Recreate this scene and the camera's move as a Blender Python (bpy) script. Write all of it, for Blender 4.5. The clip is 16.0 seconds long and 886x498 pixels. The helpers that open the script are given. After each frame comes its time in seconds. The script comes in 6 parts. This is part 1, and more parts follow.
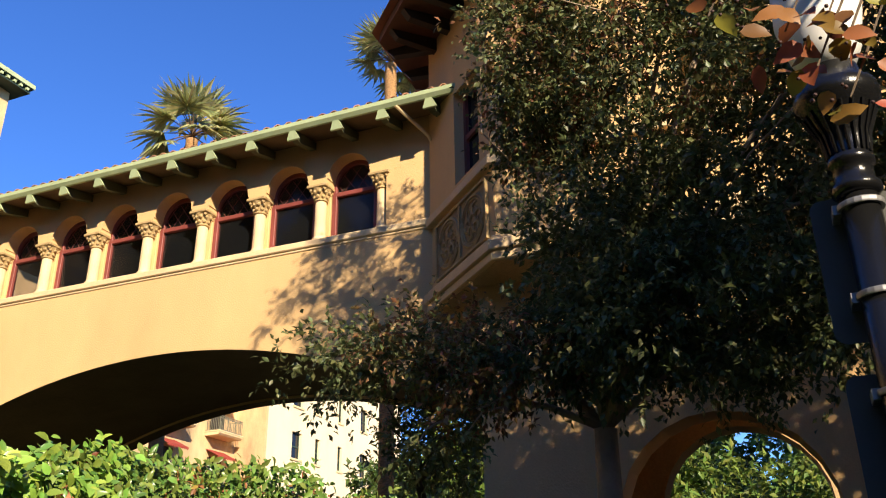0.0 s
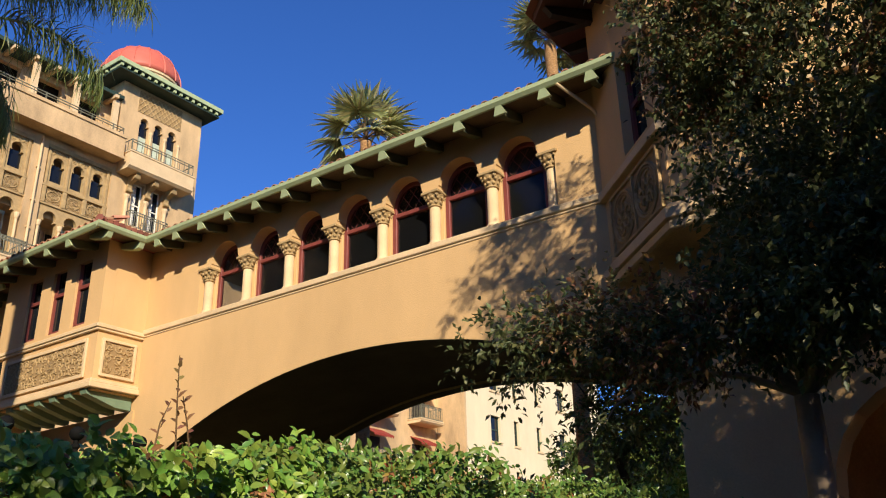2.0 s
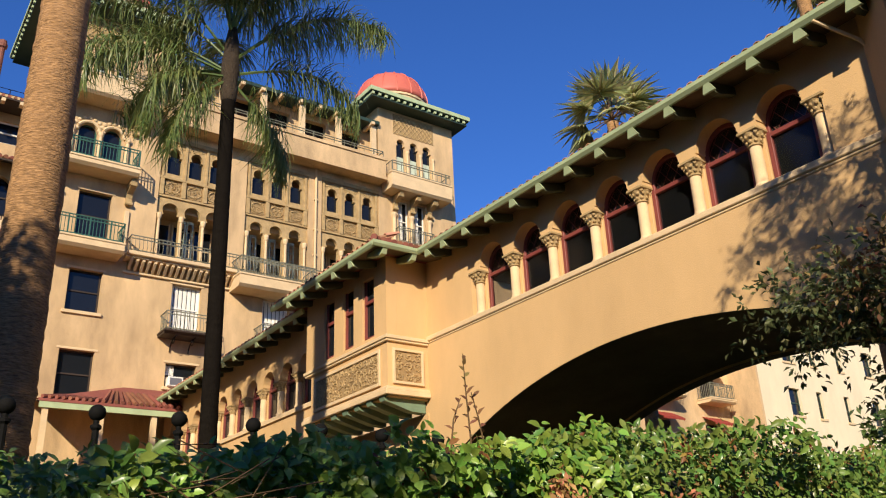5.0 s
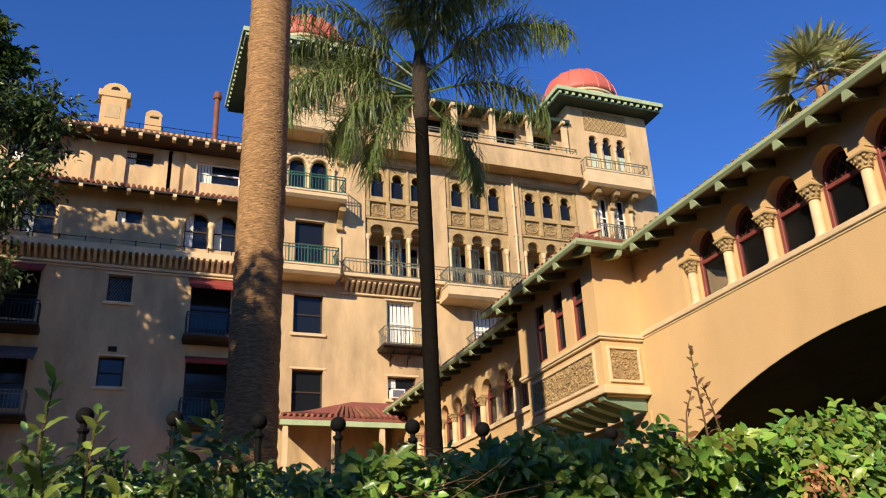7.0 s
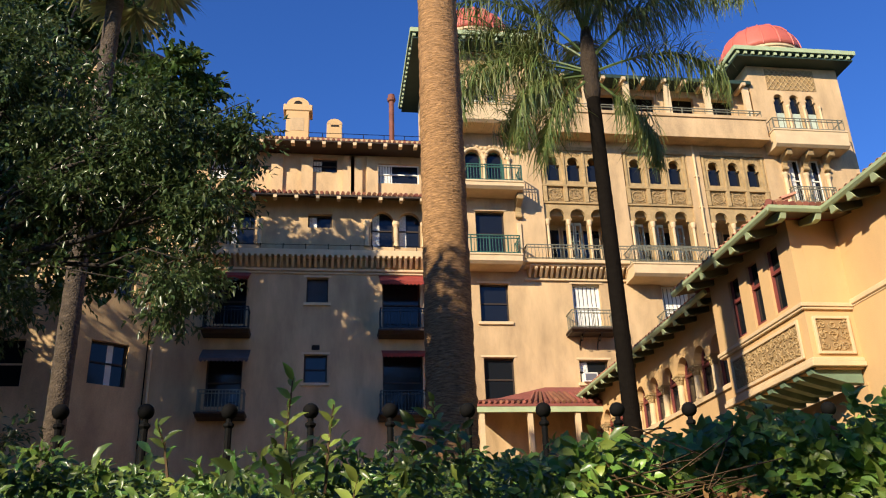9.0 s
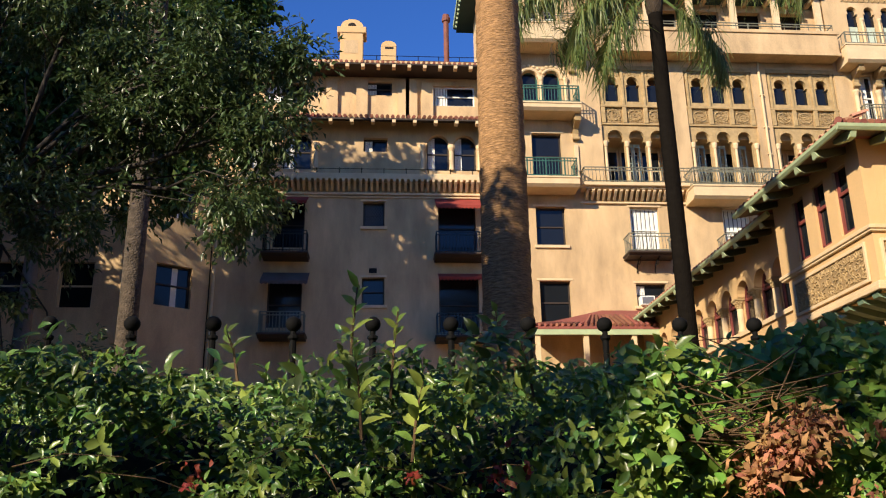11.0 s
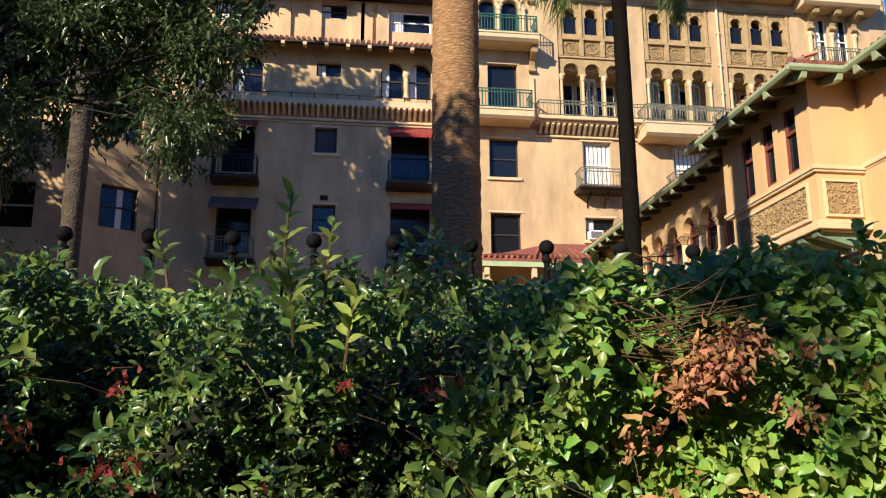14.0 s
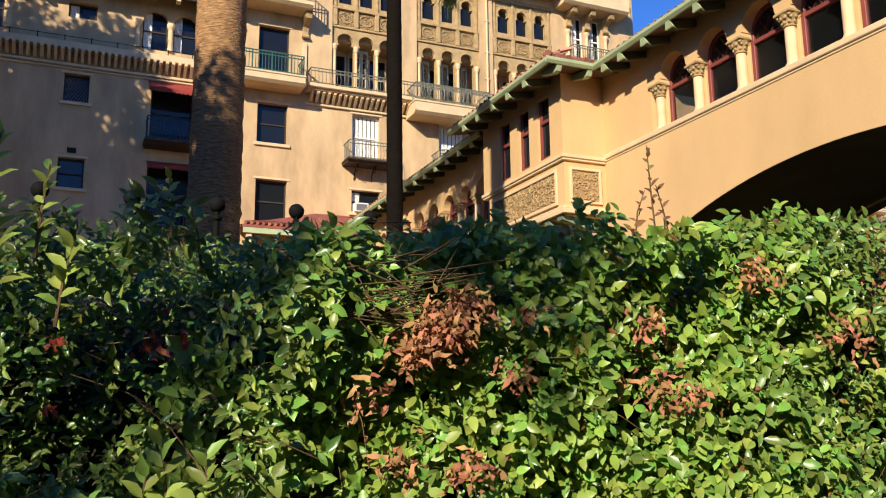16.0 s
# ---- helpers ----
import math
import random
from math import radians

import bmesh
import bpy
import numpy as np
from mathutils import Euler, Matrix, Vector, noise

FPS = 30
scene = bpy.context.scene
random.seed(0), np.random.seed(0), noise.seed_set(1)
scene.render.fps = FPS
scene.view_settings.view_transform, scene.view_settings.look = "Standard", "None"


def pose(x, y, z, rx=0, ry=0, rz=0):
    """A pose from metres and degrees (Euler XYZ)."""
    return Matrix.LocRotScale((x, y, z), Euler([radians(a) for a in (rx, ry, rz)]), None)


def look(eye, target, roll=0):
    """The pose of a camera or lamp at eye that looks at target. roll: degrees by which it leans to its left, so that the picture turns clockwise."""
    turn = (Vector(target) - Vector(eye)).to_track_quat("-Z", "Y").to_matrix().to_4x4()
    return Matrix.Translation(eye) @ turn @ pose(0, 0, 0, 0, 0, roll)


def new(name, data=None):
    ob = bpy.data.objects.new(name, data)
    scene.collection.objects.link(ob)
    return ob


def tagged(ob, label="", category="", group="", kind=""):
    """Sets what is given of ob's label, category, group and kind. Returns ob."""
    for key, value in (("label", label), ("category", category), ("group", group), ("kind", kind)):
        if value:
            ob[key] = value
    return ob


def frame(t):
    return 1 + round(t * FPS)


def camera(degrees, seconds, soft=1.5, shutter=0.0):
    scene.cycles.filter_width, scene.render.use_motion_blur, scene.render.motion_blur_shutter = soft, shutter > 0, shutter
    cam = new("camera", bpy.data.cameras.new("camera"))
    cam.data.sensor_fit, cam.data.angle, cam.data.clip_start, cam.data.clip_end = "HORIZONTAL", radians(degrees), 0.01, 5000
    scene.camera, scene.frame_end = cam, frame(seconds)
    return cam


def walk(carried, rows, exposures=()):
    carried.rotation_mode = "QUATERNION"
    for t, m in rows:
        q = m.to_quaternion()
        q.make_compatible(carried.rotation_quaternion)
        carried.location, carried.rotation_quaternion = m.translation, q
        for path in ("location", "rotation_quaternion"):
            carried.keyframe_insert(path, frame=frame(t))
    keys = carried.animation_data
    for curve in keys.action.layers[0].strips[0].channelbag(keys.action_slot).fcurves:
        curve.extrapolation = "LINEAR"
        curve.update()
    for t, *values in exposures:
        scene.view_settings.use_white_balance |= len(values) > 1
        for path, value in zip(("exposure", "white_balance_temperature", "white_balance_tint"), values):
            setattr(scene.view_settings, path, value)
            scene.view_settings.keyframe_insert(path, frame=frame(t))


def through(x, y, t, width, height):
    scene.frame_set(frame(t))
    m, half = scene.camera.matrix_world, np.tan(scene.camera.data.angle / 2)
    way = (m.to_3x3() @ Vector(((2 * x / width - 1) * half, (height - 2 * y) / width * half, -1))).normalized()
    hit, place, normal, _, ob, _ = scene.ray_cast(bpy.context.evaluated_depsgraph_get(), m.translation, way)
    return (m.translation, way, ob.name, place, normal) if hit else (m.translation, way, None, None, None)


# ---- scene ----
cam = camera(55.0, 16.0, soft=1.15)
PATH = [
    (0, (0.119, 0.044, 1.677), (1.823, 0.73, 2.47), -0.9),
    (0.5, (0.127, 0.035, 1.678), (1.791, 0.833, 2.447), -1.2),
    (1, (0.13, 0.005, 1.676), (1.749, 0.904, 2.433), -1.3),
    (1.5, (0.134, -0.033, 1.677), (1.697, 0.959, 2.434), -1.4),
    (2, (0.136, -0.058, 1.676), (1.649, 1.006, 2.437), -1.5),
    (2.5, (0.139, -0.084, 1.672), (1.598, 1.057, 2.428), -1.5),
    (3, (0.15, -0.088, 1.67), (1.536, 1.144, 2.42), -1.4),
    (5.5, (0.162, -0.018, 1.663), (1.152, 1.541, 2.429), -2.5),
    (6, (0.147, -0.021, 1.661), (1.026, 1.6, 2.436), -2.3),
    (6.5, (0.14, 0.001, 1.661), (0.915, 1.669, 2.448), -2.2),
    (7, (0.132, 0.014, 1.657), (0.802, 1.727, 2.441), -2.5),
    (7.5, (0.118, 0.023, 1.661), (0.674, 1.777, 2.444), -2.5),
    (8, (0.091, -0.031, 1.652), (0.533, 1.752, 2.443), -2.3),
    (8.5, (0.073, -0.049, 1.646), (0.411, 1.759, 2.432), -2.0),
    (9, (0.059, -0.05, 1.643), (0.323, 1.777, 2.412), -2.0),
    (9.5, (0.047, -0.023, 1.636), (0.237, 1.828, 2.369), -1.6),
    (10, (0.045, -0.016, 1.625), (0.186, 1.86, 2.305), -1.1),
    (12.5, (0.029, 0.027, 1.585), (0.168, 1.943, 2.14), -0.6),
    (13, (0.036, 0.034, 1.576), (0.177, 1.958, 2.106), -0.5),
    (13.5, (0.058, 0.049, 1.568), (0.234, 1.983, 2.046), -0.3),
    (14, (0.086, 0.045, 1.56), (0.338, 1.978, 2.009), -0.1),
    (14.5, (0.108, 0.041, 1.551), (0.475, 1.958, 1.99), -0.1),
    (15, (0.123, 0.035, 1.551), (0.64, 1.918, 1.982), -0.3),
    (15.5, (0.145, 0.036, 1.543), (0.817, 1.873, 1.958), -0.6),
    (16, (0.169, 0.04, 1.534), (0.95, 1.842, 1.913), -0.6),
]
walk(cam, [(t, look(eye, target, roll)) for t, eye, target, roll in PATH],
     ((0, 1.0, 6850, 10), (0.5, 0.82, 6700, 10), (1.0, 0.46, 6550, 10), (1.5, 0.40, 6500, 10), (3.0, 0.36, 6450, 10), (5.5, 0.36, 6500, 10), (9.0, 0.50, 6500, 10), (12.5, 0.60, 6450, 10), (13.5, 0.62, 6400, 10),
      (14.5, 0.62, 5850, 10), (16.0, 0.57, 6250, 10)))


# ---------- world, sun, exposure ----------
SUN = Vector((-0.62, -0.66, 0.43)).normalized()      # towards the sun
world = bpy.data.worlds.new("sky")
scene.world = world
world.use_nodes = True
wn = world.node_tree
sky = wn.nodes.new("ShaderNodeTexSky")
sky.sky_type = 'NISHITA'
sky.sun_disc = False
sky.sun_elevation = math.asin(SUN.z)
sky.sun_rotation = math.atan2(SUN.x, SUN.y)
sky.altitude = 200
sky.air_density = 1.0
sky.dust_density = 0.0
sky.ozone_density = 8.0
deep = wn.nodes.new("ShaderNodeHueSaturation")      # clear dry air: a deeper blue
deep.inputs["Saturation"].default_value = 1.1
deep.inputs["Hue"].default_value = 0.512
wn.links.new(sky.outputs[0], deep.inputs["Color"])
wn.links.new(deep.outputs[0], wn.nodes["Background"].inputs[0])
wn.nodes["Background"].inputs[1].default_value = 0.132
lamp = bpy.data.lights.new("sun", 'SUN')
lamp.energy, lamp.angle, lamp.color = 5.0, radians(0.53), (1.0, 0.86, 0.66)
sun = new("sun", lamp)
sun.matrix_world = look((-30, -30, 60), Vector((-30, -30, 60)) - SUN)

# ---------- materials ----------


def material(name, base, rough=0.8, metal=0.0, spread=0.25, size=3.0, fine=60.0, bump=0.15, streak=0.0, per="", hue=0.0, spec=0.4, coat=0.0, fibre=0.0):
    """A surface: base colour with broad stains, fine grain and relief. per: 'object' or 'island' varies each piece."""
    m = bpy.data.materials.new(name)
    m.use_nodes = True
    n, l = m.node_tree.nodes, m.node_tree.links
    p = n["Principled BSDF"]
    p.inputs["Roughness"].default_value = rough
    p.inputs["Metallic"].default_value = metal
    p.inputs["Specular IOR Level"].default_value = spec
    p.inputs["Coat Weight"].default_value = coat
    co = n.new("ShaderNodeTexCoord")
    geo = n.new("ShaderNodeNewGeometry")
    big = n.new("ShaderNodeTexNoise")
    big.inputs["Scale"].default_value, big.inputs["Detail"].default_value = 1.0 / size, 6
    big.inputs["Roughness"].default_value = 0.65
    small = n.new("ShaderNodeTexNoise")
    small.inputs["Scale"].default_value, small.inputs["Detail"].default_value = fine, 3
    mp = n.new("ShaderNodeMapping")
    l.new(geo.outputs["Position"], mp.inputs[0])
    if streak:
        mp.inputs["Scale"].default_value = (1.0, 1.0, streak)
    l.new(mp.outputs[0], big.inputs["Vector"])
    if fibre:
        grain = n.new("ShaderNodeMapping")
        grain.inputs["Scale"].default_value = (1.0, 1.0, fibre)
        l.new(geo.outputs["Position"], grain.inputs[0])
        l.new(grain.outputs[0], small.inputs["Vector"])
    else:
        l.new(geo.outputs["Position"], small.inputs["Vector"])
    mix = n.new("ShaderNodeMath")
    mix.operation = 'MULTIPLY_ADD'
    l.new(small.outputs[0], mix.inputs[0])
    mix.inputs[1].default_value = 0.35
    l.new(big.outputs[0], mix.inputs[2])
    value = n.new("ShaderNodeMapRange")
    value.inputs[1].default_value, value.inputs[2].default_value = 0.38, 0.98
    value.inputs[3].default_value, value.inputs[4].default_value = 1 - spread, 1 + spread * 0.6
    l.new(mix.outputs[0], value.inputs[0])
    hsv = n.new("ShaderNodeHueSaturation")
    hsv.inputs["Color"].default_value = (*base, 1)
    last = value.outputs[0]
    if per:
        rnd = n.new("ShaderNodeObjectInfo").outputs["Random"] if per == "object" else geo.outputs["Random Per Island"]
        vary = n.new("ShaderNodeMapRange")
        vary.inputs[3].default_value, vary.inputs[4].default_value = 0.62, 1.38
        l.new(rnd, vary.inputs[0])
        mul = n.new("ShaderNodeMath")
        mul.operation = 'MULTIPLY'
        l.new(vary.outputs[0], mul.inputs[0])
        l.new(last, mul.inputs[1])
        last = mul.outputs[0]
        if hue:
            turn = n.new("ShaderNodeMapRange")
            turn.inputs[3].default_value, turn.inputs[4].default_value = 0.5 - hue, 0.5 + hue
            wob = n.new("ShaderNodeMath")
            wob.operation = 'FRACT'
            k = n.new("ShaderNodeMath")
            k.operation = 'MULTIPLY'
            k.inputs[1].default_value = 17.3
            l.new(rnd, k.inputs[0])
            l.new(k.outputs[0], wob.inputs[0])
            l.new(wob.outputs[0], turn.inputs[0])
            l.new(turn.outputs[0], hsv.inputs["Hue"])
    l.new(last, hsv.inputs["Value"])
    l.new(hsv.outputs[0], p.inputs["Base Color"])
    if bump:
        b = n.new("ShaderNodeBump")
        b.inputs["Strength"].default_value, b.inputs["Distance"].default_value = bump, 0.05 if fibre else 0.02
        l.new(small.outputs[0], b.inputs["Height"])
        l.new(b.outputs[0], p.inputs["Normal"])
    return m


def leaf_material(name, base, rough=0.45, hue=0.03, through=0.3, spec=0.35):
    """Leaves: each leaf its own tone, some light passing through."""
    m = material(name, base, rough=rough, spread=0.25, size=0.5, fine=25, bump=0, per="island", hue=hue, spec=spec)
    n, l = m.node_tree.nodes, m.node_tree.links
    p, out = n["Principled BSDF"], n["Material Output"]
    tr = n.new("ShaderNodeBsdfTranslucent")
    l.new(p.inputs["Base Color"].links[0].from_socket, tr.inputs[0])
    mx = n.new("ShaderNodeMixShader")
    mx.inputs[0].default_value = through
    l.new(p.outputs[0], mx.inputs[1])
    l.new(tr.outputs[0], mx.inputs[2])
    l.new(mx.outputs[0], out.inputs[0])
    return m


STUCCO = material("golden_stucco", (0.66, 0.43, 0.20), 0.92, spread=0.2, size=2.2, fine=35, bump=0.25, streak=0.45)
STUCCO_OLD = material("weathered_stucco", (0.62, 0.43, 0.23), 0.92, spread=0.5, size=1.5, fine=25, bump=0.25, streak=0.35)
# near-black plaster: the deep shade under the arch is put into the colour
VAULT_SHADE = material("grimy_soffit_plaster", (0.11, 0.078, 0.05), 0.95, spread=0.45, size=1.2, fine=20, bump=0.3)
CREAM = material("cream_trim", (0.70, 0.52, 0.30), 0.85, spread=0.22, size=0.8, fine=40, bump=0.15)
STONE = material("carved_stone", (0.46, 0.32, 0.15), 0.9, spread=0.4, size=0.3, fine=50, bump=0.5)
FILIGREE = material("carved_panel_ground", (0.36, 0.24, 0.11), 0.9, spread=0.4, size=0.4, fine=40, bump=0.5)
GREEN = material("pale_green_paint", (0.42, 0.50, 0.28), 0.6, spread=0.25, size=0.7, fine=45, bump=0.1)
DEEPGREEN = material("dark_green_paint", (0.028, 0.055, 0.04), 0.55, spread=0.3, size=0.6, fine=40, bump=0.1)
OXBLOOD = material("dark_red_paint", (0.23, 0.055, 0.045), 0.5, spread=0.3, size=0.5, fine=50, bump=0.1)
DARKWOOD = material("dark_timber", (0.045, 0.030, 0.020), 0.7, spread=0.3, size=0.5, fine=40, bump=0.2)
REDWOOD = material("red_brown_timber", (0.16, 0.07, 0.04), 0.75, spread=0.35, size=0.5, fine=40, bump=0.2)
TILE = material("terracotta_tile", (0.46, 0.23, 0.13), 0.8, spread=0.35, size=0.6, fine=40, bump=0.3, per="object", hue=0.015)
TILE_MASS = material("terracotta_tile_field", (0.30, 0.11, 0.065), 0.8, spread=0.35, size=0.6, fine=40, bump=0.3, per="island", hue=0.015)
DOME = material("red_dome_paint", (0.55, 0.13, 0.085), 0.55, spread=0.22, size=1.2, fine=20, bump=0.1)
GLASS = material("window_glass", (0.010, 0.012, 0.015), 0.08, spread=0.1, size=1.0, fine=1.5, bump=0.05, spec=0.38)
# near-black sheets in this colour stand in for unlit rooms and hollows
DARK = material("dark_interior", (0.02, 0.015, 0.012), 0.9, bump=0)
IRON = material("black_iron", (0.008, 0.008, 0.008), 0.22, metal=0.0, spread=0.2, size=0.3, fine=80, bump=0.1)
RAIL = material("weathered_rail_paint", (0.17, 0.17, 0.12), 0.6, spread=0.3, size=0.4, fine=40, bump=0.1)
GREENRAIL = material("green_rail_paint", (0.03, 0.11, 0.08), 0.5, spread=0.3, size=0.4, fine=40, bump=0.1)
WHITE = material("white_curtain", (0.80, 0.78, 0.70), 0.9, spread=0.12, size=0.4, fine=20, bump=0.1)
AWNING = material("red_canvas", (0.30, 0.045, 0.03), 0.9, spread=0.3, size=0.5, fine=40, bump=0.1)
AWNING_OLD = material("faded_canvas", (0.13, 0.10, 0.09), 0.9, spread=0.3, size=0.5, fine=40, bump=0.1)
RUST = material("rusty_pipe", (0.22, 0.075, 0.045), 0.7, spread=0.35, size=0.5, fine=40, bump=0.2)
GREY = material("grey_metal", (0.25, 0.25, 0.25), 0.5, metal=0.6, spread=0.15, size=0.3, fine=50, bump=0.05)
FROSTED = material("frosted_globe", (0.75, 0.74, 0.70), 0.3, spread=0.08, size=0.3, fine=20, bump=0.02)
SIGNBACK = material("sign_back_aluminium", (0.07, 0.07, 0.06), 0.7, metal=0.0, spread=0.12, size=0.3, fine=60, bump=0.03)
BARK = material("tree_bark", (0.13, 0.095, 0.065), 0.9, spread=0.4, size=0.35, fine=30, bump=0.6)
PALEBARK = material("smooth_pale_bark", (0.34, 0.25, 0.17), 0.8, spread=0.35, size=0.25, fine=25, bump=0.3)
# darker copy of the bracket green: the shade under the eaves in the colour
ARMSHADE = material("dull_olive_paint", (0.10, 0.105, 0.055), 0.75, spread=0.3, size=0.5, fine=40, bump=0.15)
SOFFIT = material("brown_soffit_boards", (0.15, 0.10, 0.058), 0.85, spread=0.35, size=0.4, fine=40, bump=0.2)
MIDGREEN = material("aged_green_paint", (0.17, 0.25, 0.16), 0.6, spread=0.3, size=0.5, fine=45, bump=0.1)
DOORGREEN = material("grey_green_door_paint", (0.50, 0.57, 0.44), 0.6, spread=0.2, size=0.4, fine=40, bump=0.1)
SOIL = material("ground_soil", (0.04, 0.034, 0.022), 0.95, spread=0.4, size=1.5, fine=15, bump=0.5)



def clear_glass(name, share):
    """Thin glass: part of the light passes straight through, the rest is a dark gloss."""
    m = material(name, (0.012, 0.013, 0.014), 0.06, spread=0.1, size=1.0, fine=1.5, bump=0.04, spec=0.4)
    n, l = m.node_tree.nodes, m.node_tree.links
    mx = n.new("ShaderNodeMixShader")
    mx.inputs[0].default_value = share
    l.new(n["Principled BSDF"].outputs[0], mx.inputs[1])
    l.new(n.new("ShaderNodeBsdfTransparent").outputs[0], mx.inputs[2])
    l.new(mx.outputs[0], n["Material Output"].inputs[0])
    return m


CLEAR = clear_glass("bridge_window_glass", 0.6)

# ---------- helpers of the build ----------


def part(name, bm, mat, parent=None, label="", smooth=False):
    """Links a bmesh as one mesh object, under a thing or part if given."""
    bmesh.ops.recalc_face_normals(bm, faces=bm.faces)
    me = bpy.data.meshes.new(name)
    bm.to_mesh(me)
    bm.free()
    me.materials.append(mat)
    if smooth:
        me.shade_smooth()
    ob = new(name, me)
    ob.parent = parent
    if label:
        tagged(ob, label)
    return ob


def again(ob, m, parent=None):
    """Another object on the same mesh, moved by m."""
    o = bpy.data.objects.new(ob.name, ob.data)
    scene.collection.objects.link(o)
    o.parent = parent
    o.matrix_basis = m
    return o


def thing(name, label, category, group="", kind="", at=(0, 0, 0)):
    e = new(name)
    e.location = at
    bpy.context.view_layer.update()
    return tagged(e, label, category, group, kind)


def box(bm, x0, x1, y0, y1, z0, z1, bevel=0.0):
    r = bmesh.ops.create_cube(bm, size=1.0, matrix=Matrix.Translation(((x0 + x1) / 2, (y0 + y1) / 2, (z0 + z1) / 2)) @ Matrix.Diagonal((abs(x1 - x0), abs(y1 - y0), abs(z1 - z0), 1)))
    if bevel:
        es = list({e for v in r["verts"] for e in v.link_edges})
        bmesh.ops.bevel(bm, geom=es, offset=bevel, segments=1, affect='EDGES')
    return bm


def B(*a, **k):
    return box(bmesh.new(), *a, **k)


def prism(bm, pts, vec):
    """A flat outline pushed along vec into a solid."""
    a = [bm.verts.new(p) for p in pts]
    b = [bm.verts.new(Vector(p) + Vector(vec)) for p in pts]
    n = len(a)
    bm.faces.new(a)
    bm.faces.new(b[::-1])
    for i in range(n):
        bm.faces.new((a[i], b[i], b[(i + 1) % n], a[(i + 1) % n]))
    return bm


def lathe(bm, prof, centre=(0, 0, 0), seg=16):
    """Rings of (radius, height) turned round a vertical axis, closed at both ends."""
    c = Vector(centre)
    rings = [[bm.verts.new(c + Vector((r * math.cos(2 * math.pi * i / seg), r * math.sin(2 * math.pi * i / seg), z))) for i in range(seg)] for r, z in prof]
    for a, b in zip(rings, rings[1:]):
        for i in range(seg):
            bm.faces.new((a[i], a[(i + 1) % seg], b[(i + 1) % seg], b[i]))
    bm.faces.new(rings[0][::-1])
    bm.faces.new(rings[-1])
    return bm


def tube(bm, pts, radii, seg=6):
    """A round bar along points."""
    pts = [Vector(p) for p in pts]
    if not isinstance(radii, (list, tuple)):
        radii = [radii] * len(pts)
    rings = []
    for i, p in enumerate(pts):
        d = (pts[min(i + 1, len(pts) - 1)] - pts[max(i - 1, 0)]).normalized()
        s = d.cross(Vector((0, 0, 1)) if abs(d.z) < 0.9 else Vector((1, 0, 0))).normalized()
        u = s.cross(d)
        rings.append([bm.verts.new(p + radii[i] * (s * math.cos(2 * math.pi * k / seg) + u * math.sin(2 * math.pi * k / seg))) for k in range(seg)])
    for a, b in zip(rings, rings[1:]):
        for k in range(seg):
            bm.faces.new((a[k], a[(k + 1) % seg], b[(k + 1) % seg], b[k]))
    bm.faces.new(rings[0][::-1])
    bm.faces.new(rings[-1])
    return bm


def pierced(bm, u0, u1, z0, z1, holes, d0, d1):
    """A wall slab in local (along, depth, up) with holes (u0, u1, z0, z1, arch): arch 0 square, 1 half round, 2 horseshoe."""
    us = sorted({u0, u1, *[h[0] for h in holes], *[h[1] for h in holes]})
    zs = sorted({z0, z1, *[h[2] for h in holes], *[h[3] for h in holes]})
    us, zs = [u for u in us if u0 <= u <= u1], [z for z in zs if z0 <= z <= z1]
    nu, nz = len(us) - 1, len(zs) - 1

    def solid(i, j):
        if not (0 <= i < nu and 0 <= j < nz):
            return False
        um, zm = (us[i] + us[i + 1]) / 2, (zs[j] + zs[j + 1]) / 2
        return not any(h[0] < um < h[1] and h[2] < zm < h[3] for h in holes)

    made = {}

    def v(i, j, k):
        if (i, j, k) not in made:
            made[(i, j, k)] = bm.verts.new((us[i], (d0, d1)[k], zs[j]))
        return made[(i, j, k)]

    for i in range(nu):
        for j in range(nz):
            if not solid(i, j):
                continue
            for k in (0, 1):
                bm.faces.new((v(i, j, k), v(i + 1, j, k), v(i + 1, j + 1, k), v(i, j + 1, k)))
            for di, dj, (p, q) in ((-1, 0, ((0, 0), (0, 1))), (1, 0, ((1, 0), (1, 1))), (0, -1, ((0, 0), (1, 0))), (0, 1, ((0, 1), (1, 1)))):
                if not solid(i + di, j + dj):
                    bm.faces.new((v(i + p[0], j + p[1], 0), v(i + q[0], j + q[1], 0), v(i + q[0], j + q[1], 1), v(i + p[0], j + p[1], 1)))
    for h in holes:
        if len(h) > 4 and h[4] and h[2] < z1 and h[3] <= z1 and h[0] >= u0 and h[1] <= u1 and h[3] > z0:
            arch_fill(bm, h[0], h[1], h[3], d0, d1, h[4])
    bmesh.ops.remove_doubles(bm, verts=bm.verts[:], dist=1e-4)
    return bm


def arch_fill(bm, u0, u1, top, d0, d1, kind=1, seg=12):
    """The two corners left over a round-headed opening whose crown is at top."""
    c, r = (u0 + u1) / 2, (u1 - u0) / 2
    rr = r * (0.96 if kind == 1 else 0.86)
    zc = top - rr - 0.01
    pts = []
    for i in range(seg + 1):
        a = math.pi * (1 - i / seg) if kind == 1 else math.pi * (1.22 - 1.44 * i / seg)
        pts.append((c + rr * math.cos(a), zc + rr * math.sin(a)))
    half = seg // 2
    prism(bm, [(u0, d0, top), (u0, d0, pts[0][1])] + [(u, d0, z) for u, z in pts[:half + 1]] + [(c, d0, top)], (0, d1 - d0, 0))
    prism(bm, [(c, d0, top)] + [(u, d0, z) for u, z in pts[half:]] + [(u1, d0, pts[-1][1]), (u1, d0, top)], (0, d1 - d0, 0))
    return bm


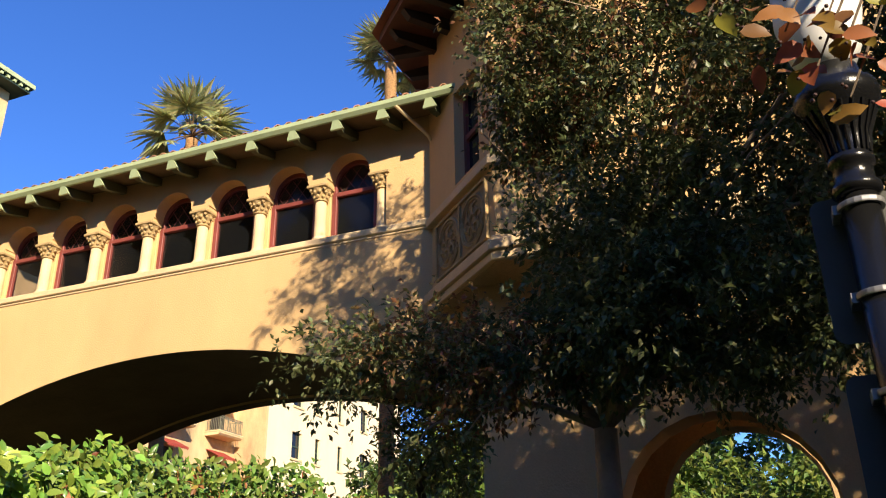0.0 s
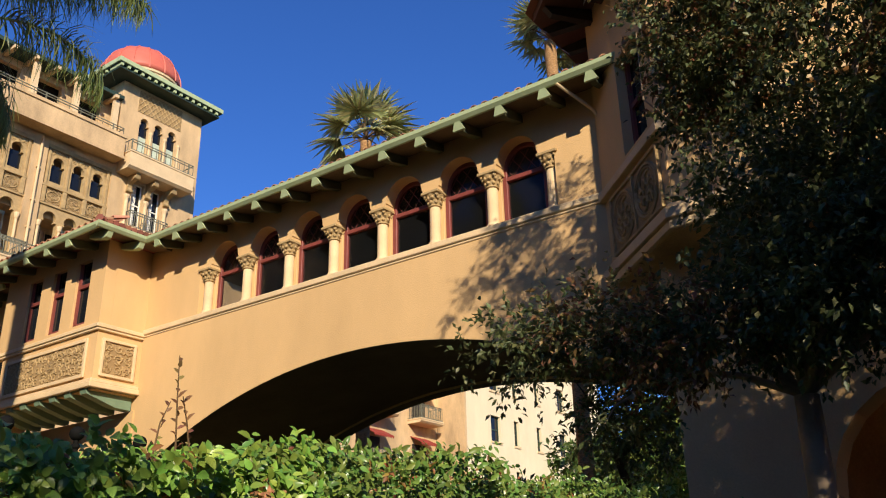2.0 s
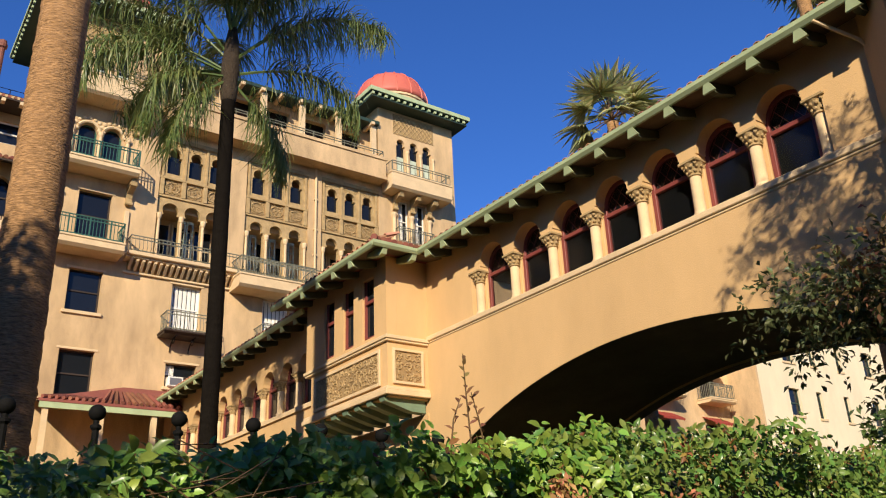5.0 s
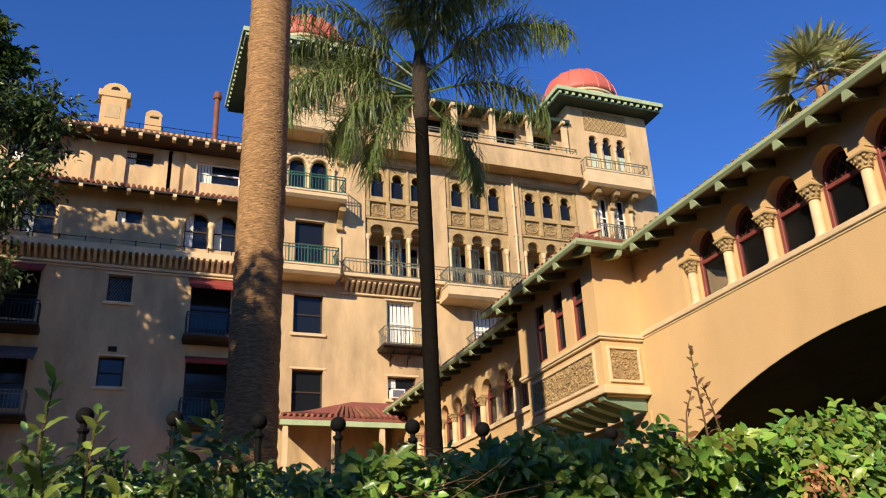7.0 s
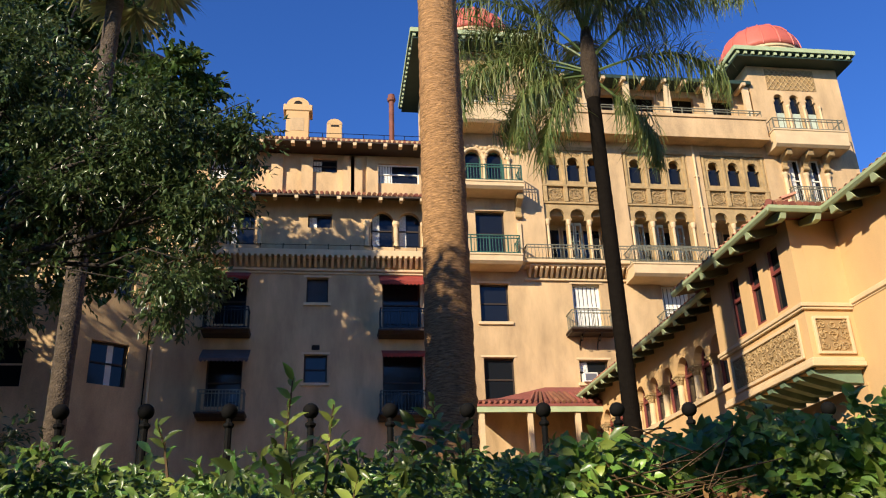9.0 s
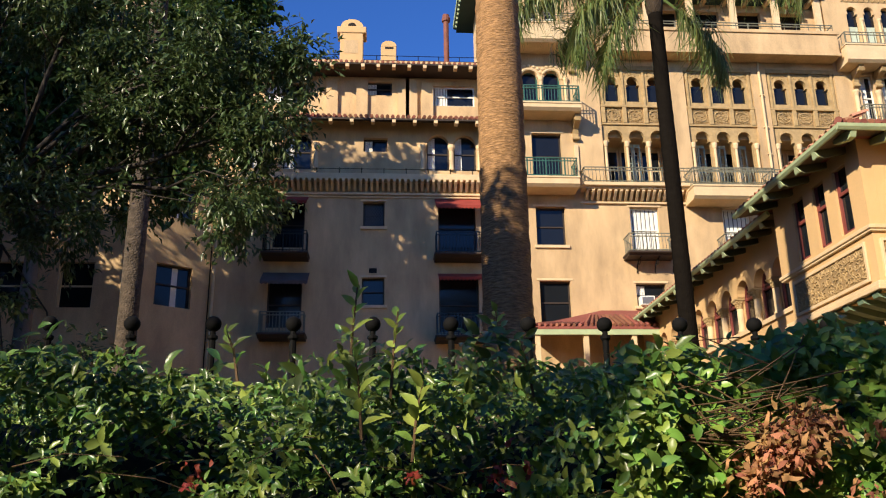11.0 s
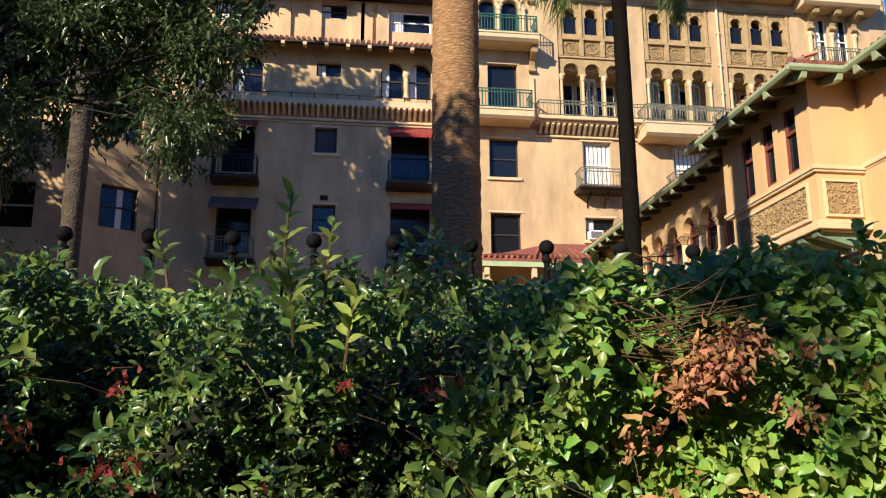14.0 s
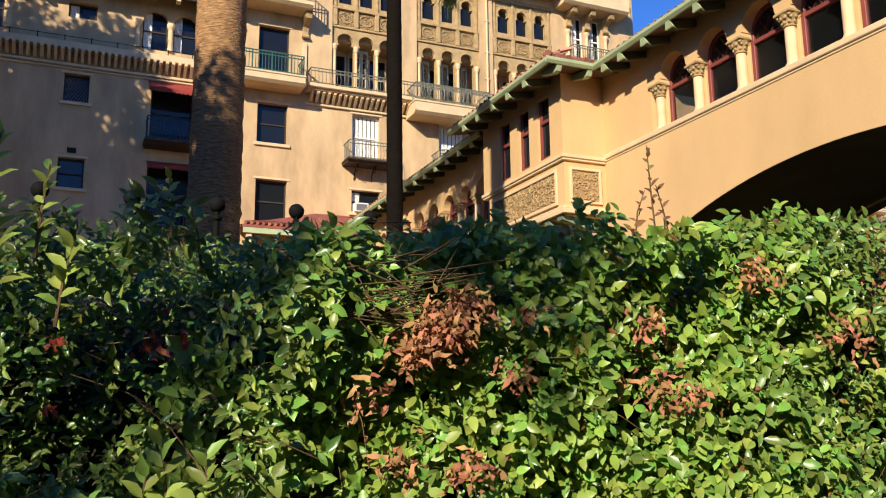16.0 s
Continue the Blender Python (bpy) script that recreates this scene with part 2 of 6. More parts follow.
def put(bm, m):
    bmesh.ops.transform(bm, matrix=m, verts=bm.verts)
    return bm


# wall frames: local (along, depth into the wall, up)
FRONT = Matrix.Translation((0, 36, 0))
SIDE = Matrix(((0, 1, 0, 14.0), (1, 0, 0, 0), (0, 0, 1, 0), (0, 0, 0, 1)))

# ---------- the covered footbridge ----------
# plan fitted to the camera's view; the scale about the eye sets assumed sizes
EYE = Vector((0.13, 0.0, 1.66))


def planned(name, label, category, s, group=""):
    e = new(name)
    e.location, e.scale = EYE * (1 - s), (s, s, s)
    return tagged(e, label, category, group)


BRIDGE_S, HOTEL_S = 0.93, 1.1
bridge = planned("footbridge", "covered stucco footbridge with an arcade of arched windows and green eaves", "bridge", BRIDGE_S)
ARC_Y, ARC_Z, ARC_R = 12.2, -7.74, 14.6


def arc(y):
    return ARC_Z + math.sqrt(ARC_R ** 2 - (y - ARC_Y) ** 2)


# lower wall with the segmental arch, and its far twin; vaulted underside between
for x0, x1 in ((14.0, 14.45), (18.55, 19.0)):
    bm = bmesh.new()
    n = 40
    ys = [4.5 + (20.3 - 4.5) * i / n for i in range(n + 1)]
    prism(bm, [(x0, y, arc(y)) for y in ys] + [(x0, 20.3, 8.66), (x0, 4.5, 8.66)], (x1 - x0, 0, 0))
    part("arch_wall", bm, STUCCO, bridge)
    # thin strip added to darken the arch's underside
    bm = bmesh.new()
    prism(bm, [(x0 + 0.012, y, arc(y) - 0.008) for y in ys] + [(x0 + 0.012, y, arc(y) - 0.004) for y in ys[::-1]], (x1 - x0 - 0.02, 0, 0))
    part("arch_soffit", bm, VAULT_SHADE, bridge, "thin strip darkened for the shade under the arch")
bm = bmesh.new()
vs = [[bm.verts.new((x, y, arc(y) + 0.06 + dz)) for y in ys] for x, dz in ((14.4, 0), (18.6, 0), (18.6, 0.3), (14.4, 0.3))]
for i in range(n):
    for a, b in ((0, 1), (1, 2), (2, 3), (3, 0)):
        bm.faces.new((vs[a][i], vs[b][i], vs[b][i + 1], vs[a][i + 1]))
part("vault", bm, VAULT_SHADE, bridge, "plaster vault darkened for shade")
part("deck", B(14.4, 18.6, 4.5, 20.3, 7.55, 7.7), STUCCO_OLD, bridge)
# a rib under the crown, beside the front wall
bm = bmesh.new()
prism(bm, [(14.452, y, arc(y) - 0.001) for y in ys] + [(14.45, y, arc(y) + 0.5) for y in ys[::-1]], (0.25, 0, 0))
part("arch_rib", bm, VAULT_SHADE, bridge)
# sill ledge
bm = box(bmesh.new(), 13.93, 14.5, 5.9, 19.995, 8.69, 8.84, 0.02)
box(bm, 13.975, 14.05, 5.92, 19.99, 8.635, 8.688, 0.012)
part("sill_ledge", bm, CREAM, bridge)

PITCH, FIRST = 1.516, 8.475
COLS = [7.02] + [FIRST + PITCH * i for i in range(7)]          # columns between the windows


def window_bays():
    return [(a, b) for a, b in zip(COLS, COLS[1:])]


# upper wall with the round heads
holes = [(a + 0.22, b - 0.22, 10.05, 10.73, 0) for a, b in window_bays()]
bm = pierced(bmesh.new(), 5.9, 20.0, 10.119, 11.35, holes, 0.0, 0.42)
part("arcade_wall", put(bm, SIDE), STUCCO, bridge)
for h in holes:
    part("arch_head", put(arch_fill(bmesh.new(), h[0], h[1], h[3], 0.0, 0.42, 1, 20), SIDE), STUCCO, bridge)
part("end_wall", B(14.0, 14.42, COLS[-1] + 0.18, 20.0, 8.84, 10.118), STUCCO, bridge)
part("end_wall", B(14.0, 14.42, 5.9, COLS[0] - 0.16, 8.84, 10.118), STUCCO, bridge)
part("gutter_outlet", tube(bmesh.new(), [(13.12, 6.25, 11.0), (13.3, 6.15, 10.9), (13.85, 5.86, 10.62), (13.97, 5.82, 10.5)], 0.035, 8), CREAM, bridge)
part("back_wall", B(18.6, 18.9, 4.5, 20.3, 8.67, 8.95), STUCCO_OLD, bridge)
bm = pierced(bmesh.new(), 4.5, 20.3, 8.951, 11.35, [(a + 0.3, b - 0.3, 8.96, 10.5, 1) for a, b in window_bays()], 4.6, 4.9)
part("back_wall", put(bm, SIDE), STUCCO_OLD, bridge)
part("ceiling_boards", B(14.43, 18.59, 4.6, 20.2, 11.2, 11.3), DARKWOOD, bridge)


def capital():
    """A carved block capital: a flaring bell with two rows of curled leaves under an abacus."""
    bm = lathe(bmesh.new(), [(0.125, 9.76), (0.15, 9.775), (0.15, 9.80), (0.13, 9.815), (0.15, 9.90), (0.21, 10.02), (0.225, 10.05)], seg=16)
    box(bm, -0.235, 0.235, -0.235, 0.235, 10.05, 10.117, 0.012)
    for ring, (r, z, k, s) in enumerate(((0.155, 9.87, 8, 0.055), (0.20, 9.965, 10, 0.05), (0.235, 10.02, 4, 0.06))):
        for i in range(k):
            a = 2 * math.pi * (i + 0.5 * ring) / k + (math.pi / 4 if ring == 2 else 0)
            bmesh.ops.create_icosphere(bm, subdivisions=1, radius=s, matrix=Matrix.Translation((r * math.cos(a), r * math.sin(a), z)) @ Matrix.Rotation(a, 4, 'Z') @ Matrix.Diagonal((0.55, 0.8, 0.9, 1)))
    return bm


first_col = None
for i, y in enumerate(COLS):
    m = Matrix.Translation((14.17, y, 0))
    if first_col is None:
        first_col = part("column", lathe(bmesh.new(), [(0.165, 8.842), (0.165, 8.90), (0.14, 8.93), (0.125, 8.97), (0.125, 9.3), (0.118, 9.762)], seg=18), CREAM, bridge, "cream plaster column", True)
        cap0 = part("capital", capital(), STONE, first_col, "carved ochre leaf capital")
        pier0 = part("pier", B(0.10, 0.24, -0.17, 0.17, 8.842, 10.118, 0.01), STUCCO, first_col)
        first_col.matrix_basis = m
    else:
        c = again(first_col, m, bridge)
        again(cap0, Matrix(), c)
        again(pier0, Matrix(), c)


def arched_window(y0, y1, parent, x=14.32, z0=8.85, spring=10.18, crown=10.72, tr=9.92, glass=CLEAR):
    """A dark red sash with a round fanlight and a transom; glass set in it."""
    c, r = (y0 + y1) / 2, (y1 - y0) / 2
    win = new("window")
    win.parent = parent
    bm = bmesh.new()
    w = 0.085
    box(bm, x, x + 0.12, y0 - 0.02, y0 + w, z0, spring, 0.008)
    box(bm, x, x + 0.12, y1 - w, y1 + 0.02, z0, spring, 0.008)
    box(bm, x, x + 0.12, y0 + w, y1 - w, z0, z0 + 0.06)
    k = 14
    hh = crown - spring
    for i in range(k):
        a, b = math.pi * i / k, math.pi * (i + 1) / k
        prism(bm, [(x, c + (r + 0.02) * math.cos(a), spring + (hh + 0.02) * math.sin(a)), (x, c + (r + 0.02) * math.cos(b), spring + (hh + 0.02) * math.sin(b)),
                   (x, c + (r - w) * math.cos(b), spring + (hh - w) * math.sin(b)), (x, c + (r - w) * math.cos(a), spring + (hh - w) * math.sin(a))], (0.12, 0, 0))
    part("frame", bm, OXBLOOD, win, "dark red painted sash frame")
    part("transom", B(x - 0.01, x + 0.11, y0 + w, y1 - w, tr, tr + 0.1, 0.01), OXBLOOD, win)
    # diamond leading of the fanlight
    foot = tr + 0.1

    def inside(y, z):
        q = abs(y - c) / (r - w)
        return q < 1 and foot <= z <= (spring + (hh - w) * math.sqrt(1 - q * q))

    for sg in (1, -1):
        for k in range(-4, 5):
            run = [(c + sg * (k * 0.3 + 0.04 * q), foot + 0.055 * q) for q in range(18)]
            run = [(y, z) for y, z in run if inside(y, z)]
            if len(run) > 1:
                part("fanlight_bar", tube(bmesh.new(), [(x + 0.06, *run[0]), (x + 0.06, *run[-1])], 0.007, 4), OXBLOOD, win)
    bm = bmesh.new()
    box(bm, x + 0.065, x + 0.075, y0 + w, y1 - w, z0 + 0.06, tr)
    part("pane", bm, glass, win)
    bm = bmesh.new()
    pts = [(x + 0.065, y0 + w, foot)] + [(x + 0.065, c - (r - w) * math.cos(math.pi * i / 12), spring + (hh - w) * math.sin(math.pi * i / 12)) for i in range(13)] + [(x + 0.065, y1 - w, foot)]
    prism(bm, pts, (0.01, 0, 0))
    part("pane", bm, glass, win)
    return win


for a, b in window_bays():
    arched_window(a + 0.2, b - 0.2, bridge)


def eave(parent, y0, y1, xe, xw, ze, rise=1.6, ridge=None, brackets=()):
    """An eave along y at x=xe before a wall at xw: boarded soffit, gutter, and curved bracket ends."""
    part("soffit", prism(bmesh.new(), [(xe + 0.06, y0, ze - 0.02), (xw + 0.05, y0, ze + 0.16), (xw + 0.05, y0, ze + 0.22), (xe + 0.06, y0, ze + 0.04)], (0, y1 - y0, 0)), SOFFIT, parent, "brown boarded soffit")
    bm = bmesh.new()
    prism(bm, [(xe - 0.07, y0, ze + 0.10), (xe - 0.06, y0, ze + 0.02), (xe, y0, ze - 0.05), (xe + 0.055, y0, ze - 0.05), (xe + 0.055, y0, ze + 0.06), (xe - 0.04, y0, ze + 0.12)], (0, y1 - y0, 0))
    part("gutter", bm, GREEN, parent, "pale green painted gutter")
    if ridge:
        part("roof_deck", prism(bmesh.new(), [(xe, y0, ze + 0.10), (ridge, y0, ze + rise), (ridge, y0, ze + rise - 0.1), (xe + 0.06, y0, ze + 0.05)], (0, y1 - y0, 0)), TILE_MASS, parent)
    for y in brackets:
        bm = prism(bmesh.new(), [(xe + 0.03, y - 0.07, ze - 0.055), (xe + 0.10, y - 0.07, ze - 0.20), (xe + 0.26, y - 0.07, ze - 0.23), (xw, y - 0.07, ze - 0.06), (xw, y - 0.07, ze + 0.12), (xe + 0.06, y - 0.07, ze - 0.03)], (0, 0.14, 0))
        part("eave_bracket", bm, ARMSHADE, parent)
        # splayed end board of the bracket
        bm = prism(bmesh.new(), [(xe + 0.0, y - 0.07, ze - 0.05), (xe + 0.0, y + 0.07, ze - 0.05), (xe + 0.06, y + 0.15, ze - 0.22), (xe + 0.06, y - 0.15, ze - 0.22)], (0.05, 0, -0.004))
        part("bracket_end", bm, GREEN, parent)


def tile_row(parent, y0, y1, x, z, slope, step=0.30, courses=2):
    """Barrel tiles along the eave, the first courses as pieces."""
    bm = bmesh.new()
    L, r0, r1 = 0.5, 0.085, 0.105
    rings = []
    for d, r in ((0, r1), (L, r0)):
        rings.append([bm.verts.new((d * math.cos(slope), r * math.cos(a), d * math.sin(slope) + r * math.sin(a))) for a in [math.pi * i / 6 for i in range(7)]])
        rings.append([bm.verts.new((d * math.cos(slope), (r - 0.02) * math.cos(a), d * math.sin(slope) + (r - 0.02) * math.sin(a))) for a in [math.pi * i / 6 for i in range(7)]])
    o0, i0, o1, i1 = rings
    for i in range(6):
        bm.faces.new((o0[i], o0[i + 1], o1[i + 1], o1[i]))
        bm.faces.new((i0[i], i1[i], i1[i + 1], i0[i + 1]))
        bm.faces.new((o0[i], i0[i], i0[i + 1], o0[i + 1]))
    master = None
    rr = random.Random(int(y0 * 10) + 3)
    for c in range(courses):
        y = y0 + 0.1
        while y < y1 - 0.1:
            m = Matrix.Translation((x + c * 0.42 * math.cos(slope), y, z + c * 0.42 * math.sin(slope) + 0.03 * c)) @ Matrix.Rotation(rr.uniform(-0.05, 0.05), 4, 'Z')
            if master is None:
                master = part("roof_tile", bm, TILE, parent, "terracotta barrel tile")
                master.matrix_basis = m
            else:
                again(master, m, parent)
            y += step
    return master


BR_BRACKETS = [5.54 + 1.03 * i for i in range(13)] + [18.68]
eave(bridge, 4.6, 19.12, 13.12, 14.0, 11.05, ridge=16.5, rise=1.0, brackets=BR_BRACKETS)
tile_row(bridge, 4.6, 20.6, 13.14, 11.16, 0.28, step=0.27)
part("roof_deck", prism(bmesh.new(), [(16.5, 4.6, 12.05), (19.6, 4.6, 11.1), (19.6, 4.6, 11.0), (16.5, 4.6, 11.95)], (0, 15.6, 0)), TILE_MASS, bridge)

def foliate(w, h, n, seed, thick=0.018):
    """Crowded carved leaf scrolls over a panel w by h, standing on the plane y=0 and facing -y."""
    bm = bmesh.new()
    rr = random.Random(seed)
    cols = max(2, round(w / 0.3))
    rows = max(2, round(h / 0.29))
    for i in range(cols):
        for j in range(rows):
            cu, cz = (i + 0.5) * w / cols, (j + 0.5) * h / rows
            turn, a0 = (1 if (i + j) % 2 else -1), rr.uniform(0, 6)
            pts = [(cu + turn * (0.125 - 0.009 * q) * math.cos(q * 0.7 + a0), -0.012, cz + (0.125 - 0.009 * q) * math.sin(q * 0.7 + a0)) for q in range(12)]
            tube(bm, pts, thick, 5)
    for k in range(n):
        u, z, a = rr.uniform(0.05, w - 0.05), rr.uniform(0.05, h - 0.05), rr.uniform(0, 6.3)
        m = Matrix.Translation((u, -0.012, z)) @ Matrix.Rotation(a, 4, 'Y') @ Matrix.Diagonal((rr.uniform(0.05, 0.085), 0.03, rr.uniform(0.018, 0.03), 1))
        bmesh.ops.create_icosphere(bm, subdivisions=1, radius=1.0, matrix=m)
    return bm


# ---------- the corner pavilion where the bridge lands ----------
pav = planned("corner_pavilion", "projecting stucco pavilion with carved panels, slim red windows and green eaves", "pavilion", BRIDGE_S)
PX, PY0, PY1 = 12.57, 20.0, 25.1
wins = [(20.69, 21.38), (21.92, 22.57), (23.16, 23.84)]
bm = pierced(bmesh.new(), PY0, PY1, 8.7, 11.35, [(a, b, 8.86, 10.75, 0) for a, b in wins], 0.0, 0.35)
m = Matrix(((0, 1, 0, PX), (1, 0, 0, 0), (0, 0, 1, 0), (0, 0, 0, 1)))
part("window_wall", put(bm, m), STUCCO, pav)
part("side_wall", B(PX + 0.352, 14.4, PY0, PY0 + 0.3, 8.7, 11.35), STUCCO, pav)
part("side_wall", B(PX + 0.352, 14.4, PY1 - 0.3, PY1, 6.9, 11.35), STUCCO_OLD, pav)
part("base_wall", B(PX + 0.05, 14.4, PY0 + 0.05, PY1 - 0.302, 6.95, 8.68), STUCCO, pav)
for z0, z1, o in ((8.63, 8.74, 0.07), (8.56, 8.628, 0.03), (7.0, 7.14, 0.09), (7.142, 7.24, 0.045)):
    part("moulding", B(PX - o, 14.0 - 0.003, PY0 - o, PY1 + o, z0, z1, bevel=0.015), CREAM, pav)
for y0, y1, z0, z1 in ((20.5, 24.4, 7.42, 8.3),):
    carved = new("carved_panel")
    carved.parent = pav
    bm = box(bmesh.new(), PX - 0.02, PX + 0.04, y0 - 0.1, y0, z0 - 0.1, z1 + 0.1, 0.01)
    box(bm, PX - 0.02, PX + 0.04, y1, y1 + 0.1, z0 - 0.1, z1 + 0.1, 0.01)
    box(bm, PX - 0.02, PX + 0.04, y0, y1, z1, z1 + 0.1, 0.01)
    box(bm, PX - 0.02, PX + 0.04, y0, y1, z0 - 0.1, z0, 0.01)
    part("panel_frame", bm, CREAM, carved)
    part("panel_ground", B(PX + 0.03, PX + 0.05, y0, y1, z0, z1), FILIGREE, carved)
    bm = put(foliate(y1 - y0, z1 - z0, 190, 4), Matrix(((0, 1, 0, PX + 0.03), (1, 0, 0, y0), (0, 0, 1, z0), (0, 0, 0, 1))))
    part("scrollwork", bm, STONE, carved, "carved ochre scrolls")
carved = new("carved_panel")
carved.parent = pav
bm = bmesh.new()
x0, x1, z0, z1 = 12.85, 13.75, 7.42, 8.3
for a in ((x0 - 0.08, x0, z0 - 0.08, z1 + 0.08), (x1, x1 + 0.08, z0 - 0.08, z1 + 0.08), (x0, x1, z1, z1 + 0.08), (x0, x1, z0 - 0.08, z0)):
    box(bm, a[0], a[1], PY0 - 0.02, PY0 + 0.06, a[2], a[3], 0.01)
part("panel_frame", bm, CREAM, carved)
part("panel_ground", B(x0, x1, PY0 + 0.035, PY0 + 0.06, z0, z1), FILIGREE, carved)
bm = put(foliate(x1 - x0, z1 - z0, 45, 9), Matrix.Translation((x0, PY0 + 0.035, z0)))
part("scrollwork", bm, STONE, carved)
# bracketed underside
for i in range(7):
    y = PY0 + 0.3 + i * 0.72
    part("floor_bracket", prism(bmesh.new(), [(PX - 0.02, y - 0.14, 6.99), (PX + 0.02, y - 0.14, 6.86), (PX + 0.9, y - 0.14, 6.62), (13.95, y - 0.14, 6.6), (13.95, y - 0.14, 6.99)], (0, 0.28, 0)), MIDGREEN, pav)
part("underside", B(PX + 0.02, 14.4, PY0 + 0.02, PY1, 6.99, 6.998), MIDGREEN, pav)
part("pier", B(13.96, 18.9, 20.05, 25.0, 0.0, 6.6), STUCCO, pav)
for a, b in wins:
    w = new("window")
    w.parent = pav
    bm = box(bmesh.new(), PX + 0.08, PX + 0.18, a, a + 0.1, 8.86, 10.75)
    box(bm, PX + 0.08, PX + 0.18, b - 0.1, b, 8.86, 10.75)
    box(bm, PX + 0.08, PX + 0.18, a + 0.07, b - 0.07, 8.86, 8.95)
    box(bm, PX + 0.06, PX + 0.18, a + 0.07, b - 0.07, 9.98, 10.08)
    part("frame", bm, OXBLOOD, w, "dark red painted window frame")
    part("pane", B(PX + 0.13, PX + 0.14, a + 0.07, b - 0.07, 8.95, 10.75), GLASS, w)
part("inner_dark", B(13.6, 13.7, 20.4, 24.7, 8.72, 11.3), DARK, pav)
eave(pav, 19.1, 26.0, 11.65, PX, 11.05, brackets=[20.57 + 1.05 * i for i in range(5)])
# the short eave on the pavilion's side, turned through a right angle
bm = prism(bmesh.new(), [(11.72, 19.13, 11.03), (11.72, 20.05, 11.21), (11.72, 20.05, 11.27), (11.72, 19.13, 11.09)], (2.3, 0, 0))
part("soffit", bm, SOFFIT, pav)
bm = prism(bmesh.new(), [(11.58, 19.03, 11.15), (11.58, 19.04, 11.07), (11.58, 19.1, 11.0), (11.58, 19.15, 11.0), (11.58, 19.15, 11.11), (11.58, 19.06, 11.17)], (1.55, 0, 0))
part("gutter", bm, GREEN, pav)
for x in (11.95, 12.95):
    part("eave_bracket", prism(bmesh.new(), [(x, 19.13, 10.99), (x, 19.2, 10.84), (x, 19.4, 10.82), (x, 20.0, 10.98), (x, 20.0, 11.15), (x, 19.13, 11.02)], (0.16, 0, 0)), GREEN, pav)
bm = bmesh.new()
v = [bm.verts.new(p) for p in ((11.62, 19.07, 11.17), (14.6, 19.07, 11.17), (14.6, 26.0, 11.17), (11.62, 26.0, 11.17), (13.9, 21.6, 12.0), (13.9, 23.6, 12.0))]
for f in ((0, 1, 4), (1, 2, 5, 4), (2, 3, 5), (3, 0, 4, 5), (3, 2, 1, 0)):
    bm.faces.new([v[i] for i in f])
part("roof_deck", bm, TILE_MASS, pav)
tile_row(pav, 19.1, 26.0, 11.66, 11.2, 0.36)
bm = bmesh.new()
for i in range(11):
    tube(bm, [(11.75 + 0.19 * i, 19.08, 11.22), (11.85 + 0.19 * i, 19.55, 11.39)], 0.085, 6)
part("hip_tiles", bm, TILE_MASS, pav, "terracotta hip tiles")
tube_bm = tube(bmesh.new(), [(11.62, 19.07, 11.24), (13.9, 21.6, 12.08)], 0.10, 6)
part("hip_ridge", tube_bm, TILE_MASS, pav)

# ---------- the gallery that runs on to the hotel ----------
gal = planned("gallery_wing", "stucco gallery with arched red windows and green eaves joining the hotel", "gallery", BRIDGE_S)
gal.location.z -= 0.3
GX = 13.4
gm = Matrix(((0, 1, 0, GX), (1, 0, 0, 0), (0, 0, 1, 0), (0, 0, 0, 1)))
gcols = [26.1 + 1.55 * i for i in range(11)]
gh = [(a + 0.24, b - 0.24, 9.78, 10.33, 1) for a, b in zip(gcols, gcols[1:])]
part("arcade_wall", put(pierced(bmesh.new(), 25.1, 42.4, 9.78, 11.5, gh, 0, 0.4), gm), STUCCO, gal)
part("lower_wall", B(GX, GX + 0.4, 25.1, 42.4, 0.0, 8.28), STUCCO, gal)
part("sill_ledge", B(GX - 0.08, GX + 0.45, 25.22, 42.4, 8.282, 8.44), CREAM, gal)
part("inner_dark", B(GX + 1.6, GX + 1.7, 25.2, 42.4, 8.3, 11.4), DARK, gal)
for y in gcols:
    c = again(first_col, Matrix.Translation((GX + 0.17, y, -0.345)), gal)
    again(cap0, Matrix(), c)
    again(pier0, Matrix(), c)
for a, b in zip(gcols, gcols[1:]):
    arched_window(a + 0.22, b - 0.22, gal, GX + 0.3, 8.45, 9.78, 10.32, 9.62, GLASS)
eave(gal, 25.3, 42.4, 12.5, GX, 11.27, ridge=15.5, rise=1.4, brackets=[26.0 + 1.1 * i for i in range(15)])
tile_row(gal, 25.3, 42.3, 12.52, 11.42, 0.4, step=0.33, courses=1)

# ---------- the tower at the bridge's street end ----------
tow = planned("street_tower", "angular stucco tower over an arched passage with timber eaves", "tower", BRIDGE_S)
BX, BY = 12.05, 3.95                     # outer corner of the slanted face
# local: x along the slanted face from the bridge outwards, y into the tower
LEN = 2.76


def slanted(bm):
    """local (along, depth, up) of the slanted face to the plan"""
    s = math.sqrt(0.5)
    return put(bm, Matrix(((-s, s, 0, 14.0), (-s, -s, 0, 5.9), (0, 0, 1, 0), (0, 0, 0, 1))))


part("slanted_wall", slanted(pierced(bmesh.new(), 0.0, LEN, 8.62, 12.798, [(1.25, 2.3, 8.95, 10.9, 0)], 0.0, 0.4)), STUCCO, tow)
part("slanted_base", slanted(B(0.0, LEN, 0.03, 0.4, 7.0, 8.6)), STUCCO, tow)
COURSES = ((8.60, 8.78, 0.1), (7.02, 7.2, 0.14), (6.86, 7.018, 0.08), (7.202, 7.3, 0.06))
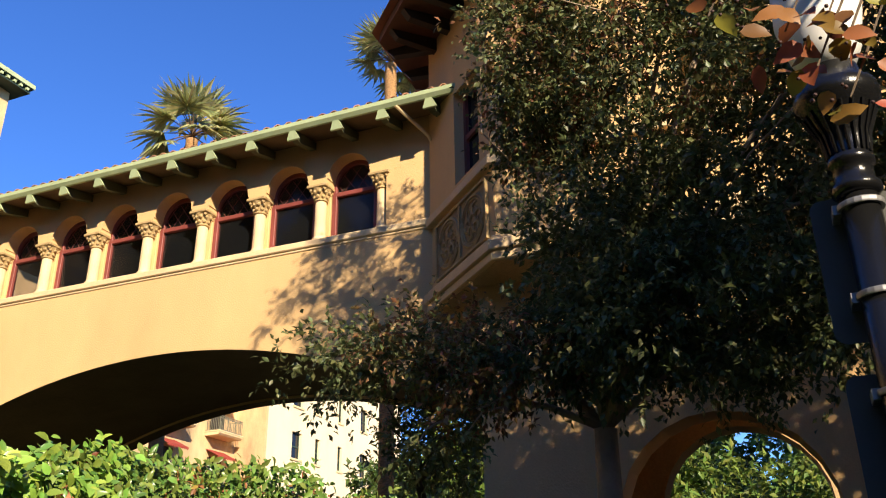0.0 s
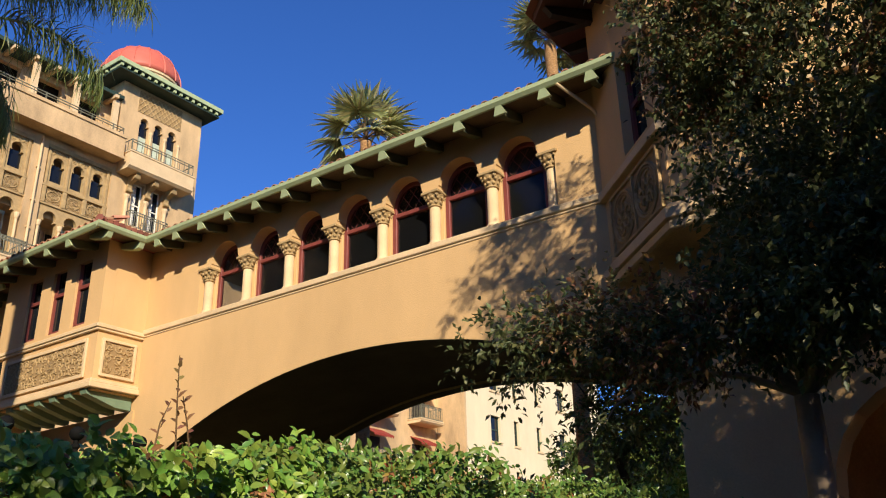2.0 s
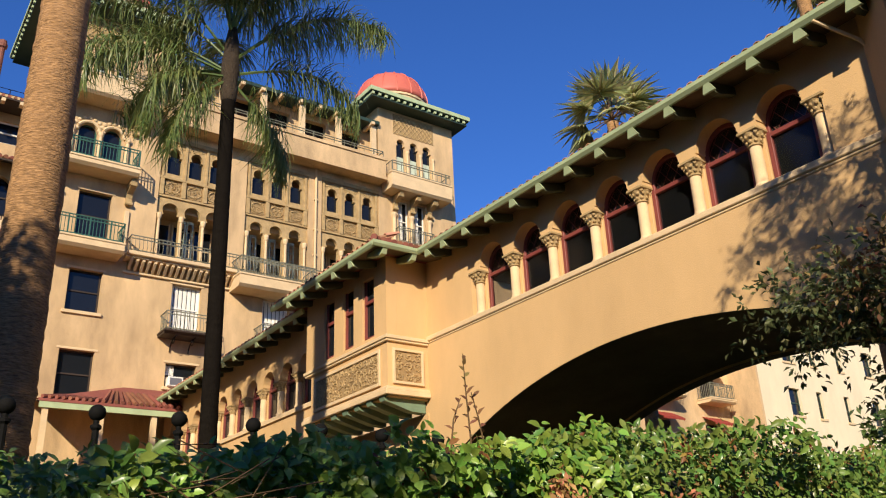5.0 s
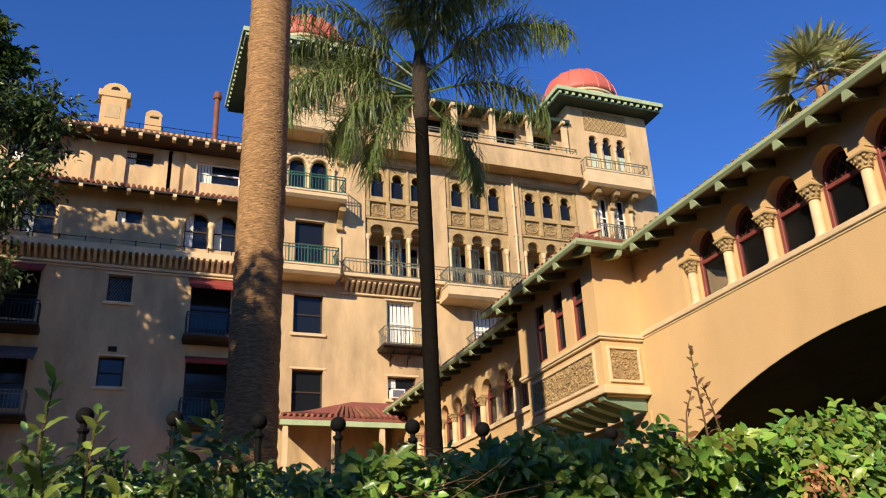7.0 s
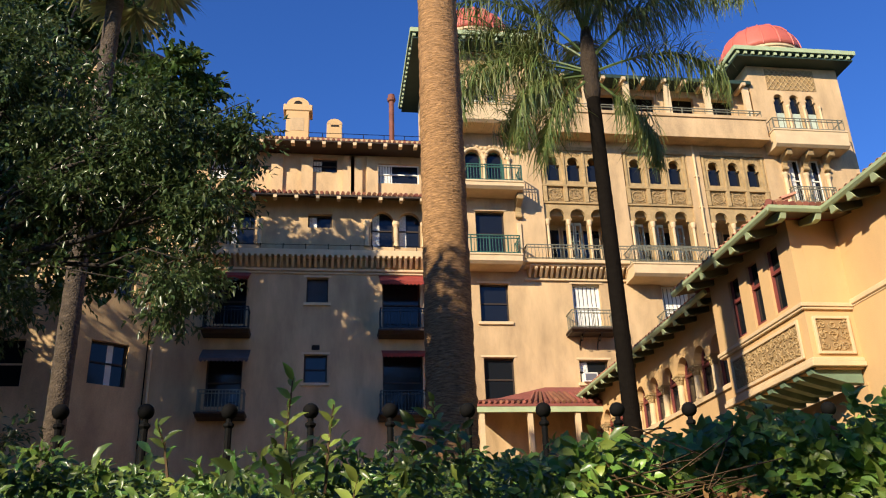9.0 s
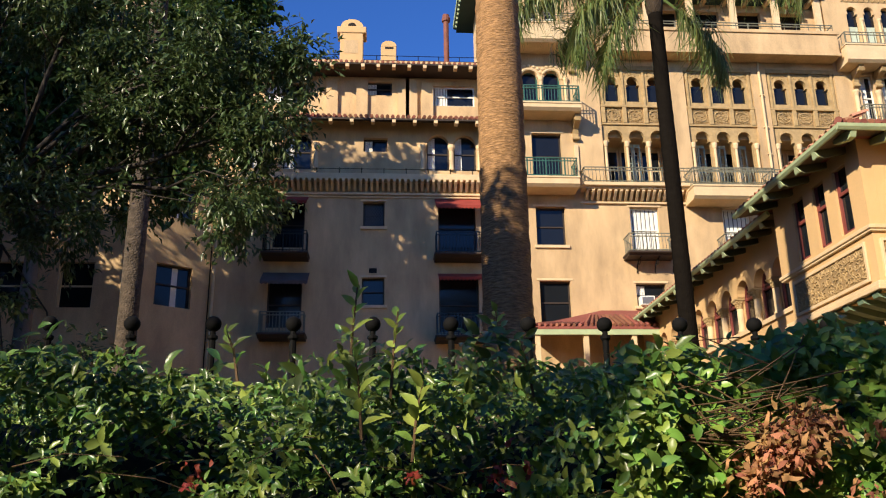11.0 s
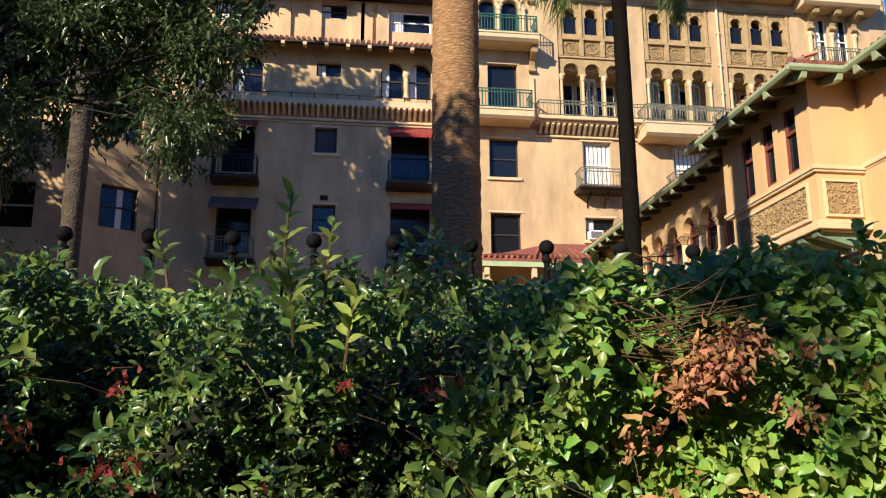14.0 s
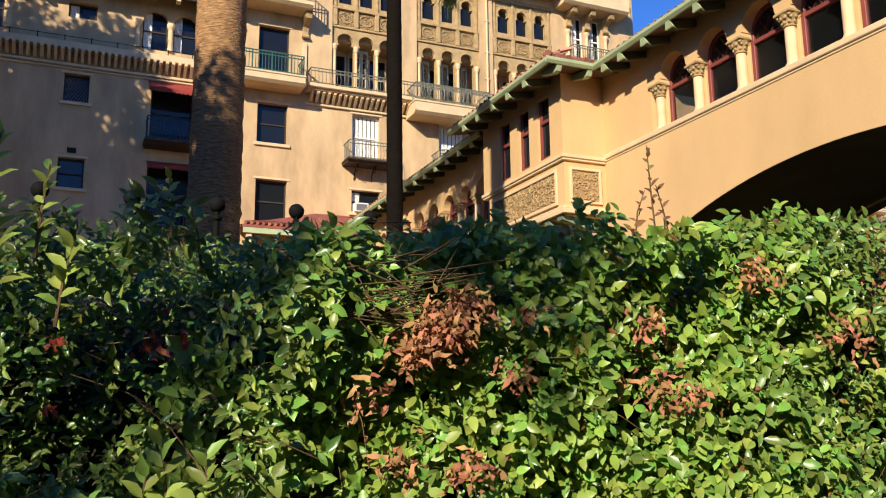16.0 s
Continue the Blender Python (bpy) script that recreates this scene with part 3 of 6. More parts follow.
for z0, z1, o in COURSES:
    part("moulding", slanted(B(0.0, LEN + o * 0.41, -o, 0.05, z0, z1, bevel=0.015)), CREAM, tow)
w = new("window")
w.parent = tow
bm = box(bmesh.new(), 1.25, 1.36, 0.2, 0.3, 8.95, 10.9)
box(bm, 2.19, 2.3, 0.2, 0.3, 8.95, 10.9)
box(bm, 1.36, 2.19, 0.2, 0.3, 9.9, 10.0)
part("frame", slanted(bm), OXBLOOD, w)
part("pane", slanted(B(1.36, 2.19, 0.26, 0.27, 8.95, 10.9)), GLASS, w)
part("inner_dark", slanted(B(0.9, 2.7, 1.0, 1.05, 8.8, 11.2)), DARK, tow)
carved = new("carved_panel")
carved.parent = tow
part("panel_ground", slanted(B(0.4, 2.5, 0.0, 0.028, 7.4, 8.45)), FILIGREE, carved)
bm = bmesh.new()
for i in range(2):
    cx = 0.92 + i * 1.05
    for r, t in ((0.46, 0.035), (0.40, 0.02)):
        tube(bm, [(cx + r * math.cos(q * math.pi / 12), -0.01, 7.92 + r * math.sin(q * math.pi / 12)) for q in range(25)], t, 5)
    for k in range(6):
        a0 = k * math.pi / 3
        pts = [(cx + 0.2 * math.cos(a0) + (0.15 - 0.01 * q) * math.cos(q * 0.6 + a0), -0.01, 7.92 + 0.2 * math.sin(a0) + (0.15 - 0.01 * q) * math.sin(q * 0.6 + a0)) for q in range(11)]
        tube(bm, pts, 0.025, 5)
for a in ((0.36, 0.41, 7.36, 8.5), (2.49, 2.54, 7.36, 8.5), (1.42, 1.47, 7.42, 8.45), (0.41, 2.49, 8.45, 8.5), (0.41, 2.49, 7.36, 7.41)):
    box(bm, a[0], a[1], -0.04, 0.03, a[2], a[3])
part("scrollwork", slanted(bm), STONE, carved, "carved roundels with scrolls")
tm = Matrix(((0, 1, 0, BX), (1, 0, 0, 0), (0, 0, 1, 0), (0, 0, 0, 1)))
part("front_wall", put(pierced(bmesh.new(), -3.0, BY, 8.62, 12.798, [(2.1, 3.2, 8.95, 10.9, 0), (-0.6, 0.8, 8.95, 10.9, 0)], 0, 0.4), tm), STUCCO, tow)
part("front_base", B(BX + 0.03, BX + 0.4, -3.0, BY, 7.0, 8.6), STUCCO, tow)
for z0, z1, o in COURSES:
    part("moulding", B(BX - o, BX + 0.05, -3.0, BY + 0.41 * o, z0, z1, bevel=0.015), CREAM, tow)
part("underside", prism(bmesh.new(), [(14.0, 5.9, 6.84), (BX, BY, 6.84), (BX, -3.0, 6.84), (18.9, -3.0, 6.84), (18.9, 5.9, 6.84)], (0, 0, 0.02)), STUCCO_OLD, tow)
part("upper_floor", prism(bmesh.new(), [(14.0, 5.7, 12.0), (BX + 0.4, BY - 0.2, 12.0), (BX + 0.4, -3.0, 12.0), (18.9, -3.0, 12.0), (18.9, 5.7, 12.0)], (0, 0, 0.797)), STUCCO, tow)
part("passage_wall", put(pierced(bmesh.new(), -4.5, 4.6, 0.0, 6.84, [(-0.55, 2.6, 0.0, 4.38, 1)], 0.0, 0.7), Matrix(((0, 1, 0, 13.0), (1, 0, 0, 0), (0, 0, 1, 0), (0, 0, 0, 1)))), STUCCO, tow)
part("passage_wall", put(pierced(bmesh.new(), -4.5, 4.6, 0.0, 6.84, [(-0.6, 2.62, 0.0, 5.0, 1)], 0.0, 0.7), Matrix(((0, 1, 0, 17.6), (1, 0, 0, 0), (0, 0, 1, 0), (0, 0, 0, 1)))), STUCCO_OLD, tow)
part("pier_return", B(13.705, 17.595, 4.1, 4.6, 0.0, 6.84), STUCCO, tow)
# deep timber eaves of the tower: planked soffit with beams
bm = prism(bmesh.new(), [(13.3, 6.72, 12.8), (11.0, 4.42, 12.8), (11.0, -3.5, 12.8), (19.2, -3.5, 12.8), (19.2, 6.72, 12.8)], (0, 0, 0.2))
part("eave_slab", bm, REDWOOD, tow, "dark red-brown timber eaves")
for i in range(9):
    y = -3.2 + i * 0.95
    part("eave_beam", prism(bmesh.new(), [(10.95, y, 12.78), (11.1, y, 12.6), (12.4, y, 12.5), (12.4, y, 12.798)], (0, 0.16, 0)), DARKWOOD, tow)
for i in range(4):
    part("eave_beam", slanted(prism(bmesh.new(), [(0.3 + i * 0.7, -1.0, 12.78), (0.3 + i * 0.7, -0.85, 12.6), (0.3 + i * 0.7, 0.0, 12.5), (0.3 + i * 0.7, 0.0, 12.798)], (0.16, 0, 0))), DARKWOOD, tow)
for i in range(5):
    x = 13.6 + i * 0.85
    part("eave_beam", prism(bmesh.new(), [(x, 6.7, 12.78), (x, 6.55, 12.6), (x, 5.7, 12.5), (x, 5.7, 12.798)], (0.16, 0, 0)), DARKWOOD, tow)
bm = bmesh.new()
v = [bm.verts.new(p) for p in ((13.2, 6.86, 13.01), (10.86, 4.5, 13.01), (10.86, -3.6, 13.01), (19.4, -3.6, 13.01), (19.4, 6.86, 13.01), (15.4, 1.0, 15.6))]
for i in range(5):
    bm.faces.new((v[i], v[(i + 1) % 5], v[5]))
bm.faces.new(v[4::-1])
part("tile_roof", bm, TILE_MASS, tow, "terracotta hipped roof")

# ---------- the hotel ----------
hotel = planned("grand_hotel", "large ochre stucco hotel with domed towers, loggias and balconies", "hotel building", HOTEL_S)


def F(bm):
    return put(bm, FRONT)


def sash(u0, u1, z0, z1, arch=0, d=0.22, mat=DARKWOOD, curtain=0.0, white=False, name="window", mid=True):
    """A window in the front wall's frame: surround, sash frame, glass, with a drawn curtain part."""
    w = new(name)
    w.parent = hotel
    f = 0.07
    bm = bmesh.new()
    for a in ((u0, u0 + f, z0, z1), (u1 - f, u1, z0, z1), (u0 + f, u1 - f, z1 - f, z1), (u0 + f, u1 - f, z0, z0 + f)):
        box(bm, a[0], a[1], d, d + 0.08, a[2], a[3])
    if mid:
        box(bm, u0 + f, u1 - f, d - 0.01, d + 0.07, (z0 + z1) / 2 - 0.03, (z0 + z1) / 2 + 0.03)
    part("frame", F(bm), WHITE if white else mat, w)
    part("pane", F(B(u0 + f, u1 - f, d + 0.04, d + 0.05, z0 + f, z1 - f)), GLASS, w)
    if curtain:
        k = 12
        a, b = u0 + f, u0 + f + (u1 - u0 - 2 * f) * curtain
        bm = bmesh.new()
        prism(bm, [(a + (b - a) * i / k, d + 0.03 + 0.012 * (i % 2), z0 + f) for i in range(k + 1)] + [(b, d + 0.055, z0 + f), (a, d + 0.055, z0 + f)], (0, 0, z1 - z0 - 2 * f))
        part("curtain", F(bm), WHITE, w, "white curtain")
    return w


def surround(u0, u1, z0, z1, parent=hotel, o=0.12, sill=True):
    if sill:
        part("window_sill", F(box(bmesh.new(), u0 - o, u1 + o, -0.10, 0.05, z0 - 0.14, z0 - 0.002, 0.01)), CREAM, parent)
    part("window_head", F(box(bmesh.new(), u0 - o, u1 + o, -0.03, 0.05, z1 + 0.002, z1 + 0.1, 0.01)), CREAM, parent)


def railing(parent, u0, u1, d, z0, z1, mat, step=0.14, ends=True, bulge=0.0, back=0.0):
    """A balcony railing: top and bottom bars with upright rods, and returns to the wall."""
    bm = bmesh.new()
    for z in (z0 + 0.06, z1 - 0.14, z1):
        box(bm, u0, u1, d - 0.02, d + 0.02, z - 0.02, z + 0.02)
    n = max(2, int((u1 - u0) / step))
    for i in range(n + 1):
        u = u0 + (u1 - u0) * i / n
        if bulge:
            tube(bm, [(u, d, z0), (u, d - bulge, z0 + (z1 - z0) * 0.3), (u, d, z1)], 0.014, 4)
        else:
            t = 0.028 if i % 6 == 0 else 0.013
            box(bm, u - t, u + t, d - t, d + t, z0, z1)
    if ends:
        for u in (u0, u1):
            for z in (z0 + 0.06, z1):
                box(bm, u - 0.02, u + 0.02, d, back, z - 0.02, z + 0.02)
            k = max(1, int((back - d) / step))
            for i in range(1, k):
                q = d + (back - d) * i / k
                box(bm, u - 0.012, u + 0.012, q - 0.012, q + 0.012, z0, z1)
    return part("railing", F(bm), mat, parent)


def balcony(u0, u1, out, z0, z1, rail, mat, name="balcony", bulge=0.0, slab=CREAM, step=0.14):
    b = new(name)
    b.parent = hotel
    bm = box(bmesh.new(), u0 - 0.04, u1 + 0.04, -out - 0.04, -0.003, z1 - 0.1, z1, 0.02)
    prism(bm, [(u0, -0.003, z0), (u0, -out + 0.14, z0), (u0, -out, z0 + 0.12), (u0, -out, z1 - 0.102), (u0, -0.003, z1 - 0.102)], (u1 - u0, 0, 0))
    part("slab", F(bm), slab, b)
    railing(b, u0 + 0.06, u1 - 0.06, -out + 0.06, z1, rail, mat, bulge=bulge, step=step)
    return b


def console(u, z0, z1, out, parent=hotel):
    """A carved scroll bracket under a balcony."""
    h = z1 - z0
    side = [(-0.02, z0), (-0.10, z0 - 0.02), (-0.16, z0 + 0.10 * h), (-0.14, z0 + 0.3 * h), (-0.22, z0 + 0.5 * h), (-out * 0.6, z0 + 0.62 * h), (-out * 0.92, z0 + 0.70 * h), (-out, z1 - 0.12), (-out, z1), (-0.02, z1)]
    bm = prism(bmesh.new(), [(u - 0.13, d, z) for d, z in side], (0.26, 0, 0))
    tube(bm, [(u - 0.17, -out * 0.82, z1 - 0.2), (u + 0.17, -out * 0.82, z1 - 0.2)], 0.1, 8)
    tube(bm, [(u - 0.16, -0.14, z0 + 0.08), (u + 0.16, -0.14, z0 + 0.08)], 0.085, 8)
    part("console", F(bm), STONE, parent)


# centre and right-hand lower walls, one plane
low_holes = [(6.9, 8.25, 13.3, 15.15, 0), (6.92, 8.3, 9.72, 11.65, 0), (11.26, 12.6, 13.05, 15.18, 0), (11.26, 12.62, 10.5, 11.55, 0), (15.6, 16.95, 13.05, 15.18, 0), (15.6, 16.95, 10.4, 11.6, 0), (19.9, 21.2, 13.05, 15.15, 0),
             (6.87, 8.27, 16.6, 18.82, 0), (6.5, 7.32, 20.55, 22.12, 1), (7.58, 8.40, 20.55, 22.12, 1),
             (23.35, 24.05, 19.9, 22.3, 0), (24.45, 25.15, 19.9, 22.3, 0)]
part("front_wall", F(pierced(bmesh.new(), 5.0, 27.3, 0.0, 16.1, low_holes, 0.0, 0.5)), STUCCO_OLD, hotel)
part("front_wall", F(pierced(bmesh.new(), 5.0, 10.25, 16.1, 23.3, low_holes, 0.0, 0.5)), STUCCO_OLD, hotel)
part("front_wall", F(pierced(bmesh.new(), 22.1, 27.3, 16.1, 23.3, low_holes, 0.0, 0.5)), STUCCO_OLD, hotel)
for a, b in ((13.65, 14.48), (17.88, 18.62)):
    part("loggia_pier", F(B(a, b, 0.0, 0.5, 16.1, 22.5)), STUCCO_OLD, hotel)
part("front_wall", F(B(10.25, 22.1, 0.0, 0.5, 22.5, 23.3)), STUCCO_OLD, hotel)
part("loggia_back", F(B(10.25, 22.1, 1.6, 1.8, 16.0, 23.3)), STUCCO_OLD, hotel)
part("loggia_floor", F(B(10.25, 22.1, 0.5, 1.6, 18.9, 19.3)), STUCCO_OLD, hotel)
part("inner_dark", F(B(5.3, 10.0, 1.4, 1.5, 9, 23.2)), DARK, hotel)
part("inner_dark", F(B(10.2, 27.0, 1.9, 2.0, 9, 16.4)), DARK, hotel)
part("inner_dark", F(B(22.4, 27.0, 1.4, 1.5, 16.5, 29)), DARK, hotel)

LOGGIAS = ((10.25, 13.65), (14.48, 17.88), (18.62, 22.1))
for q, (u0, u1) in enumerate(LOGGIAS):
    lg = new("loggia")
    lg.parent = hotel
    w = (u1 - u0 - 0.3) / 3
    cs = [u0 + 0.15 + w * (i + 0.5) for i in range(3)]
    half = 0.33
    lowhalf = 0.44 if q == 0 else 0.38
    bm = pierced(bmesh.new(), u0, u1, 20.36, 22.5, [(c - half, c + half, 20.62, 21.98, 2) for c in cs], 0.10, 0.34)
    part("upper_screen", F(bm), STONE, lg, "carved ochre window screen")
    bm = pierced(bmesh.new(), u0, u1, 16.1, 19.4, [(c - lowhalf, c + lowhalf, 16.1, 19.15, 2) for c in cs], 0.14, 0.36)
    part("lower_screen", F(bm), STONE, lg, "carved ochre arch screen")
    part("panel_band", F(B(u0, u1, 0.16, 0.34, 19.402, 20.358)), FILIGREE, lg)
    for d, z0, z1 in ((0.02, 20.30, 20.42), (0.06, 19.38, 19.47), (0.0, 22.3, 22.5)):
        part("frame_rail", F(box(bmesh.new(), u0, u1, d, 0.2, z0, z1, 0.01)), STONE, lg)
    for i in range(4):
        u = u0 + 0.15 + w * i
        part("frame_post", F(box(bmesh.new(), u - 0.10, u + 0.10, 0.03, 0.2, 19.47, 20.30, 0.01)), STONE, lg)
        part("frame_post", F(box(bmesh.new(), u - 0.06, u + 0.06, 0.03, 0.2, 20.42, 22.3, 0.01)), STONE, lg)
    for i, c in enumerate(cs):
        bm = put(foliate(w - 0.24, 0.74, 26, 30 + i + 3 * q, 0.02), Matrix.Translation((c - w / 2 + 0.12, 0.155, 19.53)))
        tube(bm, [(c + 0.33 * math.cos(k * math.pi / 8), 0.13, 19.9 + 0.26 * math.sin(k * math.pi / 8)) for k in range(17)], 0.03, 4)
        part("rosette", F(bm), STONE, lg, "carved rosette panel")
    for i in range(4):
        u = u0 + 0.15 + w * i
        bm = lathe(bmesh.new(), [(0.10, 16.1), (0.10, 16.2), (0.07, 16.25), (0.065, 18.2), (0.10, 18.25), (0.13, 18.4), (0.13, 18.5)], (u, 0.08, 0), 10)
        part("colonnette", F(bm), CREAM, lg)
    for c in cs:
        part("pane", F(B(c - half, c + half, 0.30, 0.31, 20.62, 21.6)), GLASS, lg)
        dr = new("inner_door")
        dr.parent = lg
        part("pane", F(B(c - 0.40, c + 0.40, 1.55, 1.58, 16.2, 18.6)), GLASS, dr)
        bm = box(bmesh.new(), c - 0.47, c - 0.402, 1.52, 1.597, 16.2, 18.7)
        box(bm, c + 0.402, c + 0.47, 1.52, 1.597, 16.2, 18.7)
        box(bm, c - 0.402, c + 0.402, 1.52, 1.548, 17.6, 17.68)
        part("frame", F(bm), CREAM, dr)
        if q == 1 or c == cs[1]:
            for a in (c - 0.36, c + 0.01):
                bm = pierced(bmesh.new(), a, a + 0.34, 16.25, 18.75, [(a + 0.07, a + 0.27, 16.9, 18.6, 0)], 0.9, 0.95)
                for k in range(1, 4):
                    box(bm, a + 0.07, a + 0.27, 0.91, 0.93, 16.9 + 0.42 * k, 16.93 + 0.42 * k)
                part("french_door", F(bm), DOORGREEN, lg, "pale grey-green glazed door")
    # carved band over the upper windows
    part("carved_frieze", F(put(foliate(u1 - u0 - 0.3, 0.3, 40, 60 + q), Matrix.Translation((u0 + 0.15, 0.1, 22.0)))), STONE, lg, "carved ochre leaf frieze")

# loggia walkway: corbel table with many small brackets, rail
wk = new("loggia_walkway")
wk.parent = hotel
bm = box(bmesh.new(), 9.0, 22.2, -0.75, -0.003, 15.95, 16.12, 0.02)
box(bm, 9.0, 22.2, -0.6, -0.003, 15.86, 15.948)
box(bm, 9.0, 22.2, -0.12, -0.003, 15.3, 15.4, 0.02)
part("slab", F(bm), CREAM, wk)
b0 = None
for i in range(52):
    m = Matrix.Translation((9.25 + i * 0.258, 36, 0))
    if b0 is None:
        b0 = part("corbel", prism(bmesh.new(), [(-0.06, -0.003, 15.41), (-0.06, -0.15, 15.44), (-0.06, -0.55, 15.76), (-0.06, -0.55, 15.858), (-0.06, -0.003, 15.858)], (0.12, 0, 0)), CREAM, wk)
        b0.matrix_basis = m
    else:
        again(b0, m, wk)
railing(wk, 9.1, 22.1, -0.7, 16.12, 16.85, RAIL, bulge=0.12, step=0.17)
balcony(13.9, 17.8, 1.25, 15.2, 15.85, 16.7, RAIL, bulge=0.1)
# roof parapet balcony over the loggias, top storey set back
pb = new("roof_balcony")
pb.parent = hotel
bm = box(bmesh.new(), 10.2, 22.1, -0.85, -0.003, 22.82, 24.1, 0.02)
box(bm, 10.2, 22.15, -0.92, -0.853, 23.98, 24.15)
box(bm, 10.2, 22.15, -0.92, -0.853, 22.8, 22.95)
part("parapet", F(bm), STUCCO_OLD, pb)
railing(pb, 10.4, 22.0, -0.7, 24.11, 24.6, RAIL, step=0.6)
part("top_wall", F(pierced(bmesh.new(), 10.25, 22.1, 23.3, 26.6, [(11 + 2.2 * i, 12.6 + 2.2 * i, 24.9, 26.2, 0) for i in range(5)], 0.8, 1.1)), STUCCO_OLD, hotel)
part("inner_dark", F(B(10.3, 22, 1.4, 1.5, 23.4, 26.5)), DARK, hotel)
part("top_eave", F(B(10.25, 22.1, -0.2, 2.0, 26.6, 26.8)), DEEPGREEN, hotel)
for i in range(11):
    part("rafter_end", F(B(10.5 + 1.1 * i, 10.7 + 1.1 * i, -0.35, 0.7, 26.42, 26.598)), CREAM, hotel)
for i in range(6):
    part("top_post", F(B(10.6 + 2.2 * i, 10.9 + 2.2 * i, -0.15, 0.05, 24.1, 26.42)), CREAM, hotel)
# windows of the lower wall
for h in low_holes[:7]:
    surround(h[0], h[1], h[2], h[3], sill=h[2] > 13.1 or h[2] < 12)
sash(6.9, 8.25, 13.3, 15.15)
sash(6.92, 8.3, 9.72, 11.65)
sash(11.26, 12.6, 13.05, 15.18, white=True, curtain=1.0, name="balcony_door")
sash(15.6, 16.95, 13.05, 15.18, white=True, curtain=1.0, name="balcony_door")
sash(19.9, 21.2, 13.05, 15.15, curtain=0.6)
sash(11.26, 12.62, 10.5, 11.55, curtain=0.3)
sash(15.6, 16.95, 10.4, 11.6)
ac = new("air_conditioner")
ac.parent = hotel
bm = box(bmesh.new(), 11.35, 12.0, -0.25, 0.2, 10.5, 10.92, 0.02)
part("casing", F(bm), WHITE, ac, "white window air conditioner")
part("grille", F(B(11.42, 11.93, -0.262, -0.251, 10.56, 10.86)), GREY, ac)
for u0, u1 in ((11.05, 13.3), (15.4, 17.4)):
    b = balcony(u0 - 0.25, u1 - 0.35, 1.0, 12.6, 12.78, 13.6, RAIL, slab=DARKWOOD, bulge=0.1)
    for k in range(3):
        u = u0 + 0.3 + k * (u1 - u0 - 0.6) / 2
        bm = tube(bmesh.new(), [(u, -0.85, 12.55)] + [(u, -0.8 + 0.75 * math.sin(a), 12.57 - 0.55 * (1 - math.cos(a))) for a in (0.4, 0.8, 1.2, 1.57)], 0.03, 5)
        tube(bm, [(u, -0.5 + 0.14 * math.cos(a), 12.43 + 0.14 * math.sin(a)) for a in [k2 * 0.6 for k2 in range(11)]], 0.02, 4)
        part("scroll_bracket", F(bm), IRON, b)
# tower one: balconies, windows, consoles
sash(6.87, 8.27, 16.6, 18.82)
sash(6.5, 7.32, 20.55, 22.12, mat=GREENRAIL)
sash(7.58, 8.40, 20.55, 22.12, mat=GREENRAIL)
surround(6.87, 8.27, 16.6, 18.82, sill=False)
bm = bmesh.new()
for c in (6.91, 7.99):
    tube(bm, [(c + 0.5 * math.cos(a), -0.03, 21.68 + 0.5 * math.sin(a)) for a in [math.pi * i / 12 for i in range(13)]], 0.07, 6)
    for k in range(9):
        a = math.pi * (k + 0.5) / 9
        bmesh.ops.create_icosphere(bm, subdivisions=1, radius=0.09, matrix=Matrix.Translation((c + 0.66 * math.cos(a), -0.02, 21.72 + 0.66 * math.sin(a))) @ Matrix.Diagonal((1, 0.4, 1, 1)))
part("arch_carving", F(bm), CREAM, hotel)
for u in (6.25, 7.45, 8.65):
    part("half_column", F(lathe(bmesh.new(), [(0.11, 20.4), (0.09, 20.5), (0.08, 21.5), (0.13, 21.6), (0.13, 21.72)], (u, -0.05, 0), 10)), CREAM, hotel)
balcony(5.5, 8.75, 1.15, 15.72, 16.2, 17.1, GREENRAIL)
balcony(5.5, 9.05, 1.15, 19.5, 19.9, 20.75, GREENRAIL)
balcony(5.2, 9.45, 1.2, 23.05, 24.1, 24.6, RAIL, step=0.5)
for u in (6.0, 8.95):
    console(u, 18.45, 19.495, 0.8)
    console(u, 22.0, 23.045, 0.9)
    part("pilaster", F(B(u - 0.1, u + 0.1, -0.10, -0.003, 16.22, 18.2, 0.01)), CREAM, hotel)
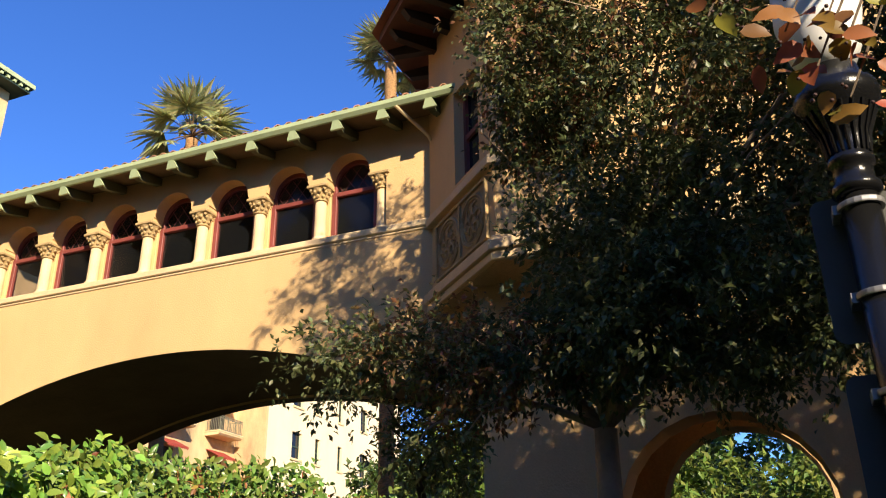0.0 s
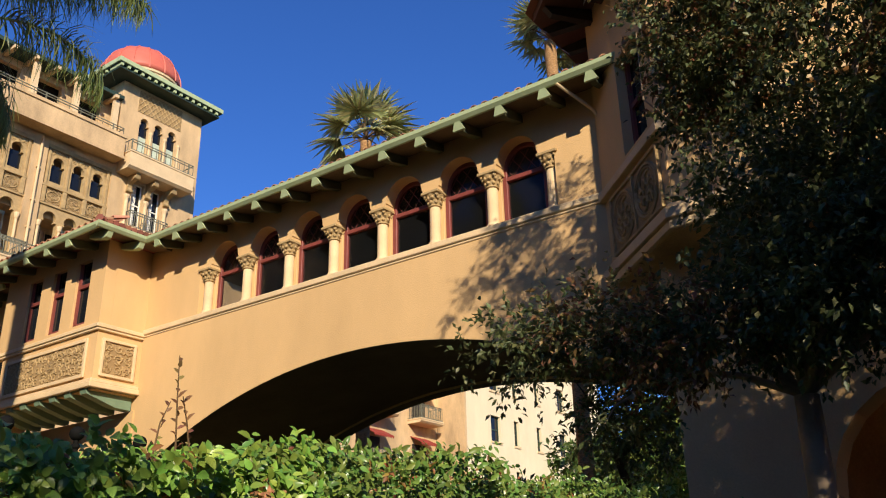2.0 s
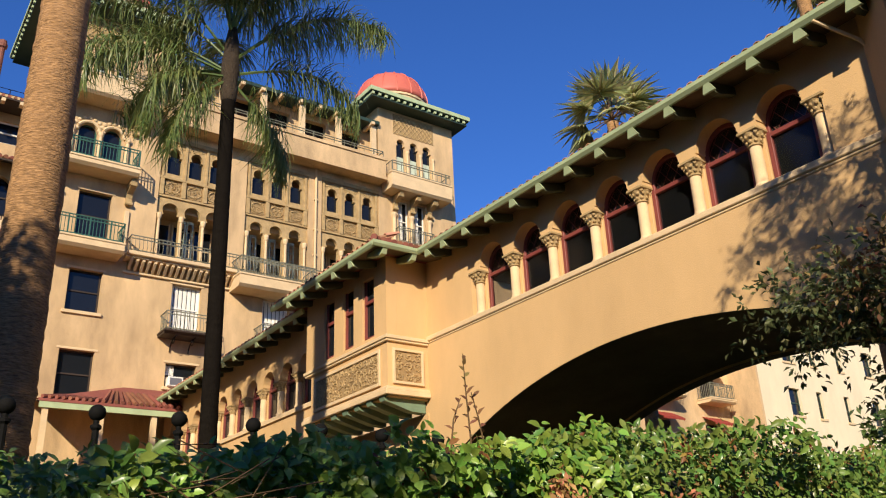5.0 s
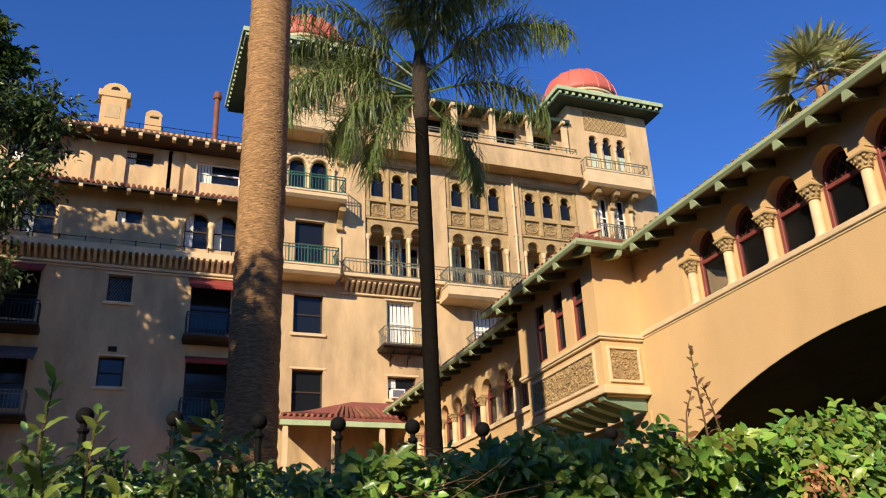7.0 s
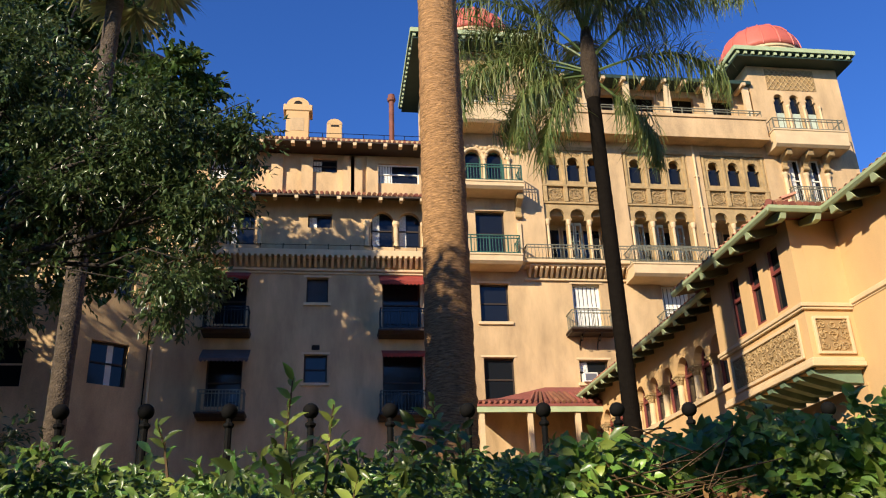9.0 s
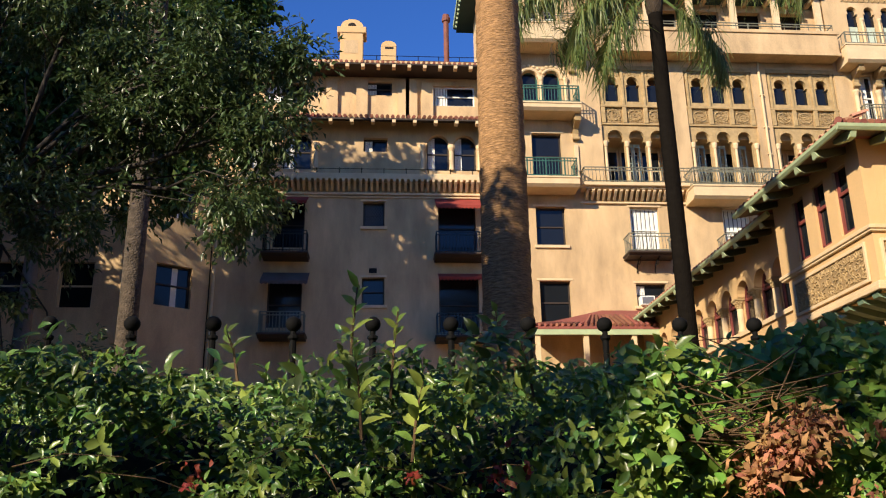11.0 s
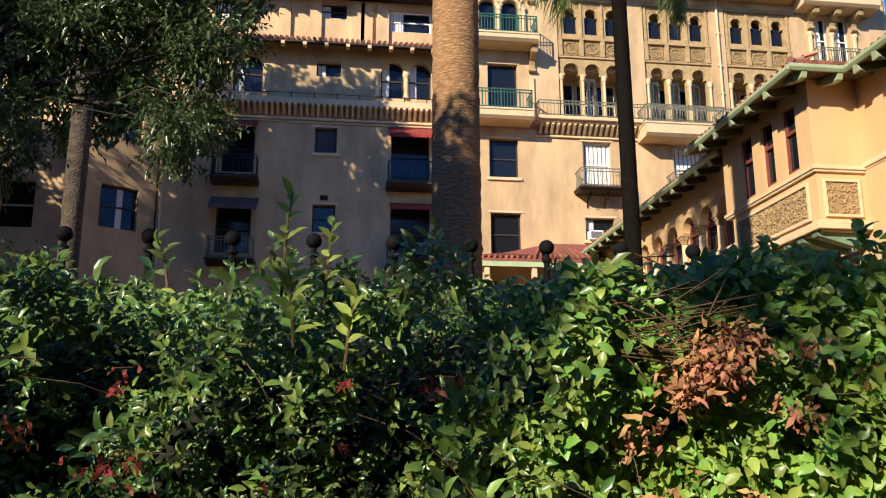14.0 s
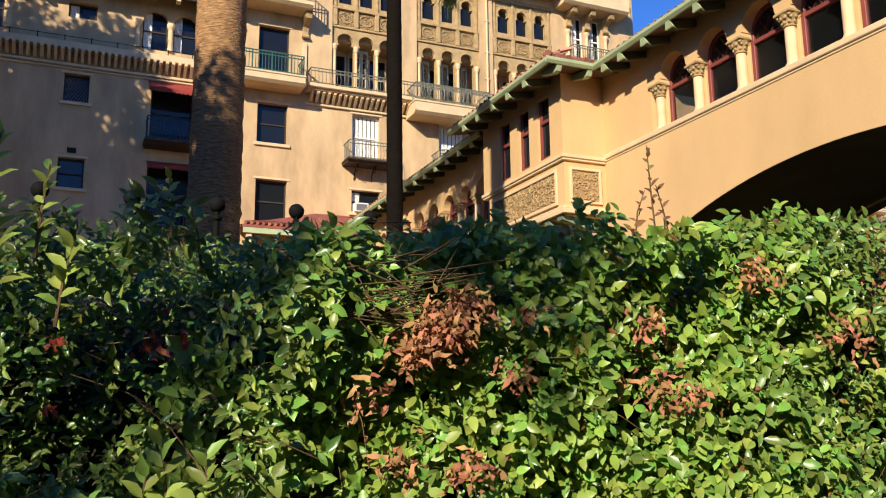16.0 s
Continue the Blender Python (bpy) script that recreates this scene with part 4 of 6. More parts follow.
# upper tower stages
for t0, t1, uw in ((4.9, 10.2, (6.1, 7.1, 8.1)), (22.1, 27.3, (23.6, 24.5, 25.4))):
    tw = new("tower_stage")
    tw.parent = hotel
    th = [(c - 0.3, c + 0.3, 23.6, 26.2, 2) for c in uw]
    part("front_wall", F(pierced(bmesh.new(), t0, t1, 23.3, 27.9, th, 0.0, 0.4)), STUCCO_OLD, tw)
    part("left_wall", F(B(t0, t0 + 0.4, 0.402, 5.4, 16.0, 27.9)), STUCCO_OLD, tw)
    part("right_wall", F(B(t1 - 0.4, t1, 0.402, 5.4, 16.0, 27.9)), STUCCO_OLD, tw)
    part("back_wall", F(B(t0 + 0.4, t1 - 0.4, 5.0, 5.4, 16.0, 27.9)), STUCCO_OLD, tw)
    a, b = uw[0] - 0.5, uw[-1] + 0.5
    part("lattice_ground", F(B(a, b, -0.02, -0.003, 26.45, 27.75)), FILIGREE, tw)
    bm = bmesh.new()
    for i in range(-8, 12):
        for s in (1, -1):
            p = [(a + i * 0.28 + s * k * 0.1, 26.45 + k * 0.13) for k in range(11)]
            p = [(u, z) for u, z in p if a <= u <= b]
            if len(p) > 1:
                tube(bm, [(p[0][0], -0.03, p[0][1]), (p[-1][0], -0.03, p[-1][1])], 0.03, 4)
    part("lattice", F(bm), STONE, tw, "carved diamond lattice panel")
    for c in uw:
        part("pane", F(B(c - 0.3, c + 0.3, 0.2, 0.21, 23.6, 26.1)), GLASS, tw)
        part("shutter", F(box(bmesh.new(), c - 0.26, c + 0.26, 0.14, 0.18, 23.6, 25.1, 0.01)), DOORGREEN, tw, "pale grey-green shutter")
        part("colonnette", F(lathe(bmesh.new(), [(0.07, 23.6), (0.06, 25.3), (0.1, 25.4), (0.1, 25.5)], (c + 0.45, -0.02, 0), 8)), CREAM, tw)
    # dentilled green eaves
    bm = box(bmesh.new(), t0 - 1.0, t1 + 0.6, -1.0, 6.2, 28.15, 28.35, 0.02)
    box(bm, t0 - 0.9, t1 + 0.5, -0.9, 6.1, 27.905, 28.0)
    part("eave", F(bm), DEEPGREEN, tw, "dark green timber eaves")
    bm = box(bmesh.new(), t0 - 1.05, t1 + 0.65, -1.06, -1.002, 28.2, 28.46, 0.01)
    box(bm, t0 - 1.06, t0 - 1.002, -1.0, 6.2, 28.2, 28.46)
    part("gutter", F(bm), GREEN, tw)
    d0 = None
    k = int((t1 - t0 + 1.3) / 0.42)
    for i in range(k + 1):
        m = Matrix.Translation((t0 - 0.85 + i * 0.42, 36, 0))
        if d0 is None:
            d0 = part("eave_bracket", B(-0.08, 0.08, -0.98, 0.0, 28.0, 28.148), GREEN, tw)
            d0.matrix_basis = m
        else:
            again(d0, m, tw)
    for i in range(14):
        again(d0, Matrix.Translation((t0, 36.3 + i * 0.42, 0)) @ Matrix.Rotation(radians(-90), 4, 'Z'), tw)
    # drum and ribbed dome
    cx, cy = (t0 + t1) / 2 + 0.05, 2.75
    part("drum", F(lathe(bmesh.new(), [(2.2, 28.35), (2.2, 29.75), (2.28, 29.8), (2.28, 29.95)], (cx, cy, 0), 40)), CREAM, tw)
    prof = [(2.32 * math.cos(a), 29.95 + 2.35 * math.sin(a)) for a in [math.pi / 2 * i / 12 for i in range(12)]] + [(0.12, 32.3)]
    part("dome", F(lathe(bmesh.new(), prof, (cx, cy, 0), 48)), DOME, tw, "salmon red painted dome", True)
    for i in range(16):
        a = 2 * math.pi * i / 16
        bm = tube(bmesh.new(), [(cx + r * 1.005 * math.cos(a), cy + r * 1.005 * math.sin(a), z) for r, z in prof[:-1]], 0.045, 4)
        part("dome_rib", F(bm), DOME, tw)
for s in (0, 1, 2):
    part("merlon", F(B(9.0 + s * 0.5, 9.35 + s * 0.5, 0.5, 0.9, 28.36, 29.9 - 0.2 * s)), CREAM, hotel)
# tower two: deep balcony on consoles, small balcony below
balcony(22.3, 26.3, 1.1, 22.42, 23.4, 24.05, RAIL, step=0.28)
for u in (23.1, 24.25, 25.4):
    console(u, 21.55, 22.415, 0.8)
sash(23.35, 24.05, 19.9, 22.3, white=True, curtain=0.6)
sash(24.45, 25.15, 19.9, 22.3, white=True, curtain=0.5)
balcony(23.0, 25.4, 0.6, 19.2, 19.5, 20.4, RAIL)
for u in (23.05, 24.2, 25.4):
    part("colonnette", F(lathe(bmesh.new(), [(0.13, 19.7), (0.11, 20.0), (0.10, 21.1), (0.16, 21.3), (0.16, 21.4)], (u, -0.06, 0), 10)), CREAM, hotel)
dp = tube(bmesh.new(), [(18.25, -0.08, 22.9), (18.25, -0.08, 9.5)], 0.06, 8)
for z in (19.3, 17.9, 21.0, 14.0):
    box(dp, 18.15, 18.35, -0.12, -0.003, z, z + 0.06)
part("downpipe", F(dp), CREAM, hotel)
# porch roof at the tower's foot
porch = new("porch")
porch.parent = hotel
bm = bmesh.new()
v = [bm.verts.new(p) for p in ((6.0, -2.4, 9.05), (12.6, -2.4, 9.05), (12.6, -0.01, 9.4), (11.8, -0.01, 10.3), (9.6, -0.01, 10.3), (6.0, -0.01, 9.4), (6.0, -2.4, 8.95), (12.6, -2.4, 8.95))]
bm.faces.new((v[0], v[1], v[3], v[4]))
bm.faces.new((v[0], v[4], v[5]))
bm.faces.new((v[1], v[2], v[3]))
bm.faces.new((v[0], v[6], v[7], v[1]))
part("roof_deck", F(bm), TILE_MASS, porch, "terracotta porch roof")
bm = bmesh.new()
for i in range(27):
    u = 6.12 + i * 0.24
    tube(bm, [(u, -2.42, 9.12), (min(max(u, 9.6 - (6.0 - 0) * 0), 11.8) * 0.45 + u * 0.55, -0.9, 9.86 if u > 8.2 else 9.6)], 0.075, 6)
part("tiles", F(bm), TILE_MASS, porch)
part("fascia", F(B(6.05, 12.55, -2.38, -2.3, 8.72, 8.94)), GREEN, porch)
for i in range(4):
    part("porch_post", F(B(6.2 + i * 2.0, 6.4 + i * 2.0, -2.3, -2.1, 0, 8.72)), CREAM, porch)

# the shaded range: four storeys, corbel table, tiled pent roof, set-back attic
left_holes = [(-0.92, 0.04, 14.1, 15.3, 0), (-0.93, 0.06, 10.5, 11.75, 0), (-0.95, 0.15, 17.75, 18.45, 0),
              (1.95, 3.0, 16.85, 18.65, 1), (3.2, 4.25, 16.85, 18.65, 1), (2.45, 4.15, 13.0, 15.2, 0), (2.45, 4.2, 9.3, 11.8, 0),
              (-5.0, -3.5, 9.5, 11.6, 0), (-4.9, -3.5, 13.1, 15.3, 0), (-4.6, -3.3, 16.85, 18.65, 1), (-6.2, -5.0, 16.85, 18.65, 1)]
part("range_wall", F(pierced(bmesh.new(), -7.45, 5.0, 0.0, 19.49, left_holes, 0.0, 0.5)), STUCCO_OLD, hotel)
part("inner_dark", F(B(-8.0, 4.9, 1.2, 1.3, 8, 19.4)), DARK, hotel)
for h in left_holes:
    sash(h[0], h[1], h[2], h[3], d=0.25, curtain=0.35 if h[4] or h[0] == -0.95 else 0.0, mid=h[0] != -0.95)
for h in left_holes[:2]:
    surround(h[0], h[1], h[2], h[3])
bm = bmesh.new()
for k in range(-9, 10):
    for sg in (1, -1):
        run = [(-0.44 + k * 0.12 + sg * 0.06 * q, 14.17 + 0.088 * q) for q in range(13)]
        run = [(u, z) for u, z in run if -0.86 < u < -0.02]
        if len(run) > 1:
            tube(bm, [(run[0][0], 0.24, run[0][1]), (run[-1][0], 0.24, run[-1][1])], 0.012, 4)
part("lattice_grille", F(bm), GREY, hotel, "grey diamond lattice over a window")
for z in (15.5, 11.95):
    part("vent_hole", F(B(-0.62, -0.28, -0.02, 0.01, z, z + 0.22)), DARK, hotel)
for u in (1.75, 3.1, 4.4, -4.8, -3.1):
    part("half_column", F(lathe(bmesh.new(), [(0.13, 16.85), (0.11, 17.0), (0.10, 17.8), (0.17, 17.95), (0.17, 18.1)], (u, -0.04, 0), 10)), CREAM, hotel)
ct = new("corbel_table")
ct.parent = hotel
bm = box(bmesh.new(), -8.2, 5.4, -0.5, -0.003, 16.2, 16.48, 0.02)
box(bm, -8.2, 5.4, -0.14, -0.003, 15.58, 15.7, 0.02)
box(bm, -8.2, 5.4, -0.08, -0.003, 15.46, 15.54, 0.02)
part("cornice", F(bm), CREAM, ct)
for i in range(54):
    again(b0, Matrix.Translation((-8.1 + i * 0.252, 36, 0.335)), ct)
rail_bm = bmesh.new()
for i in range(14):
    u = -8.0 + i * 1.0
    tube(rail_bm, [(u, -0.45, 16.48), (u, -0.45, 16.75)], 0.02, 4)
tube(rail_bm, [(-8.1, -0.45, 16.7), (5.2, -0.45, 16.7)], 0.015, 4)
part("rail", F(rail_bm), IRON, ct)


def awning(u0, u1, z0, z1, out, mat):
    bm = prism(bmesh.new(), [(u0, -0.004, z1), (u0, -out, z0 + 0.1), (u0, -out, z0), (u0, -out + 0.02, z0), (u0, -out + 0.02, z0 + 0.08), (u0, -0.004, z1 - 0.04)], (u1 - u0, 0, 0))
    k = 12
    for i in range(k):
        a = u0 + (u1 - u0) * i / k
        prism(bm, [(a, -out, z0), (a + (u1 - u0) / k, -out, z0), (a + (u1 - u0) / k / 2, -out, z0 - 0.08)], (0, 0.015, 0))
    o = part("awning", F(bm), mat, hotel, "canvas window awning")
    return o


awning(2.3, 4.35, 14.75, 15.45, 0.9, AWNING)
awning(-5.2, -3.35, 14.9, 15.5, 0.9, AWNING)
awning(2.4, 4.4, 11.55, 11.95, 0.6, AWNING)
awning(-5.2, -3.2, 11.25, 11.95, 0.9, AWNING_OLD)
balcony(2.25, 4.4, 0.95, 12.45, 12.65, 13.6, IRON, slab=DARKWOOD)
balcony(2.25, 4.4, 0.95, 8.8, 9.0, 9.95, IRON, slab=DARKWOOD)
balcony(-5.2, -3.25, 0.95, 12.45, 12.65, 13.6, IRON, slab=DARKWOOD)
balcony(-5.2, -3.25, 0.95, 8.9, 9.1, 10.0, RAIL, slab=DARKWOOD)
# pent roof of barrel tiles with rafter ends
pent = new("pent_roof")
pent.parent = hotel
part("roof_deck", F(prism(bmesh.new(), [(-8.6, -1.0, 18.97), (-8.6, 0.6, 19.63), (-8.6, 0.6, 19.5), (-8.6, -1.0, 18.89)], (13.5, 0, 0))), DARKWOOD, pent)
bm = bmesh.new()
for i in range(56):
    u = -8.5 + i * 0.24
    tube(bm, [(u, -1.04, 19.05), (u, 0.4, 19.66)], 0.085, 6)
part("tiles", F(bm), TILE_MASS, pent, "terracotta barrel tiles")
for i in range(14):
    part("rafter_end", F(B(-8.2 + i * 0.95, -8.04 + i * 0.95, -1.05, -0.72, 18.74, 18.885)), CREAM, pent)
attic_holes = [(-0.9, 0.35, 20.9, 21.6, 0), (2.1, 4.3, 20.4, 21.45, 0), (-5.6, -3.6, 20.4, 21.45, 0)]
part("attic_wall", F(pierced(bmesh.new(), -8.3, 5.0, 19.5, 21.85, attic_holes, 0.5, 0.8)), STUCCO_OLD, hotel)
for u in (-2.75, 1.0, -1.35, 0.62, 1.75):
    part("attic_pier", F(B(u, u + 0.55, 0.32, 0.498, 19.6, 21.68)), STUCCO_OLD, hotel)
for h in attic_holes:
    sash(h[0], h[1], h[2], h[3], d=0.62, curtain=0.4, white=h[0] > 1)
part("attic_eave", F(B(-8.6, 4.95, -0.75, 2.5, 21.85, 21.93)), DARKWOOD, hotel)
bm = bmesh.new()
for i in range(56):
    tube(bm, [(-8.5 + i * 0.24, -0.78, 21.98), (-8.5 + i * 0.24, 0.15, 22.1)], 0.07, 6)
part("eave_tiles", F(bm), TILE_MASS, hotel)
for i in range(19):
    part("rafter_end", F(B(-8.3 + i * 0.72, -8.14 + i * 0.72, -0.8, -0.5, 21.69, 21.848)), CREAM, hotel)
part("parapet", F(B(-8.6, 4.95, 0.2, 0.5, 21.93, 22.6)), STUCCO_OLD, hotel)
bm = bmesh.new()
for z in (22.7, 22.95):
    tube(bm, [(-8.5, 0.35, z), (4.9, 0.35, z)], 0.018, 4)
for i in range(14):
    tube(bm, [(-8.4 + i * 1.0, 0.35, 22.6), (-8.4 + i * 1.0, 0.35, 22.95)], 0.018, 4)
part("roof_rail", F(bm), IRON, hotel)
ch = new("chimney")
ch.parent = hotel
bm = box(bmesh.new(), -2.15, -1.05, 0.1, 0.9, 21.94, 24.3, 0.02)
box(bm, -2.3, -0.9, 0.05, 0.95, 24.0, 24.35, 0.03)
prism(bm, [(-1.6 + 0.55 * math.cos(a), 0.15, 24.35 + 0.45 * math.sin(a)) for a in [math.pi * i / 10 for i in range(11)]], (0, 0.7, 0))
part("chimney_shaft", F(bm), STUCCO, ch, "curved stucco chimney")
part("smoke_hole", F(prism(bmesh.new(), [(-1.6 + 0.2 * math.cos(a), 0.14, 24.42 + 0.18 * math.sin(a)) for a in [math.pi * i / 8 for i in range(9)]], (0, 0.02, 0))), DARK, ch)
part("inset", F(B(-1.95, -1.3, 0.085, 0.098, 22.9, 23.6)), STUCCO_OLD, ch)
ch = new("chimney")
ch.parent = hotel
bm = box(bmesh.new(), -0.2, 0.55, 0.55, 1.1, 21.94, 23.6, 0.02)
prism(bm, [(0.18 + 0.38 * math.cos(a), 0.55, 23.6 + 0.3 * math.sin(a)) for a in [math.pi * i / 8 for i in range(9)]], (0, 0.5, 0))
part("chimney_shaft", F(bm), STUCCO, ch)
part("smoke_hole", F(B(0.0, 0.4, 0.535, 0.548, 23.45, 23.55)), DARK, ch)
bm = lathe(bmesh.new(), [(0.13, 21.94), (0.13, 24.9), (0.2, 24.95), (0.22, 25.1), (0.17, 25.2), (0.17, 25.3)], (2.98, 0.4, 0), 12)
part("flue_pipe", F(bm), RUST, hotel, "rusty brown metal flue pipe")

# taller wing, turned towards the street, half hidden by a tree
wing = Matrix(((0.83, -0.557, 0, -7.5), (0.557, 0.83, 0, 36.0), (0, 0, 1, 0), (0, 0, 0, 1)))


def W(bm):
    return put(bm, wing)


wh = [(-2.3, -0.75, 14.1, 15.75, 0), (-2.3, -0.75, 10.2, 12.0, 0), (-2.3, -0.75, 18.0, 19.8, 0), (-2.2, -0.9, 21.5, 23.2, 0)]
part("wing_wall", W(pierced(bmesh.new(), -3.4, 0.0, 0.0, 25.6, wh, 0.0, 0.5)), STUCCO_OLD, hotel)
for h in wh:
    w = new("window")
    w.parent = hotel
    bm = bmesh.new()
    for a in ((h[0], h[0] + 0.09, h[2], h[3]), (h[1] - 0.09, h[1], h[2], h[3]), (h[0] + 0.09, h[1] - 0.09, h[3] - 0.08, h[3]), (h[0] + 0.09, h[1] - 0.09, (h[2] + h[3]) / 2, (h[2] + h[3]) / 2 + 0.07)):
        box(bm, a[0], a[1], 0.2, 0.3, a[2], a[3])
    part("frame", W(bm), DARKWOOD, w)
    part("pane", W(B(h[0] + 0.09, h[1] - 0.09, 0.26, 0.27, h[2], h[3] - 0.08)), GLASS, w)
    part("curtain", W(B(h[0] + 0.75, h[0] + 1.0, 0.25, 0.258, h[2], h[3] - 0.08)), WHITE, w)
ww = [(-14.2 + 2.6 * i, -12.8 + 2.6 * i, z, z + 1.9, 0) for i in range(1, 5) for z in (9.9, 13.6, 17.3, 21.2)]
ww = [(a - 9.3, b - 9.3, c, d, e) for a, b, c, d, e in ww]
wing2 = Matrix.Translation((0, 34.1, 0))
wx = -7.5 - 3.4 * 0.83
ww = [h for h in ww if h[1] < wx - 0.4]
part("wing_wall", put(pierced(bmesh.new(), -28, wx, 0.0, 25.6, ww, 0.0, 0.5), wing2), STUCCO_OLD, hotel)
for h in ww:
    w = new("window")
    w.parent = hotel
    bm = box(bmesh.new(), h[0], h[0] + 0.08, 0.2, 0.3, h[2], h[3])
    box(bm, h[1] - 0.08, h[1], 0.2, 0.3, h[2], h[3])
    box(bm, h[0] + 0.08, h[1] - 0.08, 0.2, 0.3, h[2] + 0.9, h[2] + 0.97)
    part("frame", put(bm, wing2), CREAM, w)
    part("pane", put(B(h[0] + 0.08, h[1] - 0.08, 0.25, 0.26, h[2], h[3]), wing2), GLASS, w)
part("wing_side", B(-8.7, -8.3, 36.5, 44, 16, 25.6), STUCCO_OLD, hotel)
bm = prism(bmesh.new(), [(-28, 33.0, 25.7), (wx, 33.0, 25.7), (-7.5, 35.2, 25.7), (-7.5, 45, 25.7), (-28, 45, 25.7)], (0, 0, 0.22))
part("wing_eave", bm, DARKWOOD, hotel)
for i in range(17):
    part("rafter_end", B(-27.5 + i, -27.3 + i, 32.9, 34.0, 25.5, 25.698), CREAM, hotel)
bm = tube(bmesh.new(), [(-7.3, 35.88, 19.0), (-7.3, 35.88, 6.0)], 0.07, 8)
part("downpipe", bm, CREAM, hotel)

# the range behind the bridge, seen under its arch
PALEWALL = material("pale_cream_stucco", (0.78, 0.66, 0.44), 0.9, spread=0.15, size=2.0, fine=30, bump=0.2, streak=0.4)
far_holes = [(u, v, z, z + 1.9, 0) for u, v in ((53.4, 54.7), (56.7, 57.4), (60.2, 60.9), (64.0, 65.2)) for z in (8.5, 12.3, 16.1)]
part("far_wall", F(pierced(bmesh.new(), 50.2, 72.0, 0.0, 20.5, far_holes, -2.5, -2.0)), PALEWALL, hotel)
part("far_wall", F(B(27.3, 50.5, 0.0, 0.5, 0.0, 20.5)), STUCCO_OLD, hotel)
part("far_return", B(50.0, 50.198, 33.5, 36.0, 0, 20.5), STUCCO_OLD, hotel)
part("far_eave", F(B(27.3, 72.5, -3.4, 3, 20.5, 20.7)), DARKWOOD, hotel)
for h in far_holes:
    w = new("window")
    w.parent = hotel
    bm = box(bmesh.new(), h[0], h[0] + 0.08, -2.3, -2.2, h[2], h[3])
    box(bm, h[1] - 0.08, h[1], -2.3, -2.2, h[2], h[3])
    box(bm, h[0] + 0.08, h[1] - 0.08, -2.3, -2.2, h[2] + 0.85, h[2] + 0.95)
    part("frame", F(bm), DEEPGREEN, w)
    part("pane", F(B(h[0] + 0.08, h[1] - 0.08, -2.25, -2.24, h[2], h[3])), GLASS, w)
    part("sill", F(B(h[0] - 0.1, h[1] + 0.1, -2.58, -2.503, h[2] - 0.15, h[2] - 0.002)), CREAM, w)
for u in (46.6, 41.6):
    for z in (9.6, 13.2):
        balcony(u, u + 2.6, 1.2, z - 0.3, z, z + 0.95, RAIL)
        part("dark_opening", F(B(u + 0.5, u + 2.0, -0.02, -0.003, z + 0.01, z + 2.0)), DARK, hotel)
        awning(u + 0.3, u + 2.3, z + 1.9, z + 2.5, 1.0, AWNING)
part("rear_mass", B(-27.5, 72, 42.6, 43.0, 0, 20.0), STUCCO_OLD, hotel)

# ---------- plain unseen walls that close the place and block low skylight ---
for nm, a in (("wall_street", (-45, 16, -18.4, -18.0, 0, 14.0)), ("wall_street_tall", (16, 62, -18.4, -18.0, 0, 32.0)), ("wall_side", (-34.4, -34.0, -18.0, 0, 0, 18.0)), ("wall_side_tall", (-34.4, -34.0, 0, 60, 0, 27.0)), ("wall_end", (60.0, 60.4, -18.0, 30, 0, 8.0))):
    tagged(part(nm, B(*a), STUCCO_OLD), "plain weathered stucco wall, unseen, added to block skylight", "wall", kind="structure")

# ---------- ground ----------
bm = bmesh.new()
bmesh.ops.create_grid(bm, x_segments=60, y_segments=60, size=600, matrix=Matrix.Translation((0, 0, 0)))
tagged(part("ground", bm, SOIL), "bare brown soil ground under the planting", "ground", kind="structure")

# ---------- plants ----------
# leaf kinds differ; the darker and brighter tones also carry shade and sun
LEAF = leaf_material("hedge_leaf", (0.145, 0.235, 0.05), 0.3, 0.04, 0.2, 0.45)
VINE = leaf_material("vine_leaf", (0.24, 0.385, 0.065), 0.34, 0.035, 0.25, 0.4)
YOUNG = leaf_material("young_hedge_leaf", (0.31, 0.43, 0.085), 0.4, 0.03, 0.35)
DEAD = leaf_material("dead_leaf", (0.47, 0.235, 0.115), 0.85, 0.03, 0.2, 0.1)
TREELEAF = leaf_material("dark_tree_leaf", (0.13, 0.15, 0.06), 0.42, 0.05, 0.35)
RUSTLEAF = leaf_material("russet_tree_leaf", (0.24, 0.145, 0.06), 0.5, 0.05, 0.35)
FIGLEAF = leaf_material("glossy_tree_leaf", (0.075, 0.125, 0.03), 0.35, 0.03, 0.25)
AUTUMN = leaf_material("autumn_leaf", (0.36, 0.21, 0.05), 0.45, 0.07, 0.45)
SUNNY = leaf_material("sunny_shrub_leaf", (0.17, 0.24, 0.05), 0.45, 0.04, 0.35)
FROND = leaf_material("palm_leaflet", (0.17, 0.215, 0.065), 0.4, 0.04, 0.3)
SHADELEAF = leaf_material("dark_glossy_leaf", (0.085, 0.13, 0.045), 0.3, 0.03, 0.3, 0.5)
FANLEAF = leaf_material("fan_palm_leaf", (0.44, 0.44, 0.18), 0.45, 0.04, 0.4)
BERRY = material("dark_seed_pod", (0.05, 0.02, 0.015), 0.6, bump=0)
STEM = material("brown_stem", (0.14, 0.085, 0.04), 0.8, bump=0.1, spread=0.3, size=0.1)
INNER_SHADE = material("dark_hedge_twigs", (0.012, 0.014, 0.007), 0.95, bump=0)

rng = np.random.default_rng(7)
